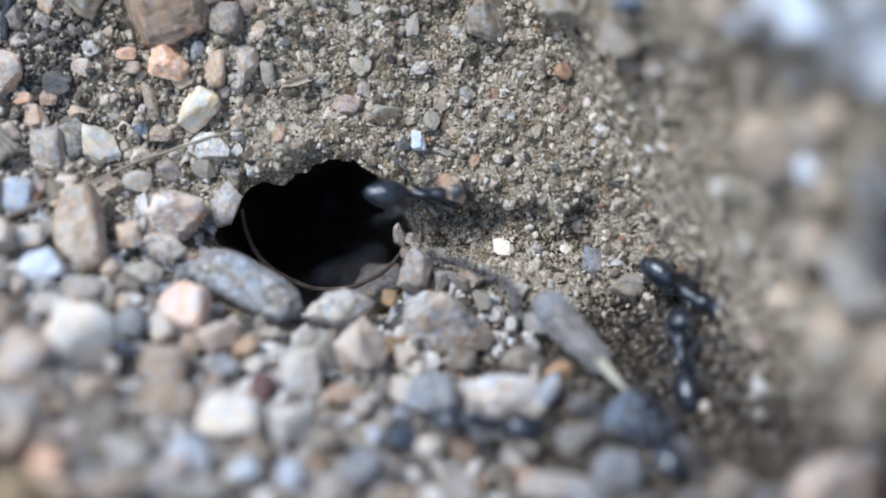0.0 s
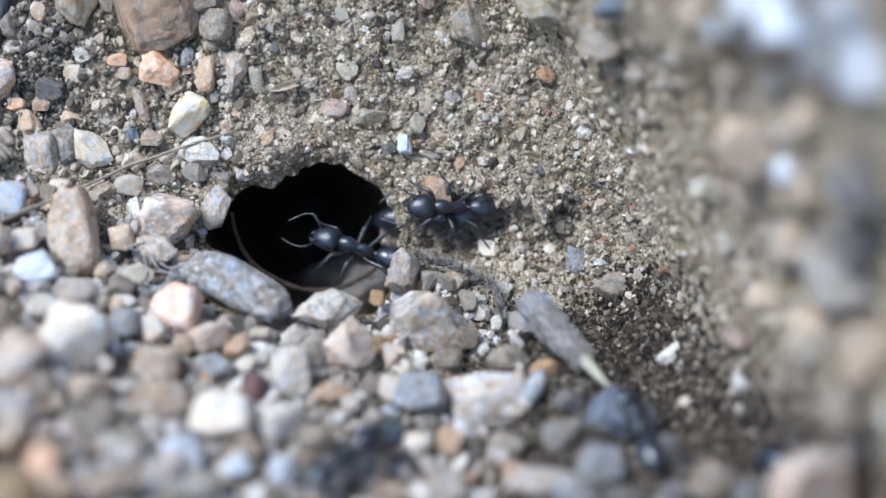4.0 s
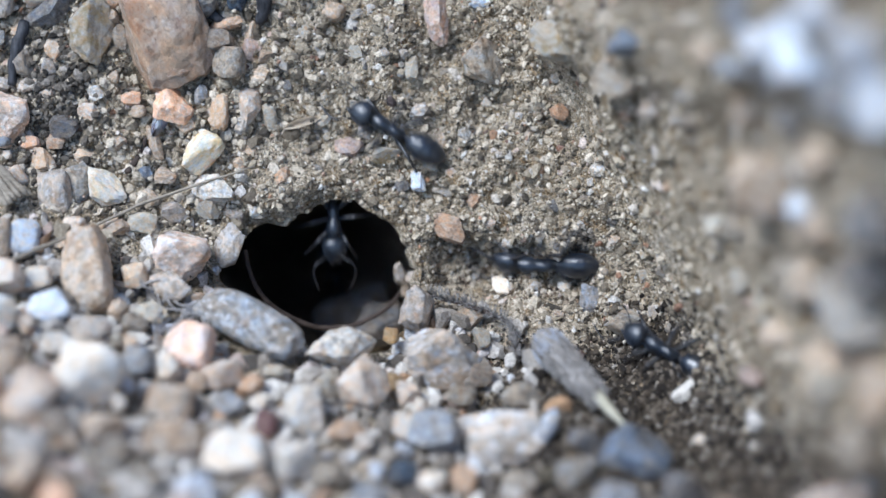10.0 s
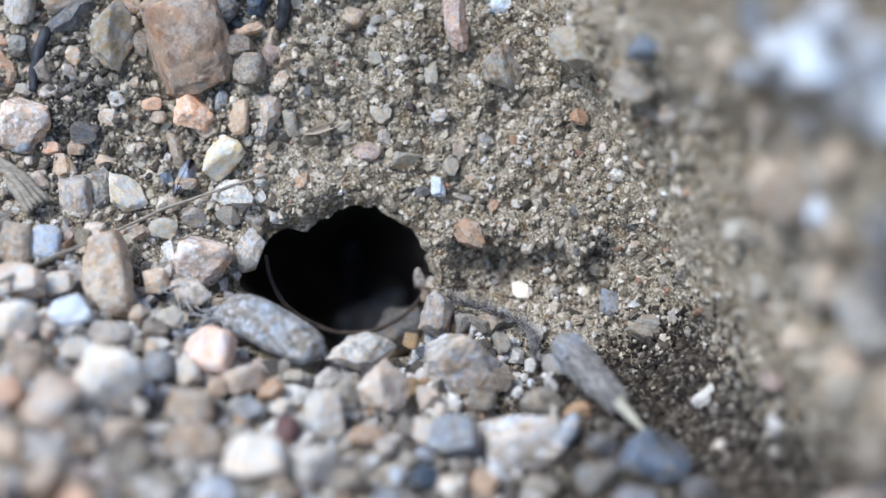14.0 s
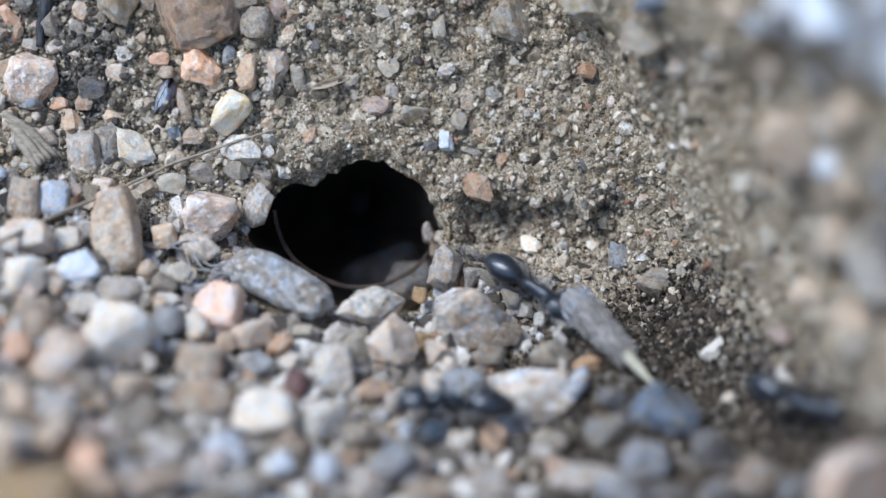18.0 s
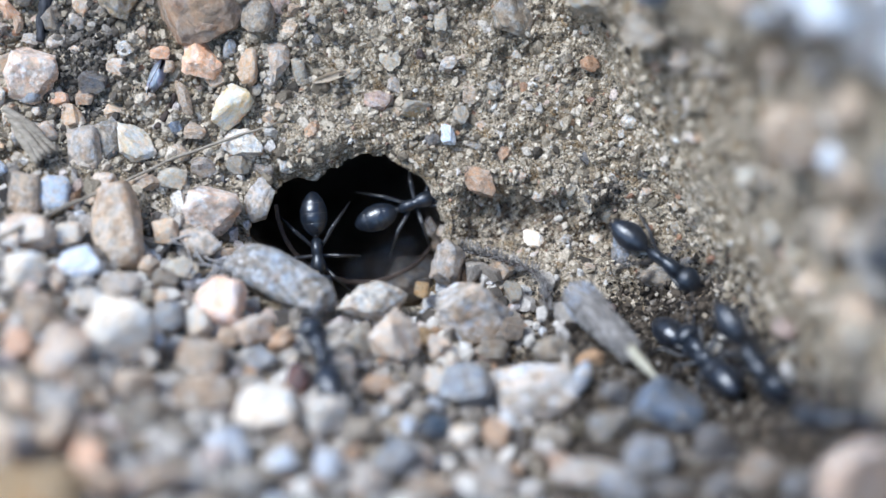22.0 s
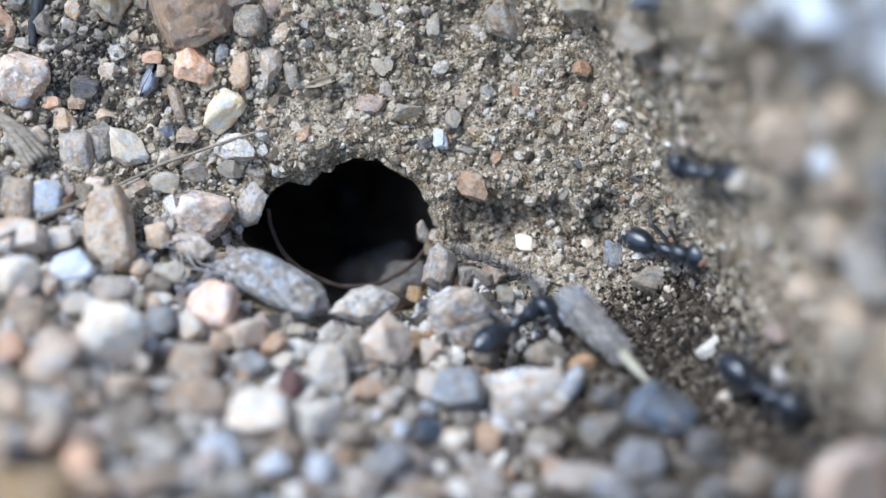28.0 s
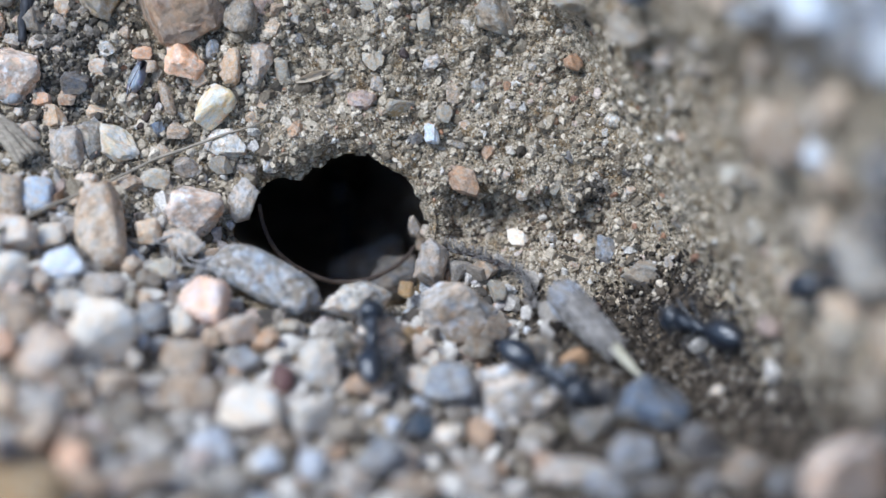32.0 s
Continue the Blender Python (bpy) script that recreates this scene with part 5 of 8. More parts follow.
ANTS = [
    ([
        (0.00, -1.47, 2.24, -0.26, 1, 19, 1),
        (0.10, 1.13, 2.13, -0.34, 28, -1, 0),
        (0.20, 5.38, 2.24, 0.02, 3, -6, -16),
        (0.30, 8.04, 0.13, 1.05, 46, -38, -29),
        (0.40, 8.61, 0.20, 2.79, 21, -56, 10),
        (0.50, 9.83, 0.58, 6.80, 29, -51, -6),
        (0.60, 11.12, -0.09, 9.17, 39, -45, -19),
        (0.70, 11.98, -0.48, 11.70, 26, -48, -16),
        (0.80, 13.10, -1.00, 14.65, 39, -48, -6),
        (1.00, 17.22, -1.57, 25.20, 12, -52, -4),
    ]),
    ([
        (0.00, 9.02, -1.08, 2.37, 58, -23, -31),
        (0.10, 9.74, -1.40, 3.98, 54, -33, -22),
        (0.20, 10.59, -2.06, 7.21, 48, -32, -33),
        (0.30, 11.09, -2.94, 9.13, 49, -37, -18),
        (0.40, 11.90, -2.90, 11.87, 10, -53, 15),
        (0.50, 12.62, -2.47, 13.48, -5, -52, 9),
        (0.60, 15.64, -2.16, 22.34, 18, -52, 3),
        (0.80, 17.25, -2.34, 26.09, -2, -53, -3),
    ]),
    ([
        (0.00, 8.69, -3.92, 3.90, -44, 23, 93),
        (0.30, 8.62, -3.81, 3.73, -46, -15, 57),
        (0.50, 8.84, -3.68, 3.83, -47, 21, 93),
        (0.65, 8.95, -3.43, 3.58, 7, 59, 177),
        (0.80, 9.07, -3.17, 3.24, 52, 14, -109),
        (0.90, 8.88, -3.57, 3.74, 14, 58, -175),
        (1.00, 8.73, -3.97, 3.99, -42, 28, 98),
        (1.30, 9.69, -4.50, 5.51, -50, 19, 99),
        (1.60, 9.09, -4.37, 4.67, -29, 42, 119),
        (2.00, 9.22, -5.85, 6.33, 39, 42, 148),
        (2.40, 9.82, -5.58, 6.19, 21, 49, 151),
        (2.70, 10.37, -5.92, 6.99, 9, 52, 139),
        (3.00, 10.64, -6.01, 7.34, -8, 52, 128),
        (3.50, 10.72, -6.10, 7.49, -16, 51, 116),
        (3.73, 11.61, -6.71, 9.01, -40, 39, 94),
        (3.97, 12.43, -7.28, 11.05, -23, -52, 6),
        (4.20, 13.24, -7.84, 13.10, 13, -57, -27),
        (4.60, 16.88, -11.03, 25.54, 17, -54, -6),
    ]),
    ([
        (0.00, 1.09, -6.35, 7.53, 53, -7, 174),
        (0.30, 2.31, -6.54, 8.43, 52, -14, 179),
        (0.50, 3.91, -6.36, 8.98, 51, -14, 179),
        (1.00, 3.74, -6.41, 9.01, 50, -19, -176),
        (1.50, 4.16, -6.25, 8.84, 53, -1, 169),
        (2.00, 4.40, -5.94, 8.35, 49, 23, 148),
        (2.40, 4.19, -5.62, 7.91, 39, 39, 128),
        (2.80, 3.96, -5.47, 7.70, 49, 22, 148),
        (3.00, 3.42, -5.13, 7.10, 52, 9, 159),
        (3.10, 2.37, -5.17, 6.55, 51, -1, 169),
        (3.20, 1.57, -4.98, 5.82, 51, -7, 174),
        (3.30, -0.36, -4.83, 5.68, 50, -13, 179),
        (3.40, -1.43, -4.97, 6.16, 49, -19, -176),
        (3.50, -1.75, -5.27, 6.67, 43, -34, -161),
        (4.00, -3.39, -7.33, 10.40, 33, -45, -145),
        (4.50, -4.92, -12.36, 20.41, -2, -54, -101),
    ]),
    ([
        (0.40, 15.44, -6.14, 23.19, -22, 49, 167),
        (0.60, 10.67, -5.52, 7.20, -9, 52, 166),
        (0.80, 9.69, -4.14, 5.50, -32, 44, 144),
        (0.90, 9.26, -2.74, 2.92, -47, 27, 115),
        (1.00, 8.73, -1.07, 1.65, -48, 38, 157),
        (1.10, 7.78, -1.42, 0.57, 10, 12, -170),
        (1.20, 7.30, -1.34, 0.46, 8, 8, 165),
        (1.30, 4.80, 0.39, -0.89, 15, 15, 151),
        (1.40, 3.25, 0.90, -0.96, 11, 1, 168),
        (1.50, 1.15, 1.15, -1.03, 12, 1, 180),
        (1.60, 0.37, 1.13, -1.03, 13, -1, 177),
        (1.70, -1.11, 1.27, -0.40, 11, -40, -179),
        (1.80, -2.70, 1.98, -1.71, 4, 2, 167),
        (2.00, -4.01, 1.93, -1.76, 3, 1, -178),
        (2.10, -14.49, 3.99, -27.20, 6, 3, -178),
    ]),
    ([
        (0.50, 16.02, -5.85, 25.41, -25, 48, 167),
        (0.80, 11.24, -5.14, 8.63, -34, 46, 175),
        (0.90, 10.70, -4.02, 8.48, -46, 32, 149),
        (1.00, 10.82, -3.15, 8.22, -54, 23, 148),
        (1.10, 9.88, -3.28, 5.41, -42, 37, 149),
        (1.30, 9.85, -2.12, 4.26, -50, 25, 136),
        (1.40, 8.86, -1.70, 1.58, -38, 45, 164),
        (1.50, 6.63, -0.94, 0.29, 7, 6, 150),
        (1.60, 6.15, -0.01, 0.10, 1, 13, 128),
        (1.70, 5.05, 1.08, -0.71, -52, 22, 151),
        (1.80, 2.68, 1.93, -0.26, -31, -3, 171),
        (1.90, 0.92, 1.73, -0.95, -46, -1, 175),
        (2.00, -0.42, 1.81, -1.05, -25, -15, 175),
        (2.05, -1.11, 1.70, -0.54, -12, 19, 174),
        (2.10, -1.81, 1.58, -0.04, 3, 52, 173),
        (2.30, -2.16, 1.78, -1.70, 4, 0, -180),
        (2.60, -3.08, 2.04, -1.73, 4, 2, 165),
        (2.90, -16.47, 4.54, -28.92, 7, 6, 165),
    ]),
    ([
        (0.70, 16.22, -4.62, 26.63, -13, 51, 174),
        (1.00, 12.40, -4.29, 14.30, -26, 50, -176),
        (1.30, 11.18, -4.28, 9.42, -29, 47, 173),
        (1.50, 9.55, -3.28, 4.48, -23, 49, 163),
        (1.60, 8.78, -3.21, 2.94, -0, 52, 163),
        (1.70, 7.71, -2.64, 1.62, -9, 12, 141),
        (1.80, 7.06, -1.65, 0.61, -2, 10, 127),
        (1.90, 6.52, -0.89, 0.28, 6, 7, 140),
        (2.00, 5.06, 0.07, -0.57, 22, 31, 160),
        (2.10, 2.75, 0.89, -0.95, 12, 2, 170),
        (2.20, 1.57, 1.11, -1.01, 12, 1, 180),
        (2.40, 1.31, 1.27, -1.05, 9, 1, 180),
        (2.60, 0.59, 1.63, -1.07, -26, 3, 180),
        (2.70, -0.92, 1.90, -0.69, -8, -35, -179),
        (2.90, -2.62, 2.48, -1.74, 3, 2, 162),
        (3.10, -18.45, 5.09, -31.84, 6, 6, 162),
    ]),
    ([
        (1.20, 15.96, -4.07, 25.69, -21, 49, 162),
        (1.40, 11.42, -3.92, 10.48, -23, 49, 177),
        (1.60, 10.55, -2.50, 7.16, -56, 3, 128),
        (1.70, 10.44, -1.50, 6.53, -38, 42, 154),
        (1.80, 9.61, 0.17, 5.86, -49, 36, 151),
        (1.90, 9.54, 0.06, 5.54, -50, 34, 151),
        (2.00, 9.23, -0.14, 4.40, -53, 32, 152),
        (2.10, 7.18, 0.09, 0.18, -3, 13, 165),
        (2.20, 5.58, -0.32, -0.02, 12, 23, 165),
        (2.30, 4.82, -0.00, -0.59, 31, 17, 160),
        (2.50, 4.75, 0.68, -0.93, 6, 7, 165),
        (2.60, 4.49, 0.94, -0.94, 3, 2, 170),
        (2.70, 2.58, 1.20, -1.00, 9, 2, 178),
        (2.80, 0.77, 1.78, -0.88, -51, 1, 175),
        (2.90, -1.19, 2.07, -0.42, 1, -28, 176),
        (3.00, -1.47, 2.06, -0.26, 8, -22, 176),
        (3.05, -1.81, 2.24, -0.20, 5, 15, 171),
        (3.10, -2.15, 2.42, -0.18, -7, 52, 165),
        (3.25, -2.62, 2.55, -0.93, -15, 10, 174),
        (3.40, -3.07, 2.68, -1.76, -27, 0, -180),
        (3.70, -20.43, 5.64, -33.56, -54, -0, -180),
    ]),
    ([
        (1.60, 16.45, 2.22, 25.79, -19, 55, -173),
        (1.80, 12.78, 2.03, 17.58, -24, 55, -178),
        (1.85, 12.66, 1.86, 16.99, 31, 54, -110),
        (1.90, 12.53, 1.70, 16.40, 55, 27, -73),
        (1.95, 12.71, 1.64, 16.90, 31, 54, -108),
        (2.00, 12.89, 1.59, 17.41, -26, 56, -174),
        (2.10, 12.53, 0.22, 14.23, -8, 58, -154),
        (2.20, 10.98, -0.60, 8.51, 9, 52, -159),
        (2.30, 10.14, -1.62, 5.34, -5, 55, -155),
        (2.40, 9.87, -1.86, 4.27, -21, 52, -175),
        (2.50, 9.18, -1.80, 2.22, -33, 51, 178),
        (2.60, 7.71, -1.47, 0.58, 6, 13, 165),
        (2.70, 7.38, -1.30, 0.45, 8, 8, 165),
        (2.80, 6.86, -0.87, 0.29, 9, 5, 160),
        (2.90, 5.43, -0.52, -0.01, 12, 23, 160),
        (3.00, 4.49, 0.29, -0.85, 26, 9, 160),
        (3.05, 4.13, 0.80, -0.92, -9, 2, 162),
        (3.10, 3.76, 1.32, -0.92, -45, -4, 165),
        (3.20, 3.04, 1.33, -0.89, -24, -5, 165),
        (3.30, 2.32, 1.26, -1.01, 9, 2, 172),
        (3.50, 1.51, 1.16, -1.03, 11, 2, 175),
        (4.20, -1.39, 1.86, -0.28, 9, -28, -179),
        (4.50, -22.41, 6.19, -36.48, 9, -28, -179),
    ]),
    ([
        (1.10, 4.04, -11.77, 19.18, 19, 50, 104),
        (1.30, 3.55, -6.58, 9.21, 19, 50, 102),
        (1.50, 2.15, -4.44, 5.49, 42, 30, 139),
        (1.60, 1.45, -3.58, 4.05, 43, 25, 144),
        (1.70, -0.64, -2.58, 3.10, 46, 13, 155),
        (1.80, -1.43, -1.37, 2.06, 43, 1, 160),
        (1.90, -3.05, -0.55, 0.40, 19, -10, 175),
        (2.00, -2.90, -0.86, 0.40, 14, -10, -177),
        (2.20, -2.27, -0.43, 0.40, 18, -8, 180),
        (2.40, -2.12, -0.33, 0.40, 18, 7, -180),
        (2.60, -1.96, -0.24, 0.40, 12, 21, -179),
        (3.00, -2.04, -0.53, 0.40, 12, 21, -178),
        (3.20, -1.76, -0.44, 0.77, 34, 52, -178),
        (3.50, -2.04, -0.46, 0.40, 12, 21, -178),
        (3.75, -2.60, -0.27, 0.40, 18, 9, 170),
        (4.00, -3.17, -0.07, 0.40, 25, -4, 163),
        (4.40, -12.51, 3.44, -25.00, 50, -10, 163),
    ]),
    ([
        (5.00, 6.96, -6.50, 8.06, 15, 52, 112),
        (5.30, 4.78, -3.90, 4.45, 54, 24, 124),
        (5.50, 3.76, -2.38, 2.44, 5, 42, 58),
        (5.60, 4.03, -1.18, 0.30, 8, 31, 88),
        (5.70, 3.06, -0.27, -0.26, 24, 28, 129),
        (5.80, 2.35, 0.45, -0.85, 19, 11, 150),
        (5.90, 1.45, 0.73, -0.94, 14, 6, 160),
        (6.00, 0.27, 0.93, -0.98, 15, 4, 155),
        (6.10, -0.27, 1.12, -1.00, 15, -1, 160),
        (6.20, -0.53, 1.31, -0.99, 17, -19, 165),
        (6.30, -1.06, 1.58, -0.53, 15, -38, 171),
        (6.40, -1.46, 1.68, -0.30, 10, 7, 169),
        (6.50, -1.85, 1.77, -0.12, -3, 52, 167),
        (6.70, -2.96, 2.08, -1.73, 4, 2, 180),
        (6.90, -14.49, 3.99, -26.72, 8, 4, 180),
    ]),
    ([
        (5.00, -16.47, 4.54, -29.64, -48, -28, -58),
        (5.30, -3.91, -0.08, 0.40, -24, -11, -58),
        (5.50, -4.23, -0.67, -0.54, -14, -9, -89),
        (5.70, -4.68, -0.29, -0.48, 2, -15, -160),
        (5.90, -5.04, 0.49, -0.54, 21, -21, -179),
        (6.10, -18.45, 5.09, -31.36, 42, -52, -179),
    ]),
    ([
        (5.60, 17.46, -1.22, 25.52, -17, 51, 172),
        (5.90, 13.95, -0.24, 18.05, -36, 48, 169),
        (6.00, 12.96, 0.19, 15.69, -40, 46, 165),
        (6.10, 11.55, 0.75, 11.65, -54, 39, 160),
        (6.20, 10.09, 1.45, 8.32, -43, 42, 156),
        (6.30, 8.40, 2.55, 4.72, -55, 25, 139),
        (6.40, 7.02, 2.68, 1.28, -23, 54, -179),
        (6.50, 5.10, 1.57, -0.04, -11, 8, -170),
        (6.60, 4.12, 1.46, -0.46, -51, 23, 180),
        (6.70, 2.95, 1.74, -0.44, -41, 17, 180),
        (6.80, 1.33, 2.01, -0.40, -39, 10, 178),
        (6.90, -1.00, 2.11, -0.55, -20, -17, 178),
        (7.00, -1.35, 2.12, -0.33, 2, -25, 179),
        (7.05, -1.65, 2.12, -0.23, 3, 14, 174),
        (7.10, -1.95, 2.11, -0.14, -6, 52, 166),
        (7.20, -2.50, 2.06, -1.71, 4, 2, 170),
        (7.30, -2.96, 2.14, -1.73, 4, 2, 170),
        (7.50, -20.43, 5.64, -34.28, 8, 5, 170),
    ]),
    ([
        (5.40, 17.26, -1.04, 25.21, 5, 53, -158),
        (5.70, 13.44, -1.80, 15.18, -14, 53, -170),
        (5.80, 12.87, -1.98, 13.59, 6, 54, -151),
        (5.90, 11.49, -3.53, 10.65, 12, 53, -136),
        (6.00, 10.84, -3.77, 8.79, 7, 54, -141),
        (6.20, 10.39, -5.00, 6.75, 34, 42, -126),
        (6.30, 10.46, -5.54, 6.84, -8, 54, 154),
        (6.50, 10.59, -5.51, 7.04, -32, 45, 132),
        (6.60, 10.26, -5.45, 6.53, -11, 51, 141),
        (6.70, 9.78, -4.78, 5.68, -3, 53, 164),
        (6.80, 9.51, -4.30, 5.20, -3, 53, 169),
        (7.00, 9.21, -3.60, 4.23, -7, 52, 167),
        (7.10, 7.98, -3.09, 2.36, -6, 18, 166),
        (7.30, 7.99, -3.03, 2.26, -5, 18, 166),
        (7.40, 8.15, -3.12, 2.45, -6, 18, 161),
        (7.50, 8.55, -2.71, 1.93, -16, 19, 130),
        (7.60, 9.03, -1.51, 2.00, -59, -10, 125),
        (7.70, 7.61, 1.14, 1.20, -60, 4, 132),
        (7.80, 6.04, 3.83, 0.63, -52, 15, 125),
        (7.90, 5.09, 5.12, 0.08, -30, 29, 148),
        (8.00, 4.83, 4.87, -0.09, -11, 14, 151),
        (8.10, 3.66, 4.40, -0.22, -3, 3, 178),
        (8.20, 1.03, 5.55, -0.33, -1, 6, 165),
        (8.30, -0.60, 5.52, -0.39, 2, -0, 175),
        (8.40, -0.44, 5.68, -0.40, 1, -1, -178),
        (8.50, -0.73, 5.28, -0.38, 2, -1, -160),
        (8.60, -2.19, 4.82, -0.35, 1, -2, -138),
        (8.70, -3.11, 3.91, -0.30, 2, -4, -132),
        (8.80, -3.71, 3.24, -0.25, 7, 59, -146),
        (8.90, -4.23, 2.86, -1.76, 0, 0, -120),
        (9.10, -22.41, 6.19, -36.00, -0, 1, -120),
    ]),
    ([
        (5.60, -11.93, -11.92, 22.87, 28, 56, 97),
        (5.90, -13.17, -6.69, 14.09, 32, 54, 102),
        (6.10, -13.72, -5.04, 11.27, 33, 52, 105),
        (6.20, -14.34, -3.96, 9.77, 29, 53, 100),
        (6.40, -14.84, -2.74, 8.12, 28, 52, 99),
        (6.50, -15.13, -1.64, 6.66, 23, 52, 94),
        (6.60, -15.61, 1.12, 3.54, 3, 51, 69),
        (6.70, -14.81, 2.92, 0.96, -11, 40, 49),
        (6.80, -13.84, 3.64, 0.47, -11, 28, 42),
        (6.90, -13.26, 4.36, 0.18, -5, 17, 43),
        (7.00, -13.10, 4.80, 0.10, -3, 12, 43),
        (7.10, -13.19, 4.89, 0.10, -1, 12, 51),
        (7.20, -13.64, 4.80, 0.16, 9, 12, 92),
        (7.25, -14.26, 4.30, 0.40, 22, 4, 127),
        (7.30, -14.90, 3.80, 0.57, 33, -4, 161),
        (7.40, -15.38, 3.25, 0.89, 30, -29, -164),
        (7.50, -15.32, 3.52, 0.75, 30, -24, -169),
        (7.55, -14.82, 3.70, 0.61, 34, -3, 152),
        (7.60, -14.32, 3.88, 0.46, 22, 20, 114),
        (7.70, -14.09, 4.24, 0.32, -5, 22, 47),
        (7.80, -13.66, 4.24, 0.26, -13, 16, 21),
        (7.90, -13.16, 4.69, 0.12, -9, 10, 16),
        (8.00, -11.86, 5.50, -0.01, -3, 2, 10),
        (8.10, -10.71, 5.64, 0.00, 2, -1, -5),
        (8.20, -8.75, 5.43, -0.03, 5, 6, -15),
        (8.30, -7.53, 4.24, -0.11, -3, -4, -28),
        (8.40, -6.90, 3.49, 0.03, -3, -9, -42),
        (8.50, -6.33, 2.80, -1.59, -2, 0, -50),
        (8.70, -12.51, 3.44, -24.52, -5, -0, -50),
    ]),
    ([
        (4.80, -0.25, -12.39, 18.77, 27, 48, 110),
        (5.50, -2.29, -7.19, 9.78, 34, 44, 122),
        (5.80, -2.54, -6.95, 9.46, 53, 11, 159),
        (6.00, -3.43, -7.50, 10.71, 49, -26, -172),
        (6.30, -5.00, -11.97, 19.75, -0, -54, -104),
    ]),
    ([
        (4.90, 7.27, -12.32, 19.13, 36, 42, 136),
        (5.50, 5.41, -6.77, 9.24, 53, -2, 168),
        (5.70, 4.56, -7.14, 10.08, 51, -14, 179),
        (6.00, 4.62, -7.32, 10.33, 52, -7, 174),
        (6.10, 4.93, -7.65, 10.75, 34, -45, -144),
        (6.20, 5.25, -7.98, 11.19, -25, -48, -65),
        (6.50, 5.82, -12.17, 19.64, -8, -52, -86),
    ]),
    ([
        (8.30, 17.18, 0.98, 26.04, -15, 53, -177),
        (8.60, 12.55, 1.03, 15.48, -36, 54, 179),
        (8.70, 11.27, 0.78, 10.82, -37, 56, -175),
        (8.80, 9.95, 0.66, 7.20, -30, 51, 174),
        (8.90, 8.06, 1.30, 2.51, -42, 49, 171),
        (9.00, 7.10, 1.16, 0.38, -13, 48, -171),
        (9.10, 5.34, 1.02, -0.39, -32, 40, 179),
        (9.20, 3.30, 1.27, -0.97, -20, -9, 174),
        (9.30, 2.09, 1.42, -1.02, -10, -2, 168),
        (9.40, 0.15, 1.90, -0.98, -39, 20, 177),
        (9.50, -1.93, 2.24, -0.14, 10, -5, -180),
        (9.60, -3.19, 2.24, -1.75, 4, 2, -178),
        (9.80, -14.49, 3.99, -27.44, 7, 5, -178),
    ]),
    ([
        (8.10, 16.64, -4.64, 27.82, 1, 52, -167),
        (8.40, 12.89, -4.81, 15.37, -30, 50, -174),
        (8.50, 12.49, -4.54, 14.36, -22, 52, -165),
        (8.60, 12.14, -5.69, 11.31, -14, 54, -152),
        (8.80, 12.02, -5.66, 10.90, -30, 49, -172),
        (8.90, 10.84, -5.27, 7.76, -26, 48, 171),
        (9.00, 9.72, -5.06, 5.69, 0, 50, 152),
        (9.10, 9.00, -4.33, 4.55, -13, 48, 141),
        (9.20, 7.72, -2.88, 1.98, -14, 11, 135),
        (9.30, 7.18, -2.16, 1.00, -8, 10, 140),
        (9.40, 6.33, -1.23, 0.34, 1, 4, 150),
        (9.50, 6.23, -0.55, 0.21, 7, 9, 140),
        (9.60, 4.56, 0.67, -0.93, 5, 7, 130),
        (9.70, 1.99, 3.24, -0.28, 1, 1, 125),
        (9.80, 0.61, 4.46, -0.34, -1, 3, 120),
        (9.90, 0.05, 4.51, -0.35, 2, 2, 130),
        (10.00, -2.41, 6.27, -0.38, -0, -1, 150),
        (10.10, -2.61, 6.77, -0.35, -5, -3, 158),
        (10.20, -3.26, 6.20, -0.37, -0, -0, 165),
        (10.30, -3.74, 6.16, -0.37, 0, -1, 165),
        (10.40, -3.49, 6.75, -0.34, -5, -4, 148),
        (10.50, -4.23, 6.53, -0.35, -3, -1, 170),
        (10.60, -5.33, 5.42, -0.29, 5, -4, -160),
        (10.70, -7.59, 4.39, -0.12, 4, 1, -165),
        (10.80, -7.89, 4.27, -0.12, 1, 3, 170),
        (10.90, -7.37, 5.05, -0.16, 5, -1, 145),
        (11.00, -7.12, 5.57, -0.22, 7, -2, 137),
        (11.10, -6.79, 5.73, -0.27, 7, -0, 130),
        (11.20, -6.72, 5.80, -0.28, 7, 1, 118),
        (11.30, -5.85, 6.76, -0.32, 0, -3, 90),
        (11.40, -5.24, 7.09, -0.30, 0, -6, 85),
        (11.50, -5.54, 6.35, -0.34, 1, -1, 105),
        (11.60, -6.37, 5.78, -0.31, 5, 2, 138),
        (11.70, -6.84, 5.47, -0.24, 7, -3, 165),
        (11.80, -7.03, 5.34, -0.21, 7, -3, 160),
        (11.90, -6.87, 4.58, -0.13, 8, -1, -172),
        (12.00, -6.53, 3.91, -0.01, 10, 0, -172),
        (12.10, -6.09, 3.18, 0.07, -50, 21, -162),
        (12.20, -6.70, 2.32, -1.57, 0, 2, -125),
        (12.30, -6.36, 1.81, -1.57, 4, 4, -101),
        (12.50, -16.47, 4.54, -29.16, 7, 11, -101),
    ]),
    ([
        (8.70, 16.73, -3.56, 27.34, -7, 53, 165),
        (9.00, 13.31, -2.38, 15.34, -8, 52, 168),
        (9.10, 12.70, -1.84, 13.13, -41, 40, 155),
        (9.20, 11.72, -1.15, 10.76, -30, 45, 144),
        (9.30, 10.44, 0.51, 8.25, -49, 41, 160),
        (9.40, 9.73, 1.63, 7.35, -41, 44, 157),
        (9.50, 8.84, 1.81, 5.06, -35, 50, 172),
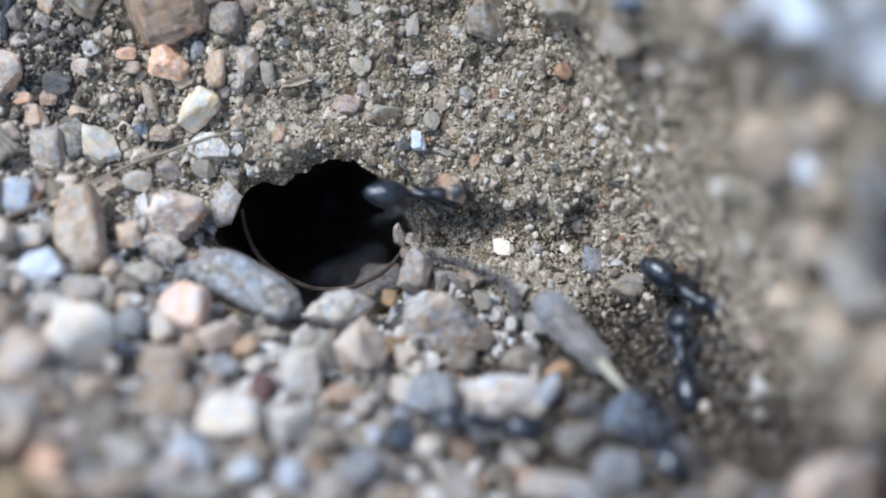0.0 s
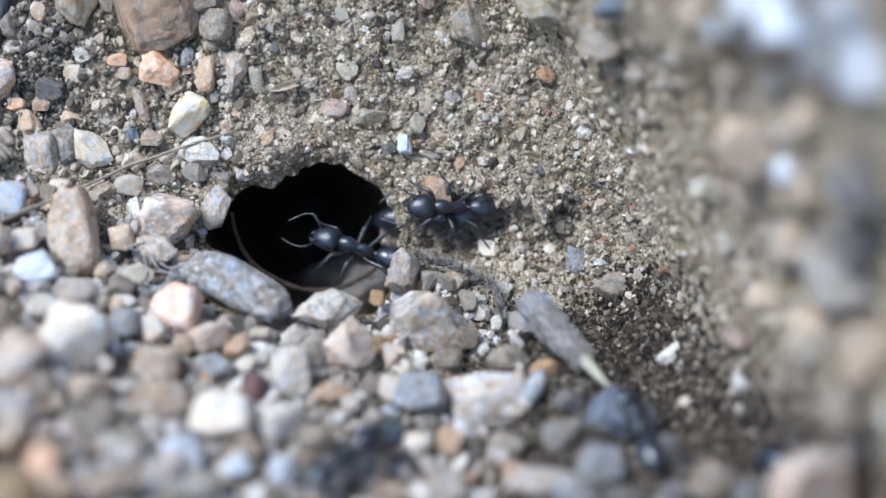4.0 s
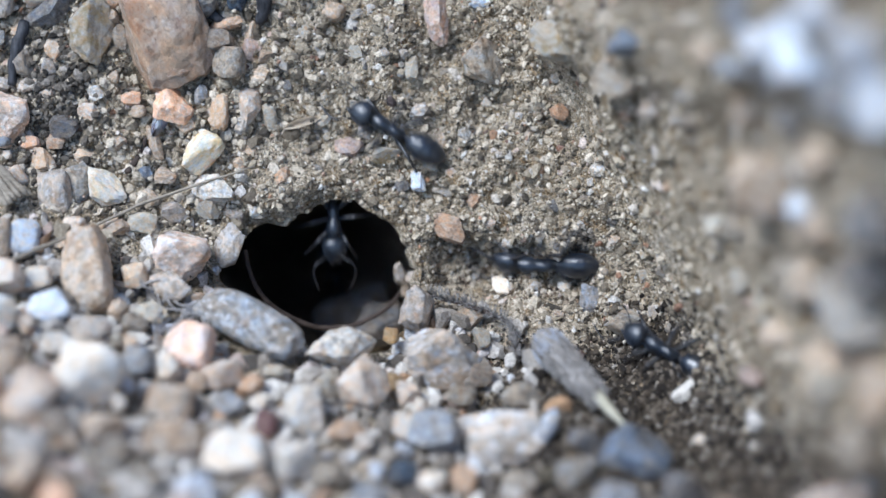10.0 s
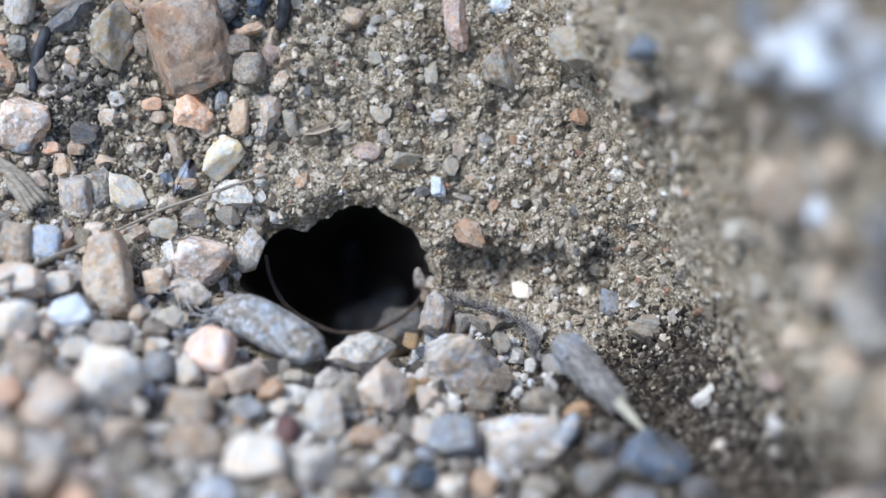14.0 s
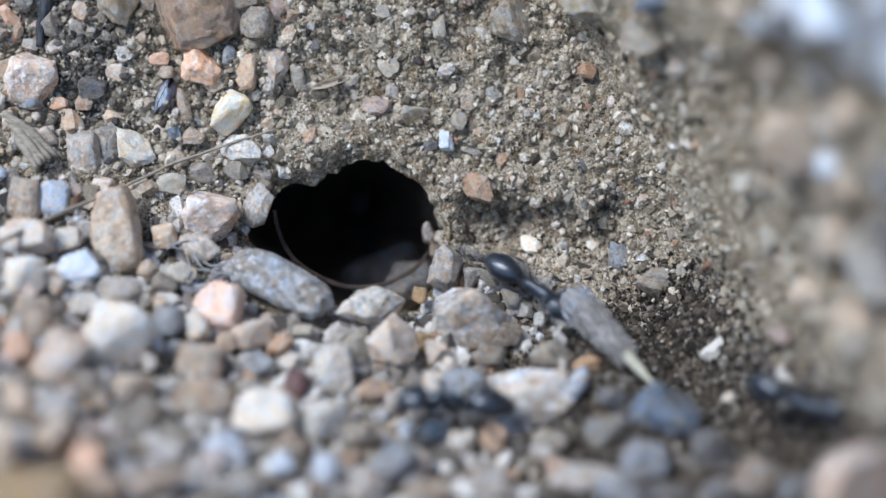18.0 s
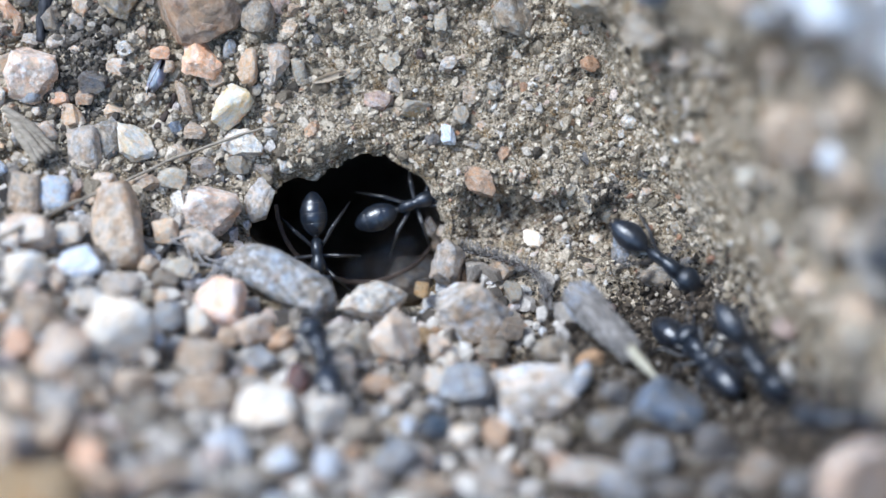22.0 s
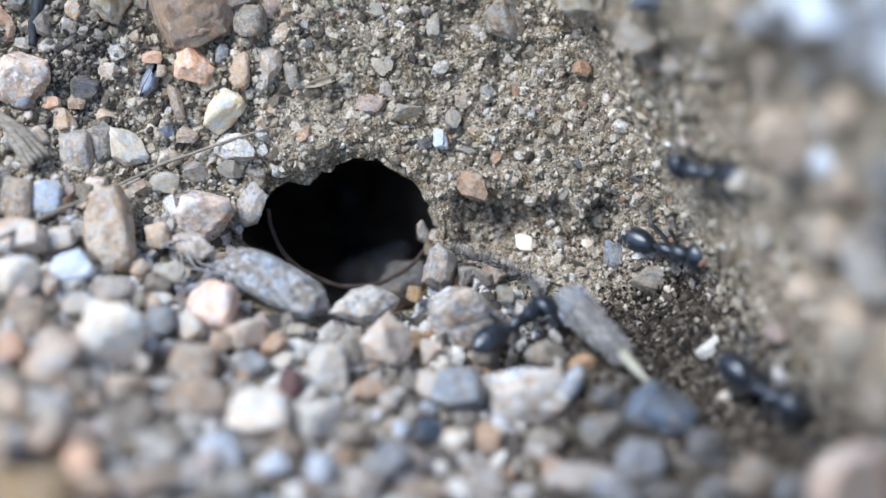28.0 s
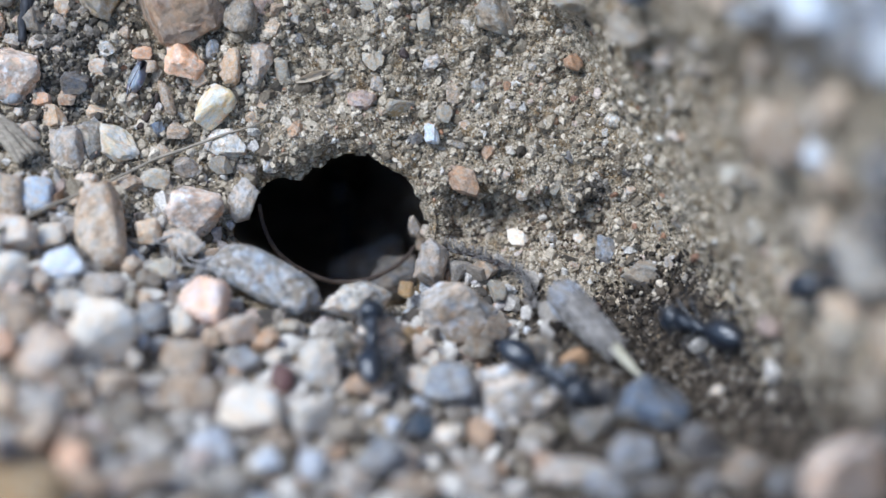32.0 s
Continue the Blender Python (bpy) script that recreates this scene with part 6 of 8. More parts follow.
        (9.60, 8.47, 1.46, 3.75, -16, 58, -162),
        (9.70, 7.97, 0.93, 1.77, -15, 60, -155),
        (9.80, 6.70, 0.84, 0.10, -0, 13, -165),
        (9.90, 5.17, 1.05, -0.58, -34, 46, 179),
        (10.00, 3.55, 1.45, -0.75, -53, 7, 176),
        (10.10, 1.91, 1.28, -1.03, 6, 2, 178),
        (10.20, 0.90, 1.51, -1.08, -4, 2, 180),
        (10.30, -1.10, 2.09, -0.50, -10, -24, -174),
        (10.35, -1.49, 2.01, -0.30, -24, 15, -179),
        (10.40, -1.89, 1.94, -0.12, -35, 53, 173),
        (10.50, -2.18, 2.26, -0.17, -37, 52, 170),
        (10.60, -2.67, 2.31, -1.74, 4, 1, -175),
        (10.70, -3.61, 2.18, -1.76, 2, 0, -173),
        (10.90, -18.45, 5.09, -32.08, 5, 1, -173),
    ]),
    ([
        (8.70, 11.93, -12.04, 18.74, 8, 51, 125),
        (9.00, 11.72, -6.93, 8.75, -1, 54, 141),
        (9.20, 11.11, -6.67, 7.88, 18, 54, 137),
        (9.30, 11.23, -6.55, 7.85, 3, 54, 140),
        (9.40, 11.52, -5.66, 8.95, -49, 29, 153),
        (9.50, 11.30, -5.25, 8.71, -46, 34, 158),
        (9.60, 10.55, -4.46, 7.65, -39, 41, 159),
        (9.70, 10.23, -3.80, 6.90, -41, 40, 158),
        (9.80, 9.39, -2.98, 3.57, -23, 48, 154),
        (9.90, 8.79, -3.03, 2.58, -7, 50, 154),
        (10.00, 8.30, -2.42, 1.51, -3, 17, 150),
        (10.10, 7.25, -1.06, 0.34, 7, 9, 150),
        (10.20, 5.55, 0.34, -0.31, -7, 35, 150),
        (10.30, 5.44, 0.48, -0.42, -6, 37, 160),
        (10.40, 4.03, 1.15, -0.96, -14, 0, 165),
        (10.50, 2.74, 1.13, -0.99, 8, 3, 170),
        (10.60, 2.17, 0.84, -0.95, 14, 2, 178),
        (10.70, 1.78, 0.99, -0.99, 13, 2, 178),
        (10.80, 0.13, 1.05, -1.01, 14, -3, -180),
        (10.90, -0.07, 1.20, -1.03, 13, -5, -175),
        (11.00, -1.78, 0.91, -1.61, 9, 20, -174),
        (11.10, -3.41, 0.63, -1.46, 20, -5, -175),
        (11.20, -4.60, 0.70, -1.32, 24, -16, 177),
        (11.50, -20.43, 5.64, -33.80, 49, -40, 177),
    ]),
    ([
        (8.40, -4.14, 17.15, -0.11, -3, 7, -90),
        (8.80, -4.04, 12.08, -0.16, -4, -1, -86),
        (9.00, -3.72, 11.53, -0.14, -2, -5, -92),
        (9.20, -3.85, 10.72, -0.07, 0, -5, -92),
        (9.30, -3.87, 10.22, -0.03, 2, -4, -92),
        (9.40, -3.62, 9.18, 0.02, 2, 2, -92),
        (9.50, -3.83, 7.45, -0.23, -1, 10, -100),
        (9.60, -4.48, 6.08, -0.35, -1, -1, -108),
        (9.70, -4.77, 5.31, -0.30, -1, -6, -105),
        (9.80, -4.79, 4.82, -0.25, -4, -7, -95),
        (9.90, -4.89, 4.14, -0.15, -7, -7, -90),
        (10.00, -4.92, 3.16, -1.71, -4, 2, -88),
        (10.10, -4.67, 2.49, -1.76, -4, 1, -85),
        (10.20, -4.60, 1.99, -1.76, 0, -1, -82),
        (10.40, -22.41, 6.19, -35.52, 0, -2, -82),
    ]),
    ([
        (11.00, 16.49, -3.63, 27.04, 4, 53, -178),
        (11.30, 12.93, -3.31, 15.88, 2, 53, -179),
        (11.40, 12.35, -3.37, 13.91, -0, 52, -171),
        (11.50, 11.98, -3.32, 12.47, -19, 50, 175),
        (11.60, 11.64, -2.51, 10.87, -53, 26, 147),
        (11.70, 10.71, -1.10, 7.53, -47, 28, 127),
        (11.80, 9.92, 0.15, 6.63, -57, 18, 138),
        (11.90, 9.15, 0.30, 4.65, -44, 41, 155),
        (12.00, 8.39, 0.27, 2.16, -34, 50, 174),
        (12.10, 6.74, 0.26, 0.11, 3, 6, 172),
        (12.20, 5.21, 0.31, -0.64, 11, 37, 170),
        (12.30, 4.68, 0.97, -0.93, -4, 3, 155),
        (12.40, 3.01, 2.19, -0.20, 4, 2, 150),
        (12.50, 0.74, 3.04, -0.27, 3, 1, 150),
        (12.60, -1.80, 3.77, -0.30, 3, 1, 160),
        (12.70, -2.18, 3.51, -0.28, 4, -1, -180),
        (12.80, -2.38, 2.98, -0.23, 5, -3, -160),
        (12.90, -2.49, 2.65, -1.76, -8, 24, -167),
        (13.00, -2.84, 2.51, -1.75, 4, 1, -155),
        (13.10, -3.04, 2.36, -1.75, 4, 1, -160),
        (13.40, -12.51, 3.44, -25.24, 7, 3, -160),
    ]),
    ([
        (12.00, -14.49, 3.99, -26.96, -58, -26, -57),
        (12.30, -4.26, -0.08, -0.80, -29, -10, -57),
        (12.50, -3.71, -0.70, 0.40, -26, -12, -68),
        (12.60, -3.73, -0.88, 0.40, -24, -10, -68),
        (12.70, -3.94, -1.06, 0.40, -14, -1, -59),
        (12.80, -3.41, -1.32, 0.40, -20, 0, -49),
        (12.90, -3.17, -1.65, 0.40, -27, -11, -35),
        (13.00, -2.61, -2.05, 2.13, -38, -26, -41),
        (13.10, -2.14, -2.66, 3.56, -36, -33, -49),
        (13.20, -1.95, -3.35, 4.29, -34, -38, -54),
        (13.30, -1.36, -4.20, 5.15, -35, -39, -54),
        (13.40, -0.60, -5.26, 6.32, -32, -44, -60),
        (13.60, -0.13, -6.99, 8.73, -22, -50, -75),
        (13.90, 0.12, -11.88, 17.73, -13, -52, -88),
    ]),
    ([
        (16.10, -16.47, 4.54, -29.88, -10, -1, 30),
        (16.40, -3.66, 2.00, -1.75, -5, 0, 30),
        (16.50, -2.94, 1.98, -1.72, -5, 2, 40),
        (16.60, -2.76, 2.44, -1.74, -4, -2, -0),
        (16.70, -1.93, 1.99, -0.12, 57, -26, -39),
        (16.75, -1.67, 1.79, -0.16, 15, -3, -34),
        (16.80, -1.42, 1.58, -0.20, -25, 20, -29),
        (16.90, -0.61, 1.04, -0.87, -28, 18, -35),
        (17.00, -0.27, 0.51, -0.81, -22, -9, -38),
        (17.10, 0.36, 0.67, -0.91, -18, 2, 0),
        (17.20, 0.72, 1.02, -1.01, -14, 2, 5),
        (17.30, 1.72, 1.18, -1.02, -10, -2, -5),
        (17.40, 4.53, 0.61, -0.92, -9, -2, -15),
        (17.50, 6.81, -0.58, 0.23, -9, -6, -25),
        (17.60, 6.97, -0.95, 0.30, -6, -9, -40),
        (17.70, 7.48, -1.40, 0.51, -2, -12, -45),
        (17.80, 7.93, -2.28, 1.28, 3, -13, -45),
        (17.90, 9.53, -3.71, 4.99, 32, -44, -31),
        (18.00, 11.26, -4.99, 8.94, 42, -39, -17),
        (18.10, 12.09, -5.16, 11.93, 29, -50, 8),
        (18.40, 16.13, -4.91, 26.21, 1, -53, 9),
    ]),
    ([
        (17.50, -18.45, 5.09, -31.60, -36, 8, -10),
        (17.80, -2.16, -0.10, 0.40, -18, 3, -10),
        (17.90, -0.02, -0.45, 0.06, -41, -16, -25),
        (18.00, 1.73, -1.78, 1.58, -37, -22, -36),
        (18.10, 2.60, -1.95, 1.74, -35, -23, -41),
        (18.20, 2.57, -2.35, 2.67, -33, -30, -51),
        (18.30, 3.28, -3.39, 4.48, -38, -35, -62),
        (18.40, 3.45, -4.30, 6.00, -22, -50, -83),
        (18.50, 3.23, -5.14, 7.03, -0, -52, -103),
        (18.55, 3.31, -5.11, 7.02, 50, -19, -178),
        (18.60, 3.39, -5.07, 7.02, 45, 31, 138),
        (18.70, 3.24, -4.73, 6.49, 25, 47, 107),
        (18.80, 2.81, -3.74, 4.94, -11, 48, 58),
        (18.90, 3.20, -2.98, 3.76, -24, 41, 31),
        (19.00, 3.19, -2.92, 3.66, -25, 40, 29),
        (19.10, 3.72, -2.74, 3.25, -13, 45, 30),
        (19.20, 3.53, -2.77, 3.37, -8, 46, 43),
        (19.30, 2.56, -2.89, 3.51, 2, 46, 78),
        (19.40, 2.31, -2.69, 3.15, 21, 41, 108),
        (19.50, 1.88, -2.57, 2.91, 30, 36, 124),
        (19.60, 1.71, -2.26, 2.50, 29, 35, 124),
        (19.70, 1.04, -1.44, 1.07, 25, 36, 119),
        (19.80, 1.14, -0.77, 0.24, 10, 40, 99),
        (19.90, 1.59, -0.53, 0.03, 7, 39, 96),
        (20.00, 1.41, -0.29, -0.19, 8, 40, 99),
        (20.10, 0.70, 0.08, -0.53, 25, 37, 125),
        (20.20, -0.20, 0.36, -0.76, 28, 19, 140),
        (20.30, -0.98, 0.62, -0.33, 31, -34, 155),
        (20.35, -1.33, 0.63, -0.06, 18, 10, 156),
        (20.40, -1.68, 0.63, 0.18, -2, 54, 158),
        (20.50, -2.23, 0.85, -1.57, 14, 3, 165),
        (20.60, -2.86, 1.20, -1.64, 5, 1, 170),
        (20.80, -20.43, 5.64, -33.32, 10, 2, 170),
    ]),
    ([
        (15.60, 1.34, -11.77, 17.47, 39, 39, 128),
        (16.50, -0.90, -6.12, 7.64, 49, 23, 149),
        (16.80, -1.31, -6.25, 7.96, 45, 32, 140),
        (17.00, -2.08, -5.20, 6.67, 33, 44, 121),
        (17.20, -3.12, -3.82, 5.13, 29, 43, 117),
        (17.30, -3.13, -3.67, 4.95, 29, 43, 117),
        (17.40, -3.83, -2.49, 2.82, 28, 40, 117),
        (17.50, -4.37, -2.07, 2.51, 30, 37, 122),
        (17.60, -4.81, -1.61, -0.49, 30, 12, 143),
        (17.70, -5.84, -1.00, -0.74, 4, 12, 140),
        (17.80, -6.03, -0.37, -0.77, -21, 10, 106),
        (18.00, -22.41, 6.19, -36.24, -21, 10, 106),
    ]),
    ([
        (15.20, 2.76, -11.60, 18.13, 38, 40, 126),
        (16.50, 0.81, -6.45, 7.65, 52, 12, 159),
        (17.00, 0.14, -7.00, 8.65, 53, -1, 169),
        (17.30, -0.18, -5.80, 6.96, 49, 24, 149),
        (17.50, -0.84, -5.95, 7.37, 53, 6, 164),
        (18.00, -1.19, -5.80, 7.26, 52, -11, 177),
        (18.20, -1.03, -5.86, 7.30, 52, -11, 177),
        (18.40, -1.11, -5.84, 7.30, 49, 23, 149),
        (18.60, -1.46, -5.41, 6.77, 45, 32, 140),
        (18.80, -1.72, -4.92, 6.17, 44, 31, 140),
        (18.90, -2.23, -4.85, 6.21, 44, 31, 140),
        (19.00, -3.17, -4.08, 5.46, 44, 30, 141),
        (19.10, -3.88, -3.39, 4.80, 32, 41, 122),
        (19.30, -4.06, -3.39, 4.84, 22, 46, 108),
        (19.40, -4.01, -2.96, 4.31, 15, 47, 98),
        (19.50, -3.69, -2.68, 3.93, 11, 47, 93),
        (19.60, -3.85, -1.80, 2.24, 33, 51, 119),
        (19.70, -4.03, -1.37, 0.40, 5, 2, 110),
        (19.80, -4.95, -1.05, -0.46, 14, -7, 150),
        (20.00, -5.54, -0.93, -0.73, 0, 8, 175),
        (20.30, -4.97, -1.16, -0.43, 11, -12, 179),
        (20.50, -4.46, -1.23, -0.47, 10, -3, 180),
        (20.70, -12.51, 3.44, -24.76, 19, -7, 180),
    ]),
    ([
        (18.10, -14.49, 3.99, -27.68, -31, 38, 10),
        (18.40, -3.60, -0.32, 0.40, -16, 15, 10),
        (18.50, -2.90, -0.22, 0.40, -17, 14, 15),
        (18.60, -2.10, 0.11, 0.40, -14, 5, 10),
        (18.70, -0.92, 0.25, -0.22, -27, 41, 0),
        (18.80, -0.06, 0.24, -0.66, -39, -3, -10),
        (18.90, 1.10, -0.24, -0.22, -41, -1, -5),
        (19.00, 1.10, -0.09, -0.36, -41, -2, -5),
        (19.10, 0.83, 0.22, -0.68, -38, 6, 5),
        (19.20, 2.08, 0.25, -0.73, -34, 3, 5),
        (19.30, 3.25, 0.29, -0.80, -30, 6, 5),
        (19.40, 5.10, -0.05, -0.47, -20, -30, -20),
        (19.50, 6.05, -0.47, 0.19, -5, -12, -40),
        (19.60, 6.76, -1.04, 0.31, -4, -8, -45),
        (19.70, 7.30, -2.13, 1.01, 7, -10, -48),
        (19.80, 7.87, -3.08, 2.31, 16, -11, -48),
        (19.90, 8.06, -3.51, 2.92, 18, -12, -49),
        (20.00, 8.54, -4.15, 3.93, 18, -45, -50),
        (20.20, 8.95, -4.68, 4.68, 11, -48, -51),
        (20.40, 9.37, -4.97, 5.27, 27, -43, -74),
        (20.60, 9.43, -5.06, 5.39, 39, -34, -95),
        (21.00, 9.14, -5.56, 5.77, 8, -55, -85),
        (21.40, 8.63, -4.40, 4.20, 22, -44, -62),
        (22.00, 7.72, -4.38, 3.41, -21, -42, -42),
        (22.20, 7.50, -4.84, 4.03, -36, -41, -44),
        (22.50, 9.06, -4.95, 4.98, -1, -50, -46),
        (23.00, 9.27, -7.48, 10.34, -24, -50, -60),
        (23.30, 9.24, -12.67, 19.76, 5, -54, -90),
    ]),
    ([
        (18.50, -16.47, 4.54, -29.40, 5, 18, -170),
        (18.80, -5.69, -0.32, -0.64, 5, 18, -170),
        (19.00, -5.39, -0.18, -0.54, -7, -26, -160),
        (19.30, -5.64, -0.16, -0.75, -7, 28, -165),
        (19.60, -5.42, -0.28, -0.58, -7, -17, -175),
        (20.00, -3.30, -0.55, 0.40, 17, -11, 180),
        (20.10, -3.22, -0.62, 0.40, 20, -2, 149),
        (20.20, -3.14, -0.70, 0.40, 18, 8, 121),
        (20.40, -3.31, -0.51, 0.40, 2, 18, 61),
        (20.60, -3.32, -0.41, 0.40, -12, 17, 20),
        (20.70, -2.26, -0.25, 0.40, -18, 8, 5),
        (20.80, -0.13, -0.18, -0.20, -44, 7, -0),
        (20.90, 1.13, 0.16, -0.62, -40, 5, 5),
        (21.00, 1.49, 0.05, -0.51, -41, 1, 0),
        (21.10, 1.76, 0.19, -0.66, -38, -2, -3),
        (21.20, 2.21, 0.14, -0.62, -39, -2, -3),
        (21.30, 2.48, 0.28, -0.76, -33, -1, -3),
        (21.40, 3.02, 0.23, -0.73, -34, 1, -3),
        (21.50, 4.65, 0.44, -0.90, -17, -1, -3),
        (21.70, 5.08, 0.52, -0.79, -2, -30, -10),
        (21.80, 5.59, 0.25, -0.25, 1, -34, -25),
        (21.90, 6.21, -0.12, 0.13, -6, -10, -35),
        (22.00, 6.65, -0.66, 0.24, -8, -7, -38),
        (22.10, 8.00, -1.80, 0.88, 4, -15, -40),
        (22.20, 8.12, -2.32, 1.36, 5, -14, -45),
        (22.40, 8.64, -2.82, 2.10, 15, -23, -39),
        (22.60, 9.11, -3.43, 3.80, 24, -49, -38),
        (22.80, 10.42, -5.96, 7.09, -5, -52, -47),
        (23.00, 12.66, -7.42, 10.75, 13, -55, -29),
        (23.30, 16.56, -11.26, 24.05, 22, -52, -12),
    ]),
    ([
        (18.10, -18.45, 5.09, -31.12, 8, 5, 121),
        (18.40, -6.50, 1.80, -14.00, 0, 0, 140),
        (18.90, -6.97, 2.45, -1.20, 0, 0, 140),
        (19.20, -6.29, 2.60, -1.20, 0, 0, 150),
        (19.40, -7.21, 2.43, -1.20, 0, 0, 125),
        (19.50, -7.59, 2.24, -1.60, 4, 2, 121),
        (19.60, -7.47, 2.52, -0.79, -4, -10, 112),
        (19.70, -7.35, 2.79, 0.07, -8, -57, 96),
        (19.75, -7.72, 3.17, -0.01, -15, -25, 115),
        (19.80, -8.08, 3.54, -0.09, -1, 8, 125),
        (19.90, -8.36, 3.96, -0.14, -3, 2, 115),
        (20.00, -8.45, 4.37, -0.14, -2, -2, 114),
        (20.10, -8.81, 4.21, -0.15, -1, -3, 114),
        (20.20, -9.34, 4.40, -0.12, 0, -5, 115),
        (20.30, -9.95, 5.31, -0.01, -2, -5, 111),
        (20.40, -10.13, 6.04, 0.04, -2, 0, 115),
        (20.50, -10.04, 6.50, 0.03, -1, 1, 115),
        (20.60, -10.30, 6.67, 0.02, -2, 2, 120),
        (20.80, -10.30, 6.47, 0.02, -1, 2, 125),
        (20.90, -10.39, 6.46, 0.02, -1, 2, 128),
        (21.00, -10.83, 6.73, -0.00, -2, 2, 128),
        (21.10, -11.18, 7.94, -0.00, -2, -0, 118),
        (21.30, -11.35, 8.74, 0.01, -2, -1, 100),
        (21.50, -11.88, 10.81, -0.05, 1, 3, 100),
        (21.80, -12.77, 16.68, -0.26, 1, -11, 97),
    ]),
    ([
        (18.10, -20.43, 5.64, -34.04, 28, -56, 2),
        (18.40, -6.50, 1.80, -14.00, 0, 0, 20),
        (18.90, -3.30, 2.59, -1.20, 0, 0, 20),
        (19.20, -3.35, 2.43, -1.20, 0, 0, 30),
        (19.50, -3.26, 2.32, -1.20, 0, 0, 10),
        (19.70, -2.16, 1.84, -1.71, 14, -22, 2),
        (19.75, -1.84, 1.96, -0.91, 6, -7, 7),
        (19.80, -1.52, 2.08, -0.24, -3, 21, 11),
        (19.90, -1.09, 2.21, -0.46, 22, 7, 10),
        (20.00, -0.92, 2.36, -0.34, 25, -15, 12),
        (20.10, 0.25, 2.66, -0.25, -2, 1, 5),
        (20.20, 2.41, 2.48, -0.23, -6, -1, -10),
        (20.30, 4.19, 1.74, -0.15, 17, -2, -15),
        (20.40, 4.57, 1.19, -0.86, 46, 16, -24),
        (20.50, 4.75, 0.88, -0.93, 1, -7, -35),
        (20.60, 5.06, -0.47, -0.19, -13, -26, -41),
        (20.70, 5.58, -1.12, 0.22, -2, -10, -38),
        (20.80, 5.83, -1.51, 0.38, 6, 1, -38),
        (21.00, 6.26, -1.89, 0.56, 16, -1, -39),
        (21.20, 6.37, -1.34, 0.37, 2, -4, -40),
        (21.40, 6.79, -1.42, 0.44, -0, -8, -40),
        (21.60, 7.52, -2.24, 1.16, 5, -11, -40),
        (21.70, 8.52, -2.33, 1.52, 17, -22, -40),
        (21.80, 9.22, -2.08, 2.27, 37, -45, -17),
        (21.90, 9.18, -2.57, 2.52, 44, -33, -59),
        (22.00, 9.91, -3.89, 6.04, 52, -14, -55),
        (22.20, 10.60, -4.10, 8.12, 33, -46, -10),
        (23.00, 11.18, -3.94, 9.52, 29, -47, -9),
        (23.20, 11.57, -4.33, 10.93, 25, -49, -1),
        (23.60, 16.03, -4.40, 26.01, 1, -53, 7),
    ]),
    ([
        (20.10, -22.41, 6.19, -35.76, -4, 4, 30),
        (20.40, -1.55, 2.79, -0.22, -4, 4, 30),
        (20.50, -0.56, 3.42, -0.29, -3, 1, 15),
        (20.60, 1.51, 4.11, -0.30, -0, -2, 5),
        (20.70, 1.33, 4.01, -0.30, -1, -2, 5),
        (20.80, 1.78, 3.55, -0.29, -1, -1, -0),
        (20.90, 1.69, 3.36, -0.29, -2, -0, -0),
        (21.00, 2.77, 3.16, -0.28, -2, 0, 0),
        (21.10, 4.29, 4.36, -0.17, -1, -6, 10),
        (21.20, 5.98, 4.15, 0.73, 34, -47, -19),
        (21.30, 6.83, 2.76, 0.97, 50, -33, -36),
        (21.40, 8.17, 1.68, 3.27, 56, -24, -38),
        (21.50, 8.60, 1.29, 3.93, 55, -24, -39),
        (21.60, 9.84, 0.49, 6.76, 43, -41, -25),
        (21.70, 10.38, 0.55, 8.14, 41, -48, -11),
        (21.80, 11.55, 0.14, 10.73, 41, -46, -15),
        (21.90, 12.11, -0.17, 12.35, 27, -50, -8),
        (22.20, 16.60, -0.92, 24.20, 16, -51, -5),
    ]),
    ([
        (19.50, 16.50, -3.31, 26.58, -3, 54, 165),
        (19.70, 15.63, -3.04, 23.24, -11, 52, -178),
        (20.00, 11.72, -2.88, 11.24, -37, 45, 168),
        (20.10, 10.62, -1.23, 7.18, -34, 44, 153),
        (20.20, 9.62, -0.18, 5.47, -54, 31, 152),
        (20.30, 8.54, 0.09, 2.42, -37, 48, 170),
        (20.40, 7.92, 0.02, 0.74, -27, 50, 170),
        (20.50, 7.65, 0.64, 0.75, -49, 36, 151),
        (20.60, 6.81, 1.72, 0.34, -29, 39, 159),
        (20.70, 6.48, 1.81, 0.15, -11, 20, 175),
        (20.90, 5.79, 1.34, 0.02, -9, 4, 180),
        (21.00, 5.96, 0.97, -0.05, -8, 16, 178),
        (21.10, 5.14, 1.27, -0.24, -38, 39, 179),
        (21.20, 4.01, 1.41, -0.64, -52, 22, 178),
        (21.30, 2.03, 2.22, -0.23, 1, 2, 175),
        (21.40, -0.29, 2.55, -0.26, -7, -2, -180),
        (21.50, -2.68, 2.21, -1.73, 4, 1, -170),
        (21.60, -3.23, 2.12, -1.74, 5, 1, -170),
        (21.70, -3.97, 1.86, -1.75, 5, 1, -160),
        (21.90, -12.51, 3.44, -25.48, 10, 2, -160),
    ]),
    ([
        (21.50, -14.49, 3.99, -27.20, -16, 4, 20),
        (21.80, -3.41, 1.23, -1.64, -8, 2, 20),
        (22.00, -3.05, 1.50, -1.69, -7, 0, 20),
        (22.10, -2.07, 1.65, -1.70, 14, -23, 8),
        (22.20, -0.65, 2.06, -0.67, 47, -12, 15),
        (22.30, 0.43, 2.54, -0.25, -2, 1, 15),
        (22.40, 2.69, 3.34, -0.28, -0, 0, 15),
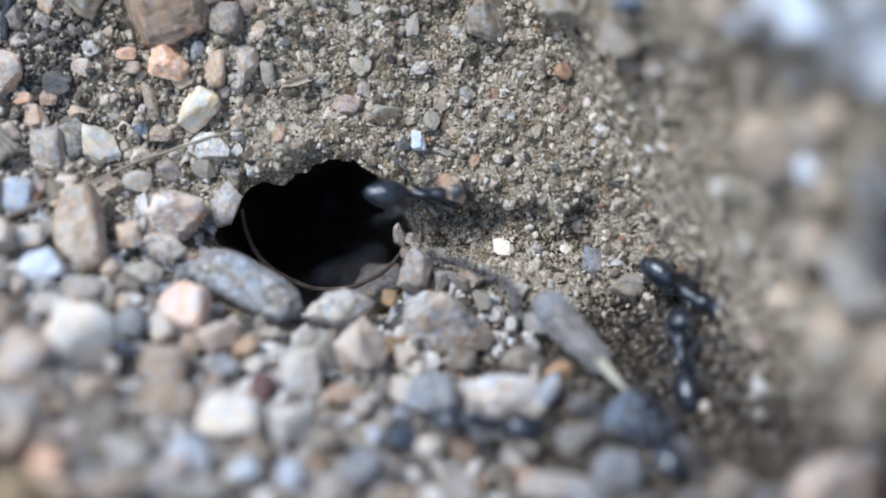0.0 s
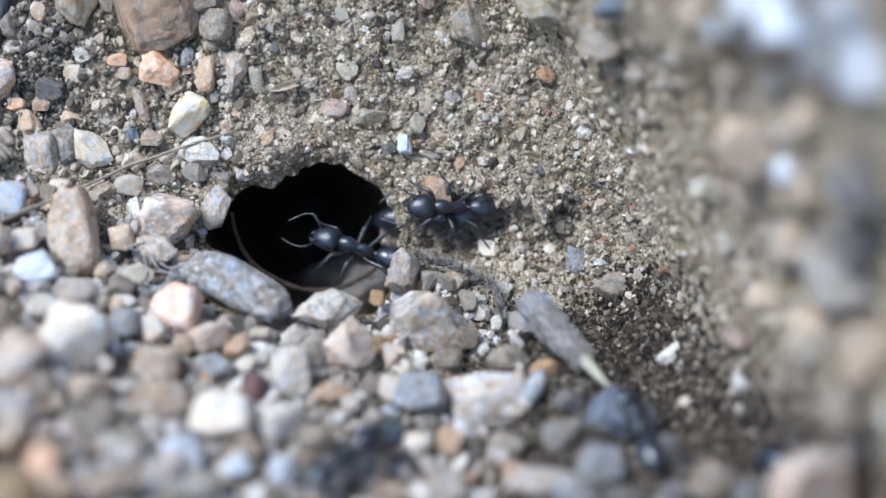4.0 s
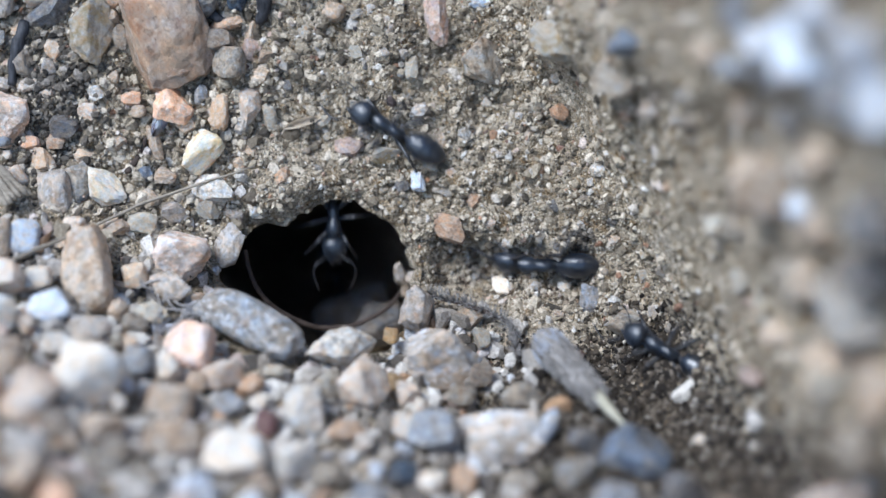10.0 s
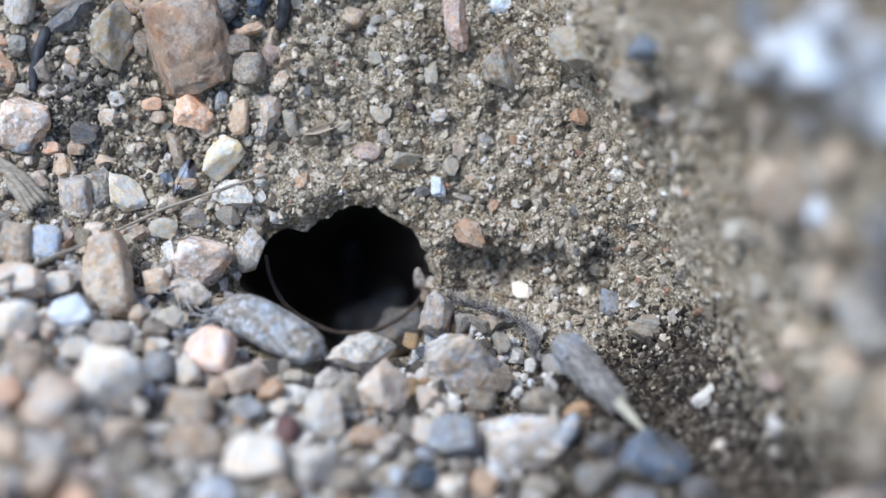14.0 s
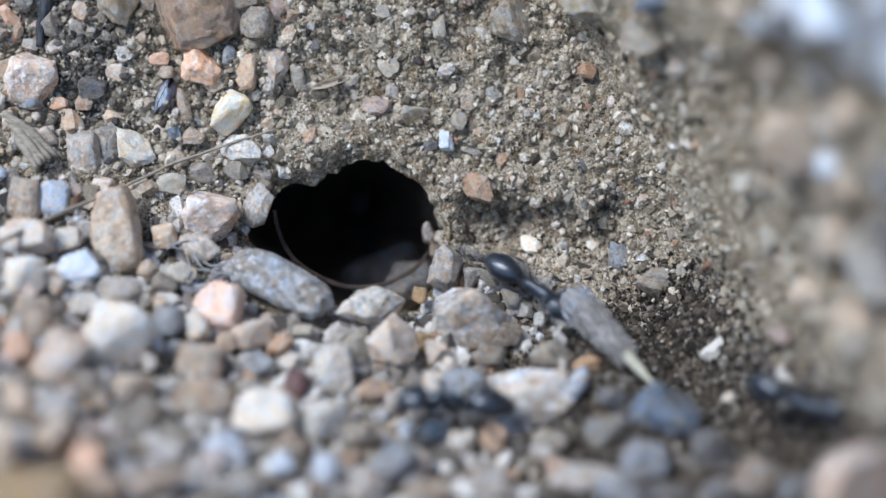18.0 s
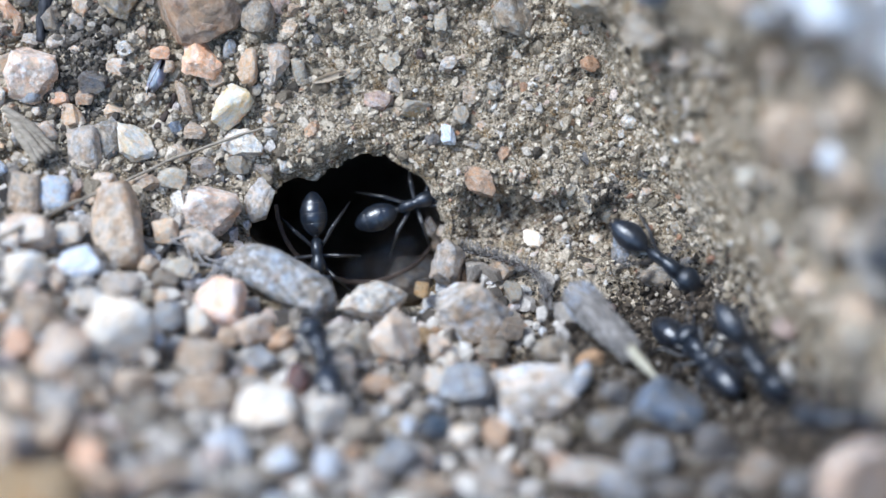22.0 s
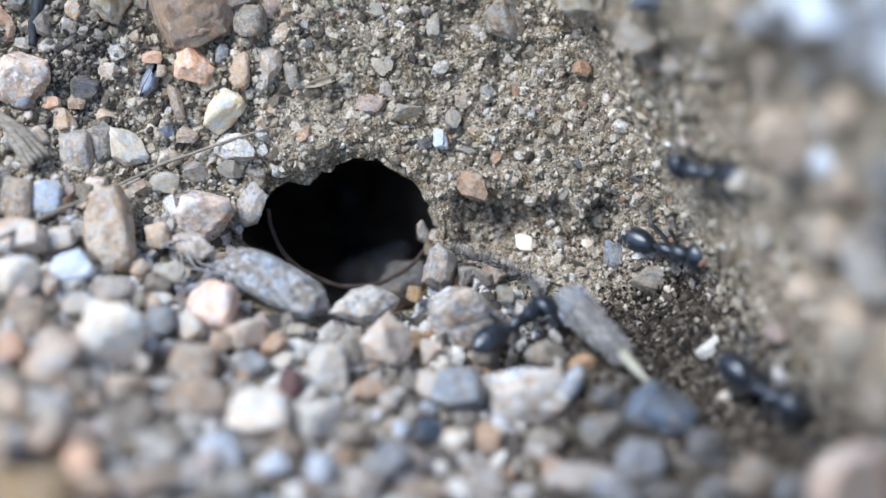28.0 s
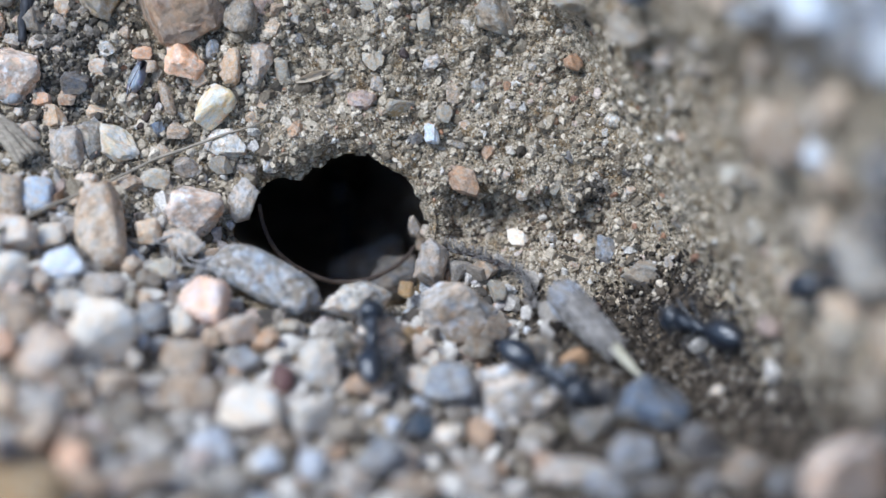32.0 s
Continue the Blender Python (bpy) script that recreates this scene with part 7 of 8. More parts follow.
        (22.50, 4.11, 2.80, -0.18, -1, -9, -10),
        (22.60, 4.46, 2.52, -0.11, 0, -9, -15),
        (22.70, 4.55, 2.25, -0.09, 0, -8, -20),
        (22.80, 5.70, 1.69, 0.04, 3, -3, -25),
        (22.90, 6.23, 1.15, 0.05, 6, -5, -20),
        (23.00, 7.21, 1.46, 0.75, 36, -48, -14),
        (23.10, 8.58, 0.97, 3.52, 40, -47, -14),
        (23.20, 9.03, 0.78, 4.69, 44, -39, -30),
        (23.30, 9.32, 1.10, 5.76, 21, -52, -2),
        (23.40, 10.40, 1.81, 9.71, 19, -57, 11),
        (23.50, 11.71, 1.76, 13.82, 35, -53, -4),
        (23.80, 16.35, 1.50, 25.09, 25, -53, -2),
    ]),
    ([
        (19.40, 16.17, -6.15, 25.70, -19, 50, 179),
        (19.70, 12.24, -6.72, 9.96, -24, 50, -175),
        (19.85, 10.92, -6.25, 8.37, 1, 53, 161),
        (20.00, 9.67, -5.81, 6.41, 24, 52, 137),
        (20.50, 9.30, -5.58, 5.88, 14, 54, 125),
        (20.80, 8.42, -4.40, 3.99, -10, 47, 129),
        (21.00, 8.30, -3.87, 3.43, -21, 44, 130),
        (21.30, 8.31, -2.76, 1.92, -10, 15, 130),
        (21.60, 8.06, -3.25, 2.61, -18, 9, 120),
        (22.00, 8.32, -4.53, 4.01, -3, 49, 128),
        (22.20, 7.78, -3.58, 2.86, -17, 13, 131),
        (22.40, 6.27, -2.74, 1.37, -20, 11, 136),
        (22.50, 5.40, -1.24, 0.22, 3, 8, 140),
        (22.60, 4.35, -0.77, 0.01, 28, 11, 150),
        (22.70, 3.46, -0.32, -0.25, 32, 16, 150),
        (22.80, 1.96, 0.94, -0.98, 12, 6, 160),
        (22.90, 1.60, 1.12, -1.02, 11, 4, 165),
        (23.00, 1.15, 1.03, -1.01, 12, 4, 166),
        (23.10, 0.70, 1.03, -1.02, 13, 2, 168),
        (23.20, -0.20, 1.40, -1.06, 12, -2, 170),
        (23.30, -0.46, 1.22, -1.00, 15, -15, 172),
        (23.40, -0.89, 1.13, -0.60, 12, -41, -179),
        (23.50, -2.22, 0.80, -1.56, 15, -3, -170),
        (23.60, -2.68, 0.88, -1.57, 15, -3, -170),
        (23.70, -3.03, 0.50, -1.43, 17, -8, -165),
        (23.80, -3.31, 0.04, 0.40, 19, -16, -165),
        (23.90, -3.66, -0.07, 0.40, 20, -17, -170),
        (24.00, -4.34, -0.09, -0.76, 20, -21, 180),
        (24.20, -16.47, 4.54, -28.92, 41, -52, 180),
    ]),
    ([
        (21.50, 16.08, -5.43, 25.83, -13, 51, 177),
        (22.00, 12.11, -5.55, 11.39, -33, 47, -177),
        (22.30, 10.89, -4.96, 8.28, -28, 49, 178),
        (22.60, 8.73, -3.52, 3.46, -8, 49, 152),
        (22.80, 7.05, -1.78, 0.69, -1, 10, 150),
        (22.90, 6.72, -1.35, 0.41, 3, 7, 155),
        (23.00, 6.09, -1.54, 0.41, -7, 2, 155),
        (23.10, 4.89, -0.43, -0.26, 25, 17, 155),
        (23.20, 4.74, 0.20, -0.77, 29, 14, 160),
        (23.40, 4.38, 0.29, -0.85, 27, 6, 165),
        (23.50, 4.21, 0.47, -0.90, 16, 3, 165),
        (23.60, 2.86, 0.73, -0.92, 13, 1, 170),
        (23.70, 2.40, 0.53, -0.87, 15, 6, 160),
        (23.80, 1.42, 1.06, -1.02, 11, 6, 155),
        (23.90, 0.97, 1.13, -1.04, 11, 5, 160),
        (24.00, -0.11, 1.48, -1.08, 10, -0, 165),
        (24.10, -0.72, 1.59, -0.89, 11, -34, 173),
        (24.15, -1.24, 1.60, -0.46, 9, 9, 173),
        (24.20, -1.77, 1.61, -0.06, 3, 52, 173),
        (24.30, -2.77, 1.59, -1.70, 6, 0, -170),
        (24.50, -3.69, 1.91, -1.74, 6, 1, -170),
        (24.80, -18.45, 5.09, -31.84, 11, 3, -170),
    ]),
    ([
        (22.50, -13.65, 16.03, -0.25, -2, 10, -29),
        (22.80, -12.40, 10.61, -0.04, -0, -3, -80),
        (22.90, -12.49, 9.26, -0.00, -0, -0, -20),
        (23.00, -11.70, 8.18, -0.01, 2, -1, -16),
        (23.10, -9.11, 6.28, 0.04, -2, 2, -45),
        (23.20, -7.35, 4.22, -0.10, -3, -6, -40),
        (23.30, -6.90, 3.94, -0.04, -8, -5, -10),
        (23.40, -7.35, 4.13, -0.09, -4, -6, -25),
        (23.50, -6.45, 3.76, 0.01, -7, -6, -35),
        (23.60, -6.45, 3.38, 0.07, -6, -5, -30),
        (23.70, -6.00, 3.03, 0.08, 52, 33, -20),
        (23.80, -5.70, 3.20, 0.02, 73, 61, 28),
        (23.85, -5.80, 3.21, 0.05, 25, 33, 1),
        (23.90, -5.91, 3.22, 0.08, -7, 3, -12),
        (24.00, -6.72, 3.57, 0.03, -7, -6, -17),
        (24.10, -6.27, 3.14, 0.10, -6, -1, -20),
        (24.20, -7.27, 3.62, -0.02, -3, -9, -35),
        (24.40, -7.54, 3.40, -0.02, 1, -10, -59),
        (24.50, -7.72, 3.42, -0.04, 3, -9, -69),
        (25.20, -6.46, 1.43, -1.57, -16, -10, -57),
        (25.60, -20.43, 5.64, -33.56, -32, -26, -57),
    ]),
    ([
        (22.50, -22.41, 6.19, -36.48, 2, 1, 10),
        (22.80, -4.13, 2.91, -1.76, 1, 0, 10),
        (23.00, -3.21, 2.62, -1.75, 0, 0, 10),
        (23.10, -2.29, 2.54, -0.20, 33, -54, -6),
        (23.15, -1.82, 2.37, -0.25, 19, -16, 4),
        (23.20, -1.35, 2.20, -0.32, 7, 22, 11),
        (23.30, -0.92, 2.45, -0.28, 17, -11, 20),
        (23.40, 0.08, 3.09, -0.27, -3, 2, 15),
        (23.50, 0.89, 3.35, -0.29, -3, 0, 5),
        (23.60, 2.50, 3.32, -0.28, -1, -0, -5),
        (23.70, 4.19, 3.01, -0.18, 2, -9, -20),
        (23.80, 5.07, 1.99, -0.01, 5, -4, -60),
        (23.90, 5.86, 0.72, -0.11, 19, -13, -60),
        (24.00, 6.64, -1.18, 0.34, -0, -7, -62),
        (24.10, 7.66, -1.69, 0.72, 0, -13, -50),
        (24.20, 8.71, -2.78, 2.10, 20, -27, -39),
        (24.30, 9.31, -3.06, 3.51, 17, -50, -21),
        (24.40, 10.54, -3.24, 7.39, 29, -51, 3),
        (24.50, 11.94, -2.80, 11.90, 15, -52, 7),
        (24.80, 16.42, -2.42, 24.75, -1, -52, 5),
    ]),
    ([
        (18.60, -8.70, -12.31, 21.77, 25, 56, 93),
        (19.00, -7.79, -6.96, 11.34, 1, 55, 78),
        (19.50, -6.60, -4.96, 7.64, 11, 53, 92),
        (20.00, -6.43, -4.34, 6.70, 22, 49, 106),
        (20.50, -6.31, -4.21, 6.49, 25, 48, 111),
        (21.00, -6.14, -4.25, 6.50, 27, 47, 113),
        (21.50, -6.48, -4.04, 6.31, 27, 47, 113),
        (22.00, -6.05, -4.35, 6.60, 28, 46, 115),
        (22.50, -6.18, -4.61, 7.02, 29, 47, 115),
        (22.57, -5.93, -4.94, 7.42, 22, 49, 106),
        (22.63, -5.69, -5.26, 7.82, -40, -40, -48),
        (22.70, -5.44, -5.59, 8.24, -35, -44, -56),
        (23.00, -3.45, -6.91, 9.70, -50, -22, -30),
        (23.50, -4.21, -7.14, 10.36, -53, -11, -21),
        (24.00, -3.20, -7.12, 9.98, -52, -17, -26),
        (24.10, -2.60, -6.99, 9.55, -52, 14, -1),
        (24.20, -2.05, -6.92, 9.26, -40, 39, 24),
        (24.30, -1.35, -6.38, 8.17, -30, 46, 40),
        (24.40, -0.89, -5.80, 7.16, -34, 44, 35),
        (24.50, -0.64, -5.78, 7.07, -37, 41, 29),
        (25.50, 0.08, -4.32, 4.92, -26, 45, 45),
        (26.50, 0.06, -3.64, 4.12, -25, 44, 45),
        (27.00, 0.29, -3.71, 4.14, -23, 45, 48),
        (27.50, 0.62, -3.37, 3.71, -32, 39, 34),
        (28.00, 1.36, -3.15, 3.49, -35, 34, 27),
        (28.20, 0.95, -3.17, 3.46, -25, 42, 44),
        (28.40, 1.07, -2.78, 3.04, -28, 39, 39),
        (28.50, 0.99, -2.87, 3.14, -31, 37, 34),
        (28.70, 0.84, -3.22, 3.51, -44, 21, 9),
        (28.80, 1.44, -3.31, 3.72, -47, 12, -1),
        (29.00, 1.63, -3.42, 3.91, -47, 12, -1),
        (29.20, 1.14, -3.34, 3.68, -40, 30, 19),
        (29.30, 0.89, -3.26, 3.56, -25, 42, 44),
        (29.40, 0.91, -2.94, 3.20, -14, 46, 59),
        (29.50, 1.28, -2.45, 2.70, -4, 45, 74),
        (29.60, 1.12, -2.02, 2.20, 6, 44, 89),
        (29.80, 0.80, -1.60, 1.48, 23, 39, 115),
        (30.00, 0.91, -1.00, 0.45, 27, 34, 125),
        (30.10, 0.66, -0.56, 0.08, 17, 39, 110),
        (30.20, 0.85, -0.20, -0.25, -11, 41, 70),
        (30.30, 1.23, -0.03, -0.43, -27, 33, 45),
        (30.40, 1.51, 0.23, -0.72, -29, 23, 35),
        (30.50, 1.79, 0.32, -0.80, -27, 17, 30),
        (30.60, 1.80, 0.49, -0.86, -18, 10, 30),
        (30.70, 2.45, 0.75, -0.92, -12, 7, 30),
        (30.80, 3.54, 0.92, -0.97, -10, 4, 20),
        (30.90, 4.54, 0.99, -0.94, 1, -2, 10),
        (31.00, 5.48, 0.87, -0.37, 12, -37, 8),
        (31.10, 6.56, 0.52, 0.08, 0, -7, -25),
        (31.20, 7.09, 0.15, 0.16, 7, -9, -45),
        (31.30, 7.76, -0.31, 0.42, 30, -29, -40),
        (31.40, 8.55, -1.13, 1.23, 52, -24, -42),
        (31.50, 9.64, -2.47, 3.74, 42, -36, -41),
        (31.60, 10.33, -3.15, 6.65, 30, -49, -2),
        (31.70, 11.04, -2.92, 8.95, 14, -57, 28),
        (31.80, 11.77, -1.92, 11.13, 4, -55, 24),
        (32.00, 12.27, -1.16, 12.22, 3, -54, 18),
    ]),
    ([
        (31.20, 16.24, -4.01, 26.65, 2, 52, -167),
        (31.40, 15.37, -4.01, 23.32, 4, 53, -170),
        (31.60, 12.40, -4.33, 14.26, -24, 51, -173),
        (31.70, 11.77, -4.02, 11.92, -19, 51, -176),
        (31.80, 11.22, -4.23, 9.60, -21, 50, -177),
        (31.90, 10.09, -4.25, 6.42, -22, 50, 173),
        (32.00, 8.83, -3.29, 3.14, -2, 52, 162),
    ]),
    ([
        (26.00, -12.51, 3.44, -25.00, -1, -0, 10),
        (26.30, -3.66, 2.36, -1.75, 0, 0, 10),
        (26.50, -2.73, 2.69, -1.77, 26, -5, 9),
        (26.60, -2.57, 2.58, -1.76, 16, -22, -6),
        (26.70, -1.94, 2.44, -0.17, -8, 3, 5),
        (26.80, -0.49, 2.57, -0.25, 1, 2, 0),
        (26.90, 0.42, 2.45, -0.26, 1, -2, -5),
        (27.00, 1.96, 1.66, -0.76, 46, 25, -20),
        (27.10, 4.15, 0.92, -0.96, -6, -4, -25),
        (27.20, 4.78, 0.59, -0.91, -4, -10, -30),
        (27.30, 5.28, -0.44, -0.11, -8, -28, -35),
        (27.40, 5.92, -0.59, 0.18, -6, -13, -35),
        (27.50, 6.62, -1.37, 0.41, 1, -6, -50),
        (27.60, 7.14, -1.73, 0.67, 2, -10, -50),
        (27.70, 8.04, -2.50, 1.53, 6, -13, -50),
        (27.80, 8.74, -3.16, 2.79, 25, -46, -50),
        (27.90, 9.54, -4.66, 5.32, 25, -46, -50),
        (28.00, 10.42, -4.92, 6.84, 36, -41, -34),
        (28.10, 10.75, -5.70, 7.35, 22, -50, -36),
        (28.30, 10.62, -6.17, 7.49, -12, -53, -41),
        (28.60, 11.44, -6.29, 8.08, 10, -52, -11),
        (28.80, 12.02, -5.37, 11.35, 22, -52, 17),
        (29.00, 12.64, -4.96, 14.25, 27, -51, 11),
        (29.40, 16.22, -4.78, 26.55, 2, -52, 8),
    ]),
    ([
        (25.40, -14.49, 3.99, -26.72, -9, 26, 10),
        (26.10, -1.52, 1.58, -0.13, -9, 26, 10),
        (26.50, 2.98, 1.20, -0.97, 8, -3, 12),
        (26.60, 4.49, 1.39, -0.42, 48, -31, 5),
        (26.70, 4.95, 1.45, -0.15, 44, -3, -10),
        (26.80, 5.49, 0.90, -0.35, 32, -24, -25),
        (26.90, 6.74, -0.10, 0.15, -6, -6, -25),
        (27.00, 7.36, -0.58, 0.27, -6, -11, -10),
        (27.10, 8.18, -0.74, 0.81, 18, -52, -4),
        (27.20, 9.04, -0.89, 2.73, 38, -52, 2),
        (27.30, 9.95, -0.57, 5.76, 28, -56, 11),
        (27.40, 10.54, -0.28, 7.51, 23, -54, 5),
        (27.60, 11.66, -0.62, 10.61, 7, -52, -3),
        (27.90, 16.75, -0.94, 24.43, 14, -52, -2),
    ]),
    ([
        (24.80, -16.47, 4.54, -29.64, -10, 20, 10),
        (25.60, -1.56, 1.74, -0.15, -10, 20, 10),
        (25.90, 1.81, 1.36, -0.52, 8, -9, 1),
        (26.20, 5.17, 0.97, -0.65, 34, -38, -11),
        (26.50, 8.35, 0.06, 1.81, 52, -31, -34),
        (26.60, 8.62, 0.03, 2.63, 53, -30, -33),
        (26.70, 9.08, -0.09, 3.99, 52, -33, -28),
        (26.80, 10.02, -0.54, 5.96, 55, -31, -27),
        (26.90, 10.81, -1.35, 7.87, 23, -49, -16),
        (27.00, 11.58, -1.81, 10.60, 20, -51, -1),
        (27.20, 12.94, -1.61, 13.72, 28, -52, 1),
        (27.50, 16.70, -1.79, 24.53, 8, -52, -2),
    ]),
    ([
        (27.00, 16.24, 2.83, 25.94, -22, 54, -179),
        (27.40, 12.08, 2.95, 16.21, -25, 55, 179),
        (27.60, 11.50, 2.43, 13.88, -25, 54, 179),
        (27.70, 11.08, 2.76, 12.90, -29, 52, 173),
        (27.80, 10.49, 2.61, 10.88, -32, 52, 173),
        (27.90, 9.17, 2.53, 6.72, -41, 50, 170),
        (28.00, 8.63, 2.98, 5.79, -43, 47, 163),
        (28.10, 7.63, 3.42, 3.43, -37, 49, 166),
        (28.20, 6.26, 3.12, 0.46, -15, 45, -170),
        (28.30, 4.90, 2.71, -0.05, 3, 9, -165),
        (28.40, 3.05, 2.99, -0.28, 3, 0, 172),
        (28.50, 2.25, 3.26, -0.28, 1, 0, 168),
        (28.60, 0.19, 2.81, -0.26, 3, -1, -180),
        (28.70, -2.09, 2.19, -0.14, 14, 51, -169),
        (28.80, -2.54, 2.32, -1.73, 4, 1, -170),
        (28.90, -2.70, 2.04, -1.72, 5, 0, -170),
        (29.00, -3.24, 2.03, -1.73, 5, 1, -175),
        (29.20, -18.45, 5.09, -31.36, 10, 3, -175),
    ]),
    ([
        (26.80, -20.43, 5.64, -34.28, -14, -5, 10),
        (27.10, -3.21, 1.44, -1.68, -7, -2, 10),
        (27.20, -1.95, 1.46, -1.66, -3, -21, -1),
        (27.30, -1.72, 1.57, -0.07, -4, -52, -7),
        (27.35, -1.28, 1.67, -0.41, -4, -7, -2),
        (27.40, -0.83, 1.78, -0.79, 3, 38, 1),
        (27.50, 0.78, 1.62, -1.07, 27, 1, -8),
        (27.60, 1.58, 1.85, -0.49, 48, -15, -5),
        (27.70, 3.42, 1.24, -0.98, 11, 9, -25),
        (27.80, 5.79, 0.42, -0.12, 4, -26, -25),
        (27.90, 6.79, 0.49, 0.10, 2, -9, -15),
        (28.00, 7.56, 0.02, 0.32, 17, -32, -15),
        (28.10, 9.05, -0.80, 2.87, 52, -39, -18),
        (28.20, 10.47, -0.86, 6.87, 21, -51, -3),
        (28.40, 10.82, -0.78, 7.99, 7, -52, 2),
        (28.60, 10.68, -0.89, 7.50, 26, -48, -18),
        (28.70, 10.47, -1.08, 6.73, 53, -15, -57),
        (28.80, 9.65, -2.16, 3.54, 47, 30, -92),
        (28.90, 9.30, -3.10, 3.56, 52, 3, -92),
        (29.00, 9.33, -3.35, 4.06, 52, 3, -90),
        (29.10, 9.34, -3.35, 4.08, 52, -3, -85),
        (29.20, 9.67, -3.97, 5.45, 50, -20, -63),
        (29.30, 10.33, -4.65, 6.79, 48, -25, -50),
        (29.40, 10.74, -5.74, 7.33, 33, -45, -54),
        (29.50, 10.51, -6.82, 8.56, 9, -54, -97),
        (29.60, 10.60, -6.78, 8.49, 54, -9, -163),
        (29.70, 10.69, -6.74, 8.43, 37, 44, 148),
        (29.90, 10.19, -6.88, 8.68, 53, 12, 170),
        (30.00, 9.88, -6.87, 8.69, 53, 2, 175),
        (30.10, 9.37, -6.47, 7.74, 53, 9, 170),
        (30.20, 8.51, -5.78, 6.14, 51, 18, 164),
        (30.30, 6.04, -5.07, 5.53, 48, -30, 172),
        (30.40, 5.69, -4.88, 5.85, 47, -32, 175),
        (30.50, 5.89, -4.22, 4.30, 53, -16, 163),
        (30.60, 4.80, -3.94, 4.53, 55, -15, 152),
        (30.70, 4.10, -3.82, 5.00, 57, -9, 147),
        (30.80, 3.81, -3.43, 4.44, 54, 5, 137),
        (30.90, 2.46, -1.96, 1.80, 36, 24, 139),
        (31.00, 1.57, 0.32, -0.81, 24, 22, 140),
        (31.10, 0.67, 0.15, -0.60, 38, 19, 155),
        (31.20, -0.48, 0.87, -0.90, 21, -14, 165),
        (31.25, -1.28, 1.10, -1.06, 4, 8, 167),
        (31.30, -2.08, 1.33, -1.65, -3, 21, 169),
        (31.40, -3.23, 1.00, -1.62, 12, -1, -175),
        (31.50, -3.94, 0.56, -1.37, 24, -12, -170),
        (31.80, -22.41, 6.19, -36.00, 48, -29, -170),
    ]),
    ([
        (29.10, -12.51, 3.44, -24.52, 2, 26, -170),
        (29.40, -5.93, -0.27, -0.73, 2, 26, -170),
        (29.50, -5.66, -0.37, -0.77, -9, 31, -175),
        (29.70, -4.68, -0.63, -0.47, 8, -6, 180),
        (30.00, -5.10, -0.99, -0.67, 10, -39, 179),
        (30.20, -4.98, -1.07, -0.43, 6, -14, -160),
        (30.40, -4.80, -1.69, -0.49, -12, -24, -82),
        (30.50, -4.53, -2.06, 2.53, -25, -41, -67),
        (30.60, -4.35, -2.15, 2.58, -40, -26, -39),
        (30.70, -3.89, -2.40, 2.74, -43, -23, -34),
        (30.80, -3.31, -2.87, 4.06, -45, -19, -30),
        (30.90, -1.19, -3.23, 3.97, -47, 14, -1),
        (31.00, -0.59, -3.40, 3.99, -44, 25, 11),
        (31.20, -1.26, -3.08, 3.81, -44, 23, 9),
        (31.50, -1.51, -2.83, 3.61, -46, 13, -1),
        (31.60, -0.91, -3.02, 3.65, -48, 3, -11),
        (31.70, -0.40, -3.27, 3.80, -48, -10, -20),
        (31.80, 1.04, -3.71, 4.09, -45, -21, -31),
        (31.90, 2.42, -4.49, 5.73, -46, -23, -33),
        (32.00, 2.63, -5.02, 6.53, -47, -24, -33),
    ]),
    ([
        (29.40, -12.94, -12.03, 23.62, -32, 55, 28),
        (29.70, -11.87, -11.18, 21.54, 9, 60, 75),
        (30.00, -11.55, -7.57, 14.79, -35, 52, 23),
        (30.10, -10.76, -7.33, 13.75, -43, 45, 12),
        (30.30, -9.98, -7.44, 13.44, -50, 36, 1),
        (30.40, -8.81, -7.40, 12.59, -49, 36, 1),
        (30.50, -8.08, -7.50, 12.44, -52, 21, 3),
        (30.60, -6.69, -7.49, 11.89, -49, 27, 8),
        (30.70, -6.11, -7.39, 11.48, -43, 36, 19),
        (30.80, -4.79, -7.05, 10.40, -32, 46, 36),
        (30.90, -3.97, -6.67, 9.49, -25, 49, 47),
        (31.00, -3.61, -6.20, 8.61, -21, 51, 52),
        (31.10, -3.45, -6.21, 8.57, -12, 52, 63),
        (31.20, -3.39, -5.71, 7.79, 0, 53, 78),
        (31.50, -3.56, -5.49, 7.53, 8, 53, 89),
        (31.70, -3.50, -5.22, 7.10, 10, 52, 92),
        (32.00, -3.74, -3.79, 5.24, 12, 50, 93),
    ]),
    ([
        (3.60, -14.49, 3.99, -27.44, 28, -56, 2),
        (3.95, -2.02, 1.71, -1.71, 14, -22, 2),
        (4.20, 1.03, 1.24, -1.05, -11, -1, -0),
        (4.45, 4.20, 0.84, -0.95, -8, -3, -20),
        (4.70, 7.27, -0.73, 0.28, -4, -11, -40),
        (4.95, 9.40, -3.47, 4.41, 38, -39, -45),
        (5.20, 11.65, -6.11, 8.81, 47, -29, -35),
        (5.40, 16.87, -11.14, 25.45, 19, -54, -9),
    ]),
    ([
        (4.00, 17.30, -2.35, 26.19, 16, 51, -166),
        (4.30, 13.02, -2.19, 14.17, 6, 52, -165),
        (4.55, 10.40, -1.26, 6.43, -13, 53, -171),
        (4.80, 7.68, -0.23, 0.38, -9, 37, 175),
        (5.00, 4.19, 0.66, -0.92, 10, 1, 170),
        (5.20, 0.55, 1.09, -1.03, 13, 0, 175),
        (5.35, -2.67, 1.54, -1.68, 6, 3, 178),
        (5.50, -16.47, 4.54, -29.16, 12, 7, 178),
    ]),
    ([
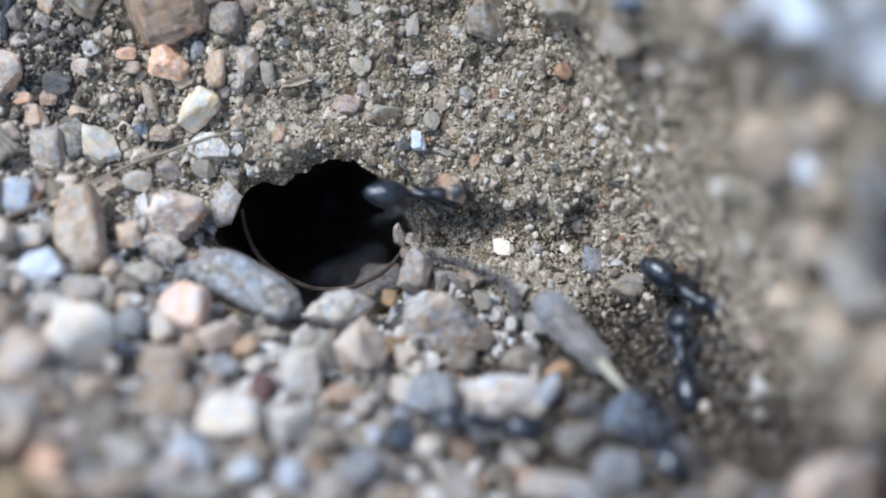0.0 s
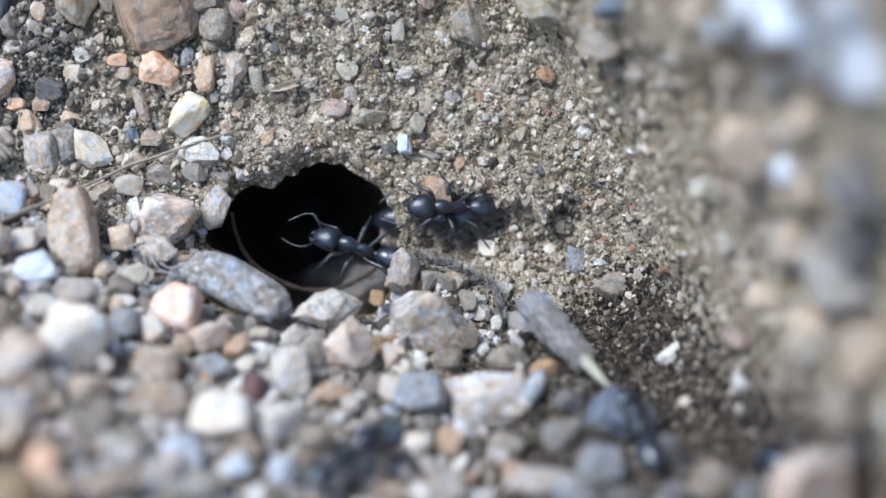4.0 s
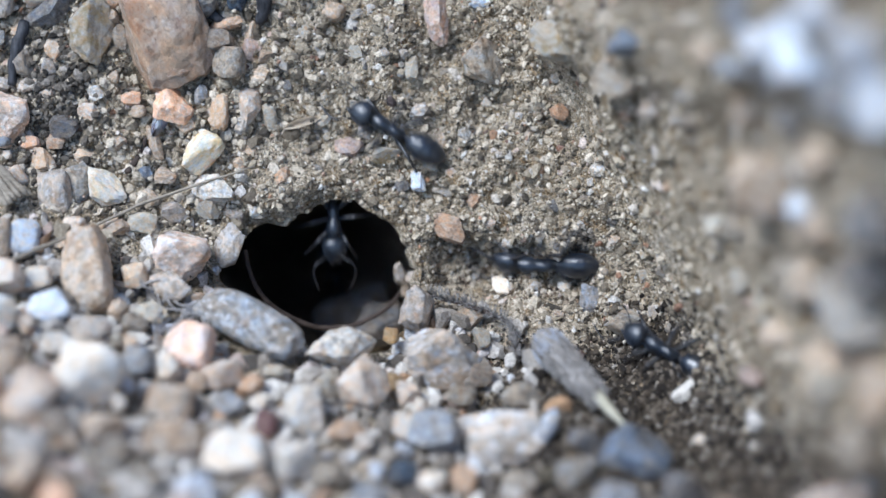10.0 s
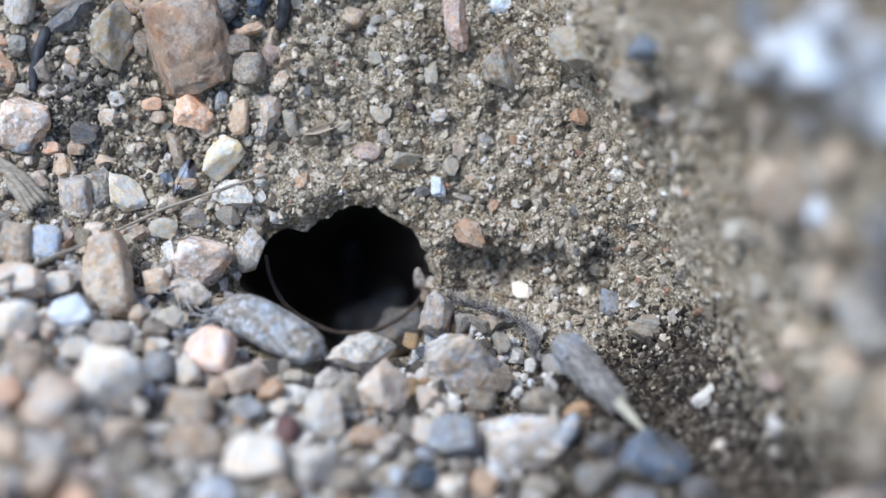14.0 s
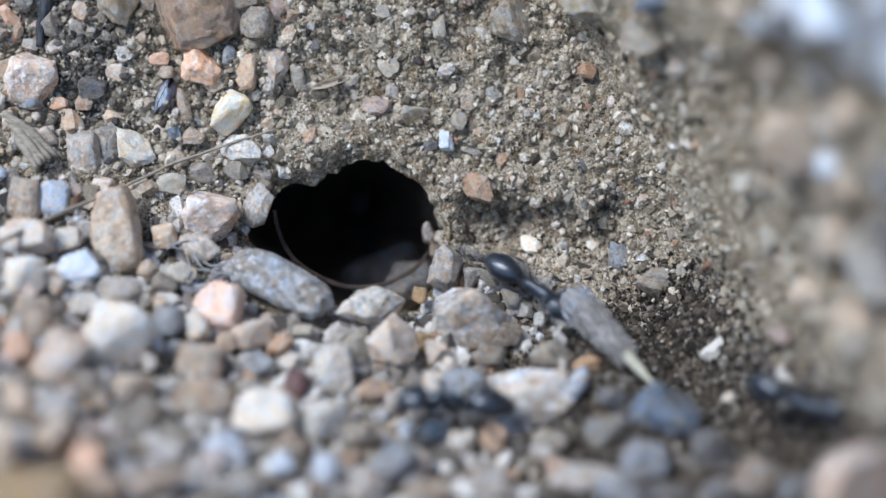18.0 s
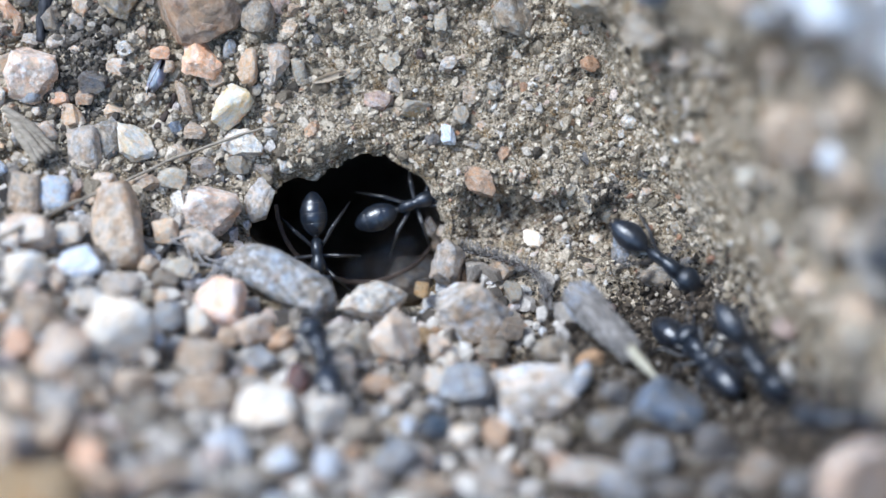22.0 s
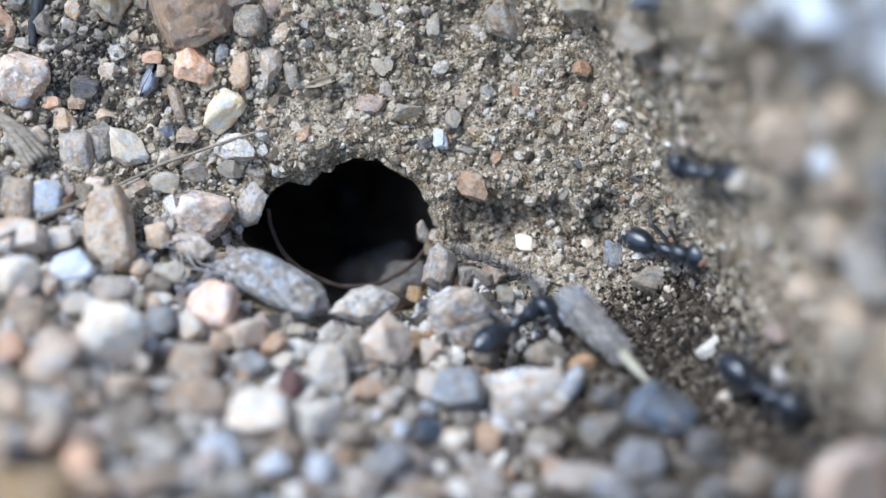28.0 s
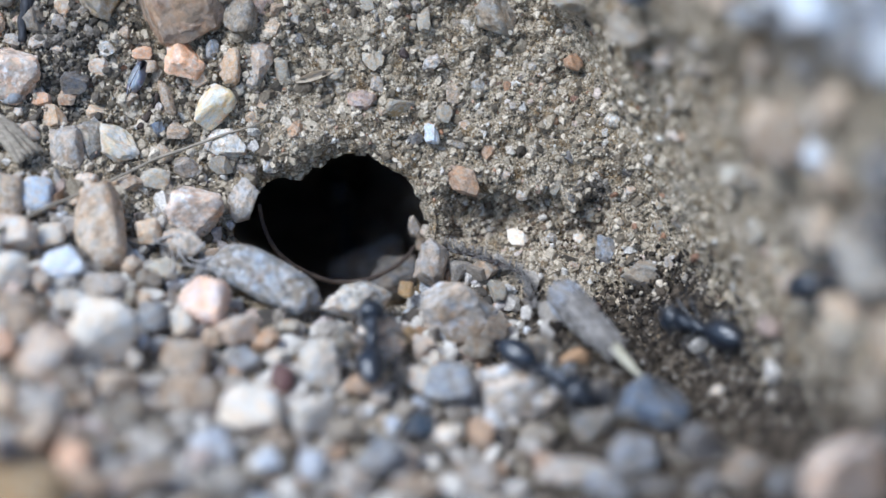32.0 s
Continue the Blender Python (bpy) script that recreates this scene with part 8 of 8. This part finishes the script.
        (14.50, 16.60, -2.52, 25.32, -5, 53, 164),
        (14.80, 11.93, -1.67, 11.43, -26, 49, 168),
        (15.10, 9.35, -0.64, 4.02, -47, 47, 172),
        (15.40, 5.78, 0.84, -0.14, -11, 23, 165),
        (15.70, 2.62, 1.67, -0.68, -53, 9, 170),
        (16.00, -1.01, 2.10, -0.55, -16, -21, 176),
        (16.20, -4.00, 2.57, -1.76, 0, 0, 178),
        (16.40, -18.45, 5.09, -32.08, 0, -0, 178),
    ]),
    ([
        (14.40, -20.43, 5.64, -33.80, -10, -2, 10),
        (14.80, -3.20, 2.10, -1.74, -5, -1, 10),
        (15.10, -0.02, 1.81, -1.07, 15, 0, -5),
        (15.40, 3.58, 1.21, -0.98, 8, 2, -20),
        (15.70, 7.08, -0.73, 0.27, -5, -10, -45),
        (16.00, 9.20, -3.73, 4.37, 33, -44, -49),
        (16.30, 15.74, -11.27, 21.04, 29, -49, -27),
    ]),
    ([
        (24.40, -22.41, 6.19, -35.52, -14, -3, 10),
        (24.75, -3.77, 1.74, -1.73, -7, -1, 10),
        (25.10, 0.19, 1.53, -1.09, -7, 2, 0),
        (25.40, 4.44, 0.61, -0.92, -8, -5, -30),
        (25.70, 7.32, -2.24, 1.11, 8, -10, -45),
        (26.00, 9.71, -4.78, 5.58, 18, -50, -38),
        (26.30, 15.93, -6.74, 24.45, 17, -50, 0),
    ]),
    ([
        (24.50, 15.73, -4.58, 24.90, -4, 53, -179),
        (24.90, 11.38, -4.18, 10.26, -24, 49, 178),
        (25.30, 8.49, -2.26, 1.44, -8, 26, 161),
        (25.70, 3.81, 0.11, -0.64, 36, 13, 160),
        (26.00, -0.64, 1.22, -0.90, 15, -31, 176),
        (26.20, -4.32, 1.64, -1.74, 6, 3, 178),
        (26.40, -12.51, 3.44, -25.24, 12, 7, 178),
    ]),
    ([
        (20.70, -5.50, 0.90, -14.00, 0, 0, -80),
        (21.20, -6.23, -0.83, -1.20, 0, 0, -70),
        (21.40, -5.84, -0.33, -1.20, 0, 0, -80),
        (21.60, -5.75, -0.76, -1.20, 0, 0, -95),
        (21.80, -6.29, -0.40, -1.20, 0, 0, -90),
        (22.00, -6.71, -0.15, -1.20, 0, 0, -85),
        (22.20, -6.71, -0.15, -1.20, 0, 0, -80),
        (22.50, -5.80, 1.20, -14.00, 0, 0, -80),
    ]),
]

WING_ROWS = [
    (0, -19.17, 8.28, 0.15, -4, 11, 67),
    (8.4, -19.41, 9.10, 0.06, -4, 5, 66),
    (8.9, -11.67, 6.33, 0.16, -2, 1, 65),
    (10, -11.62, 6.68, 0.16, -2, -0, 65),
    (11, -11.67, 6.29, 0.16, -2, 1, 65),
    (12, -11.26, 4.95, 0.19, 2, 3, 65),
    (13, -11.27, 4.76, 0.19, 2, 5, 65),
    (14, -11.50, 4.59, 0.21, 2, 8, 66),
    (17, -11.26, 4.75, 0.19, 2, 5, 65),
    (18, -12.60, 6.01, 0.18, 1, 5, 66),
    (20, -12.64, 5.97, 0.18, 1, 5, 66),
    (21, -13.25, 6.51, 0.19, 2, 5, 65),
    (22, -12.95, 6.54, 0.17, 2, 4, 65),
    (24, -12.92, 6.56, 0.16, 2, 4, 65),
    (28, -12.94, 6.54, 0.16, 2, 4, 65),
    (32, -13.04, 6.49, 0.17, 2, 4, 65),
]


def place(row):
    t, x, y, z, a, b, c = row
    return SLOPE @ pose(x * MM, y * MM, z * MM, a, b, c)


def motions():
    ants = [ANT] + [copy_thing(ANT, place(rows[0])) for rows in ANTS[1:]]
    for ant, rows in zip(ants, ANTS):
        keys = [(r[0], place(r)) for r in rows]
        if rows[0][0] > 0:
            keys.insert(0, (0.0, place(rows[0])))
        if rows[-1][0] < 32:
            keys.append((32.0, place(rows[-1])))
        walk(ant, keys)
        gait(ant, rows)
    walk(WING, [(r[0], place(r)) for r in WING_ROWS])


motions()
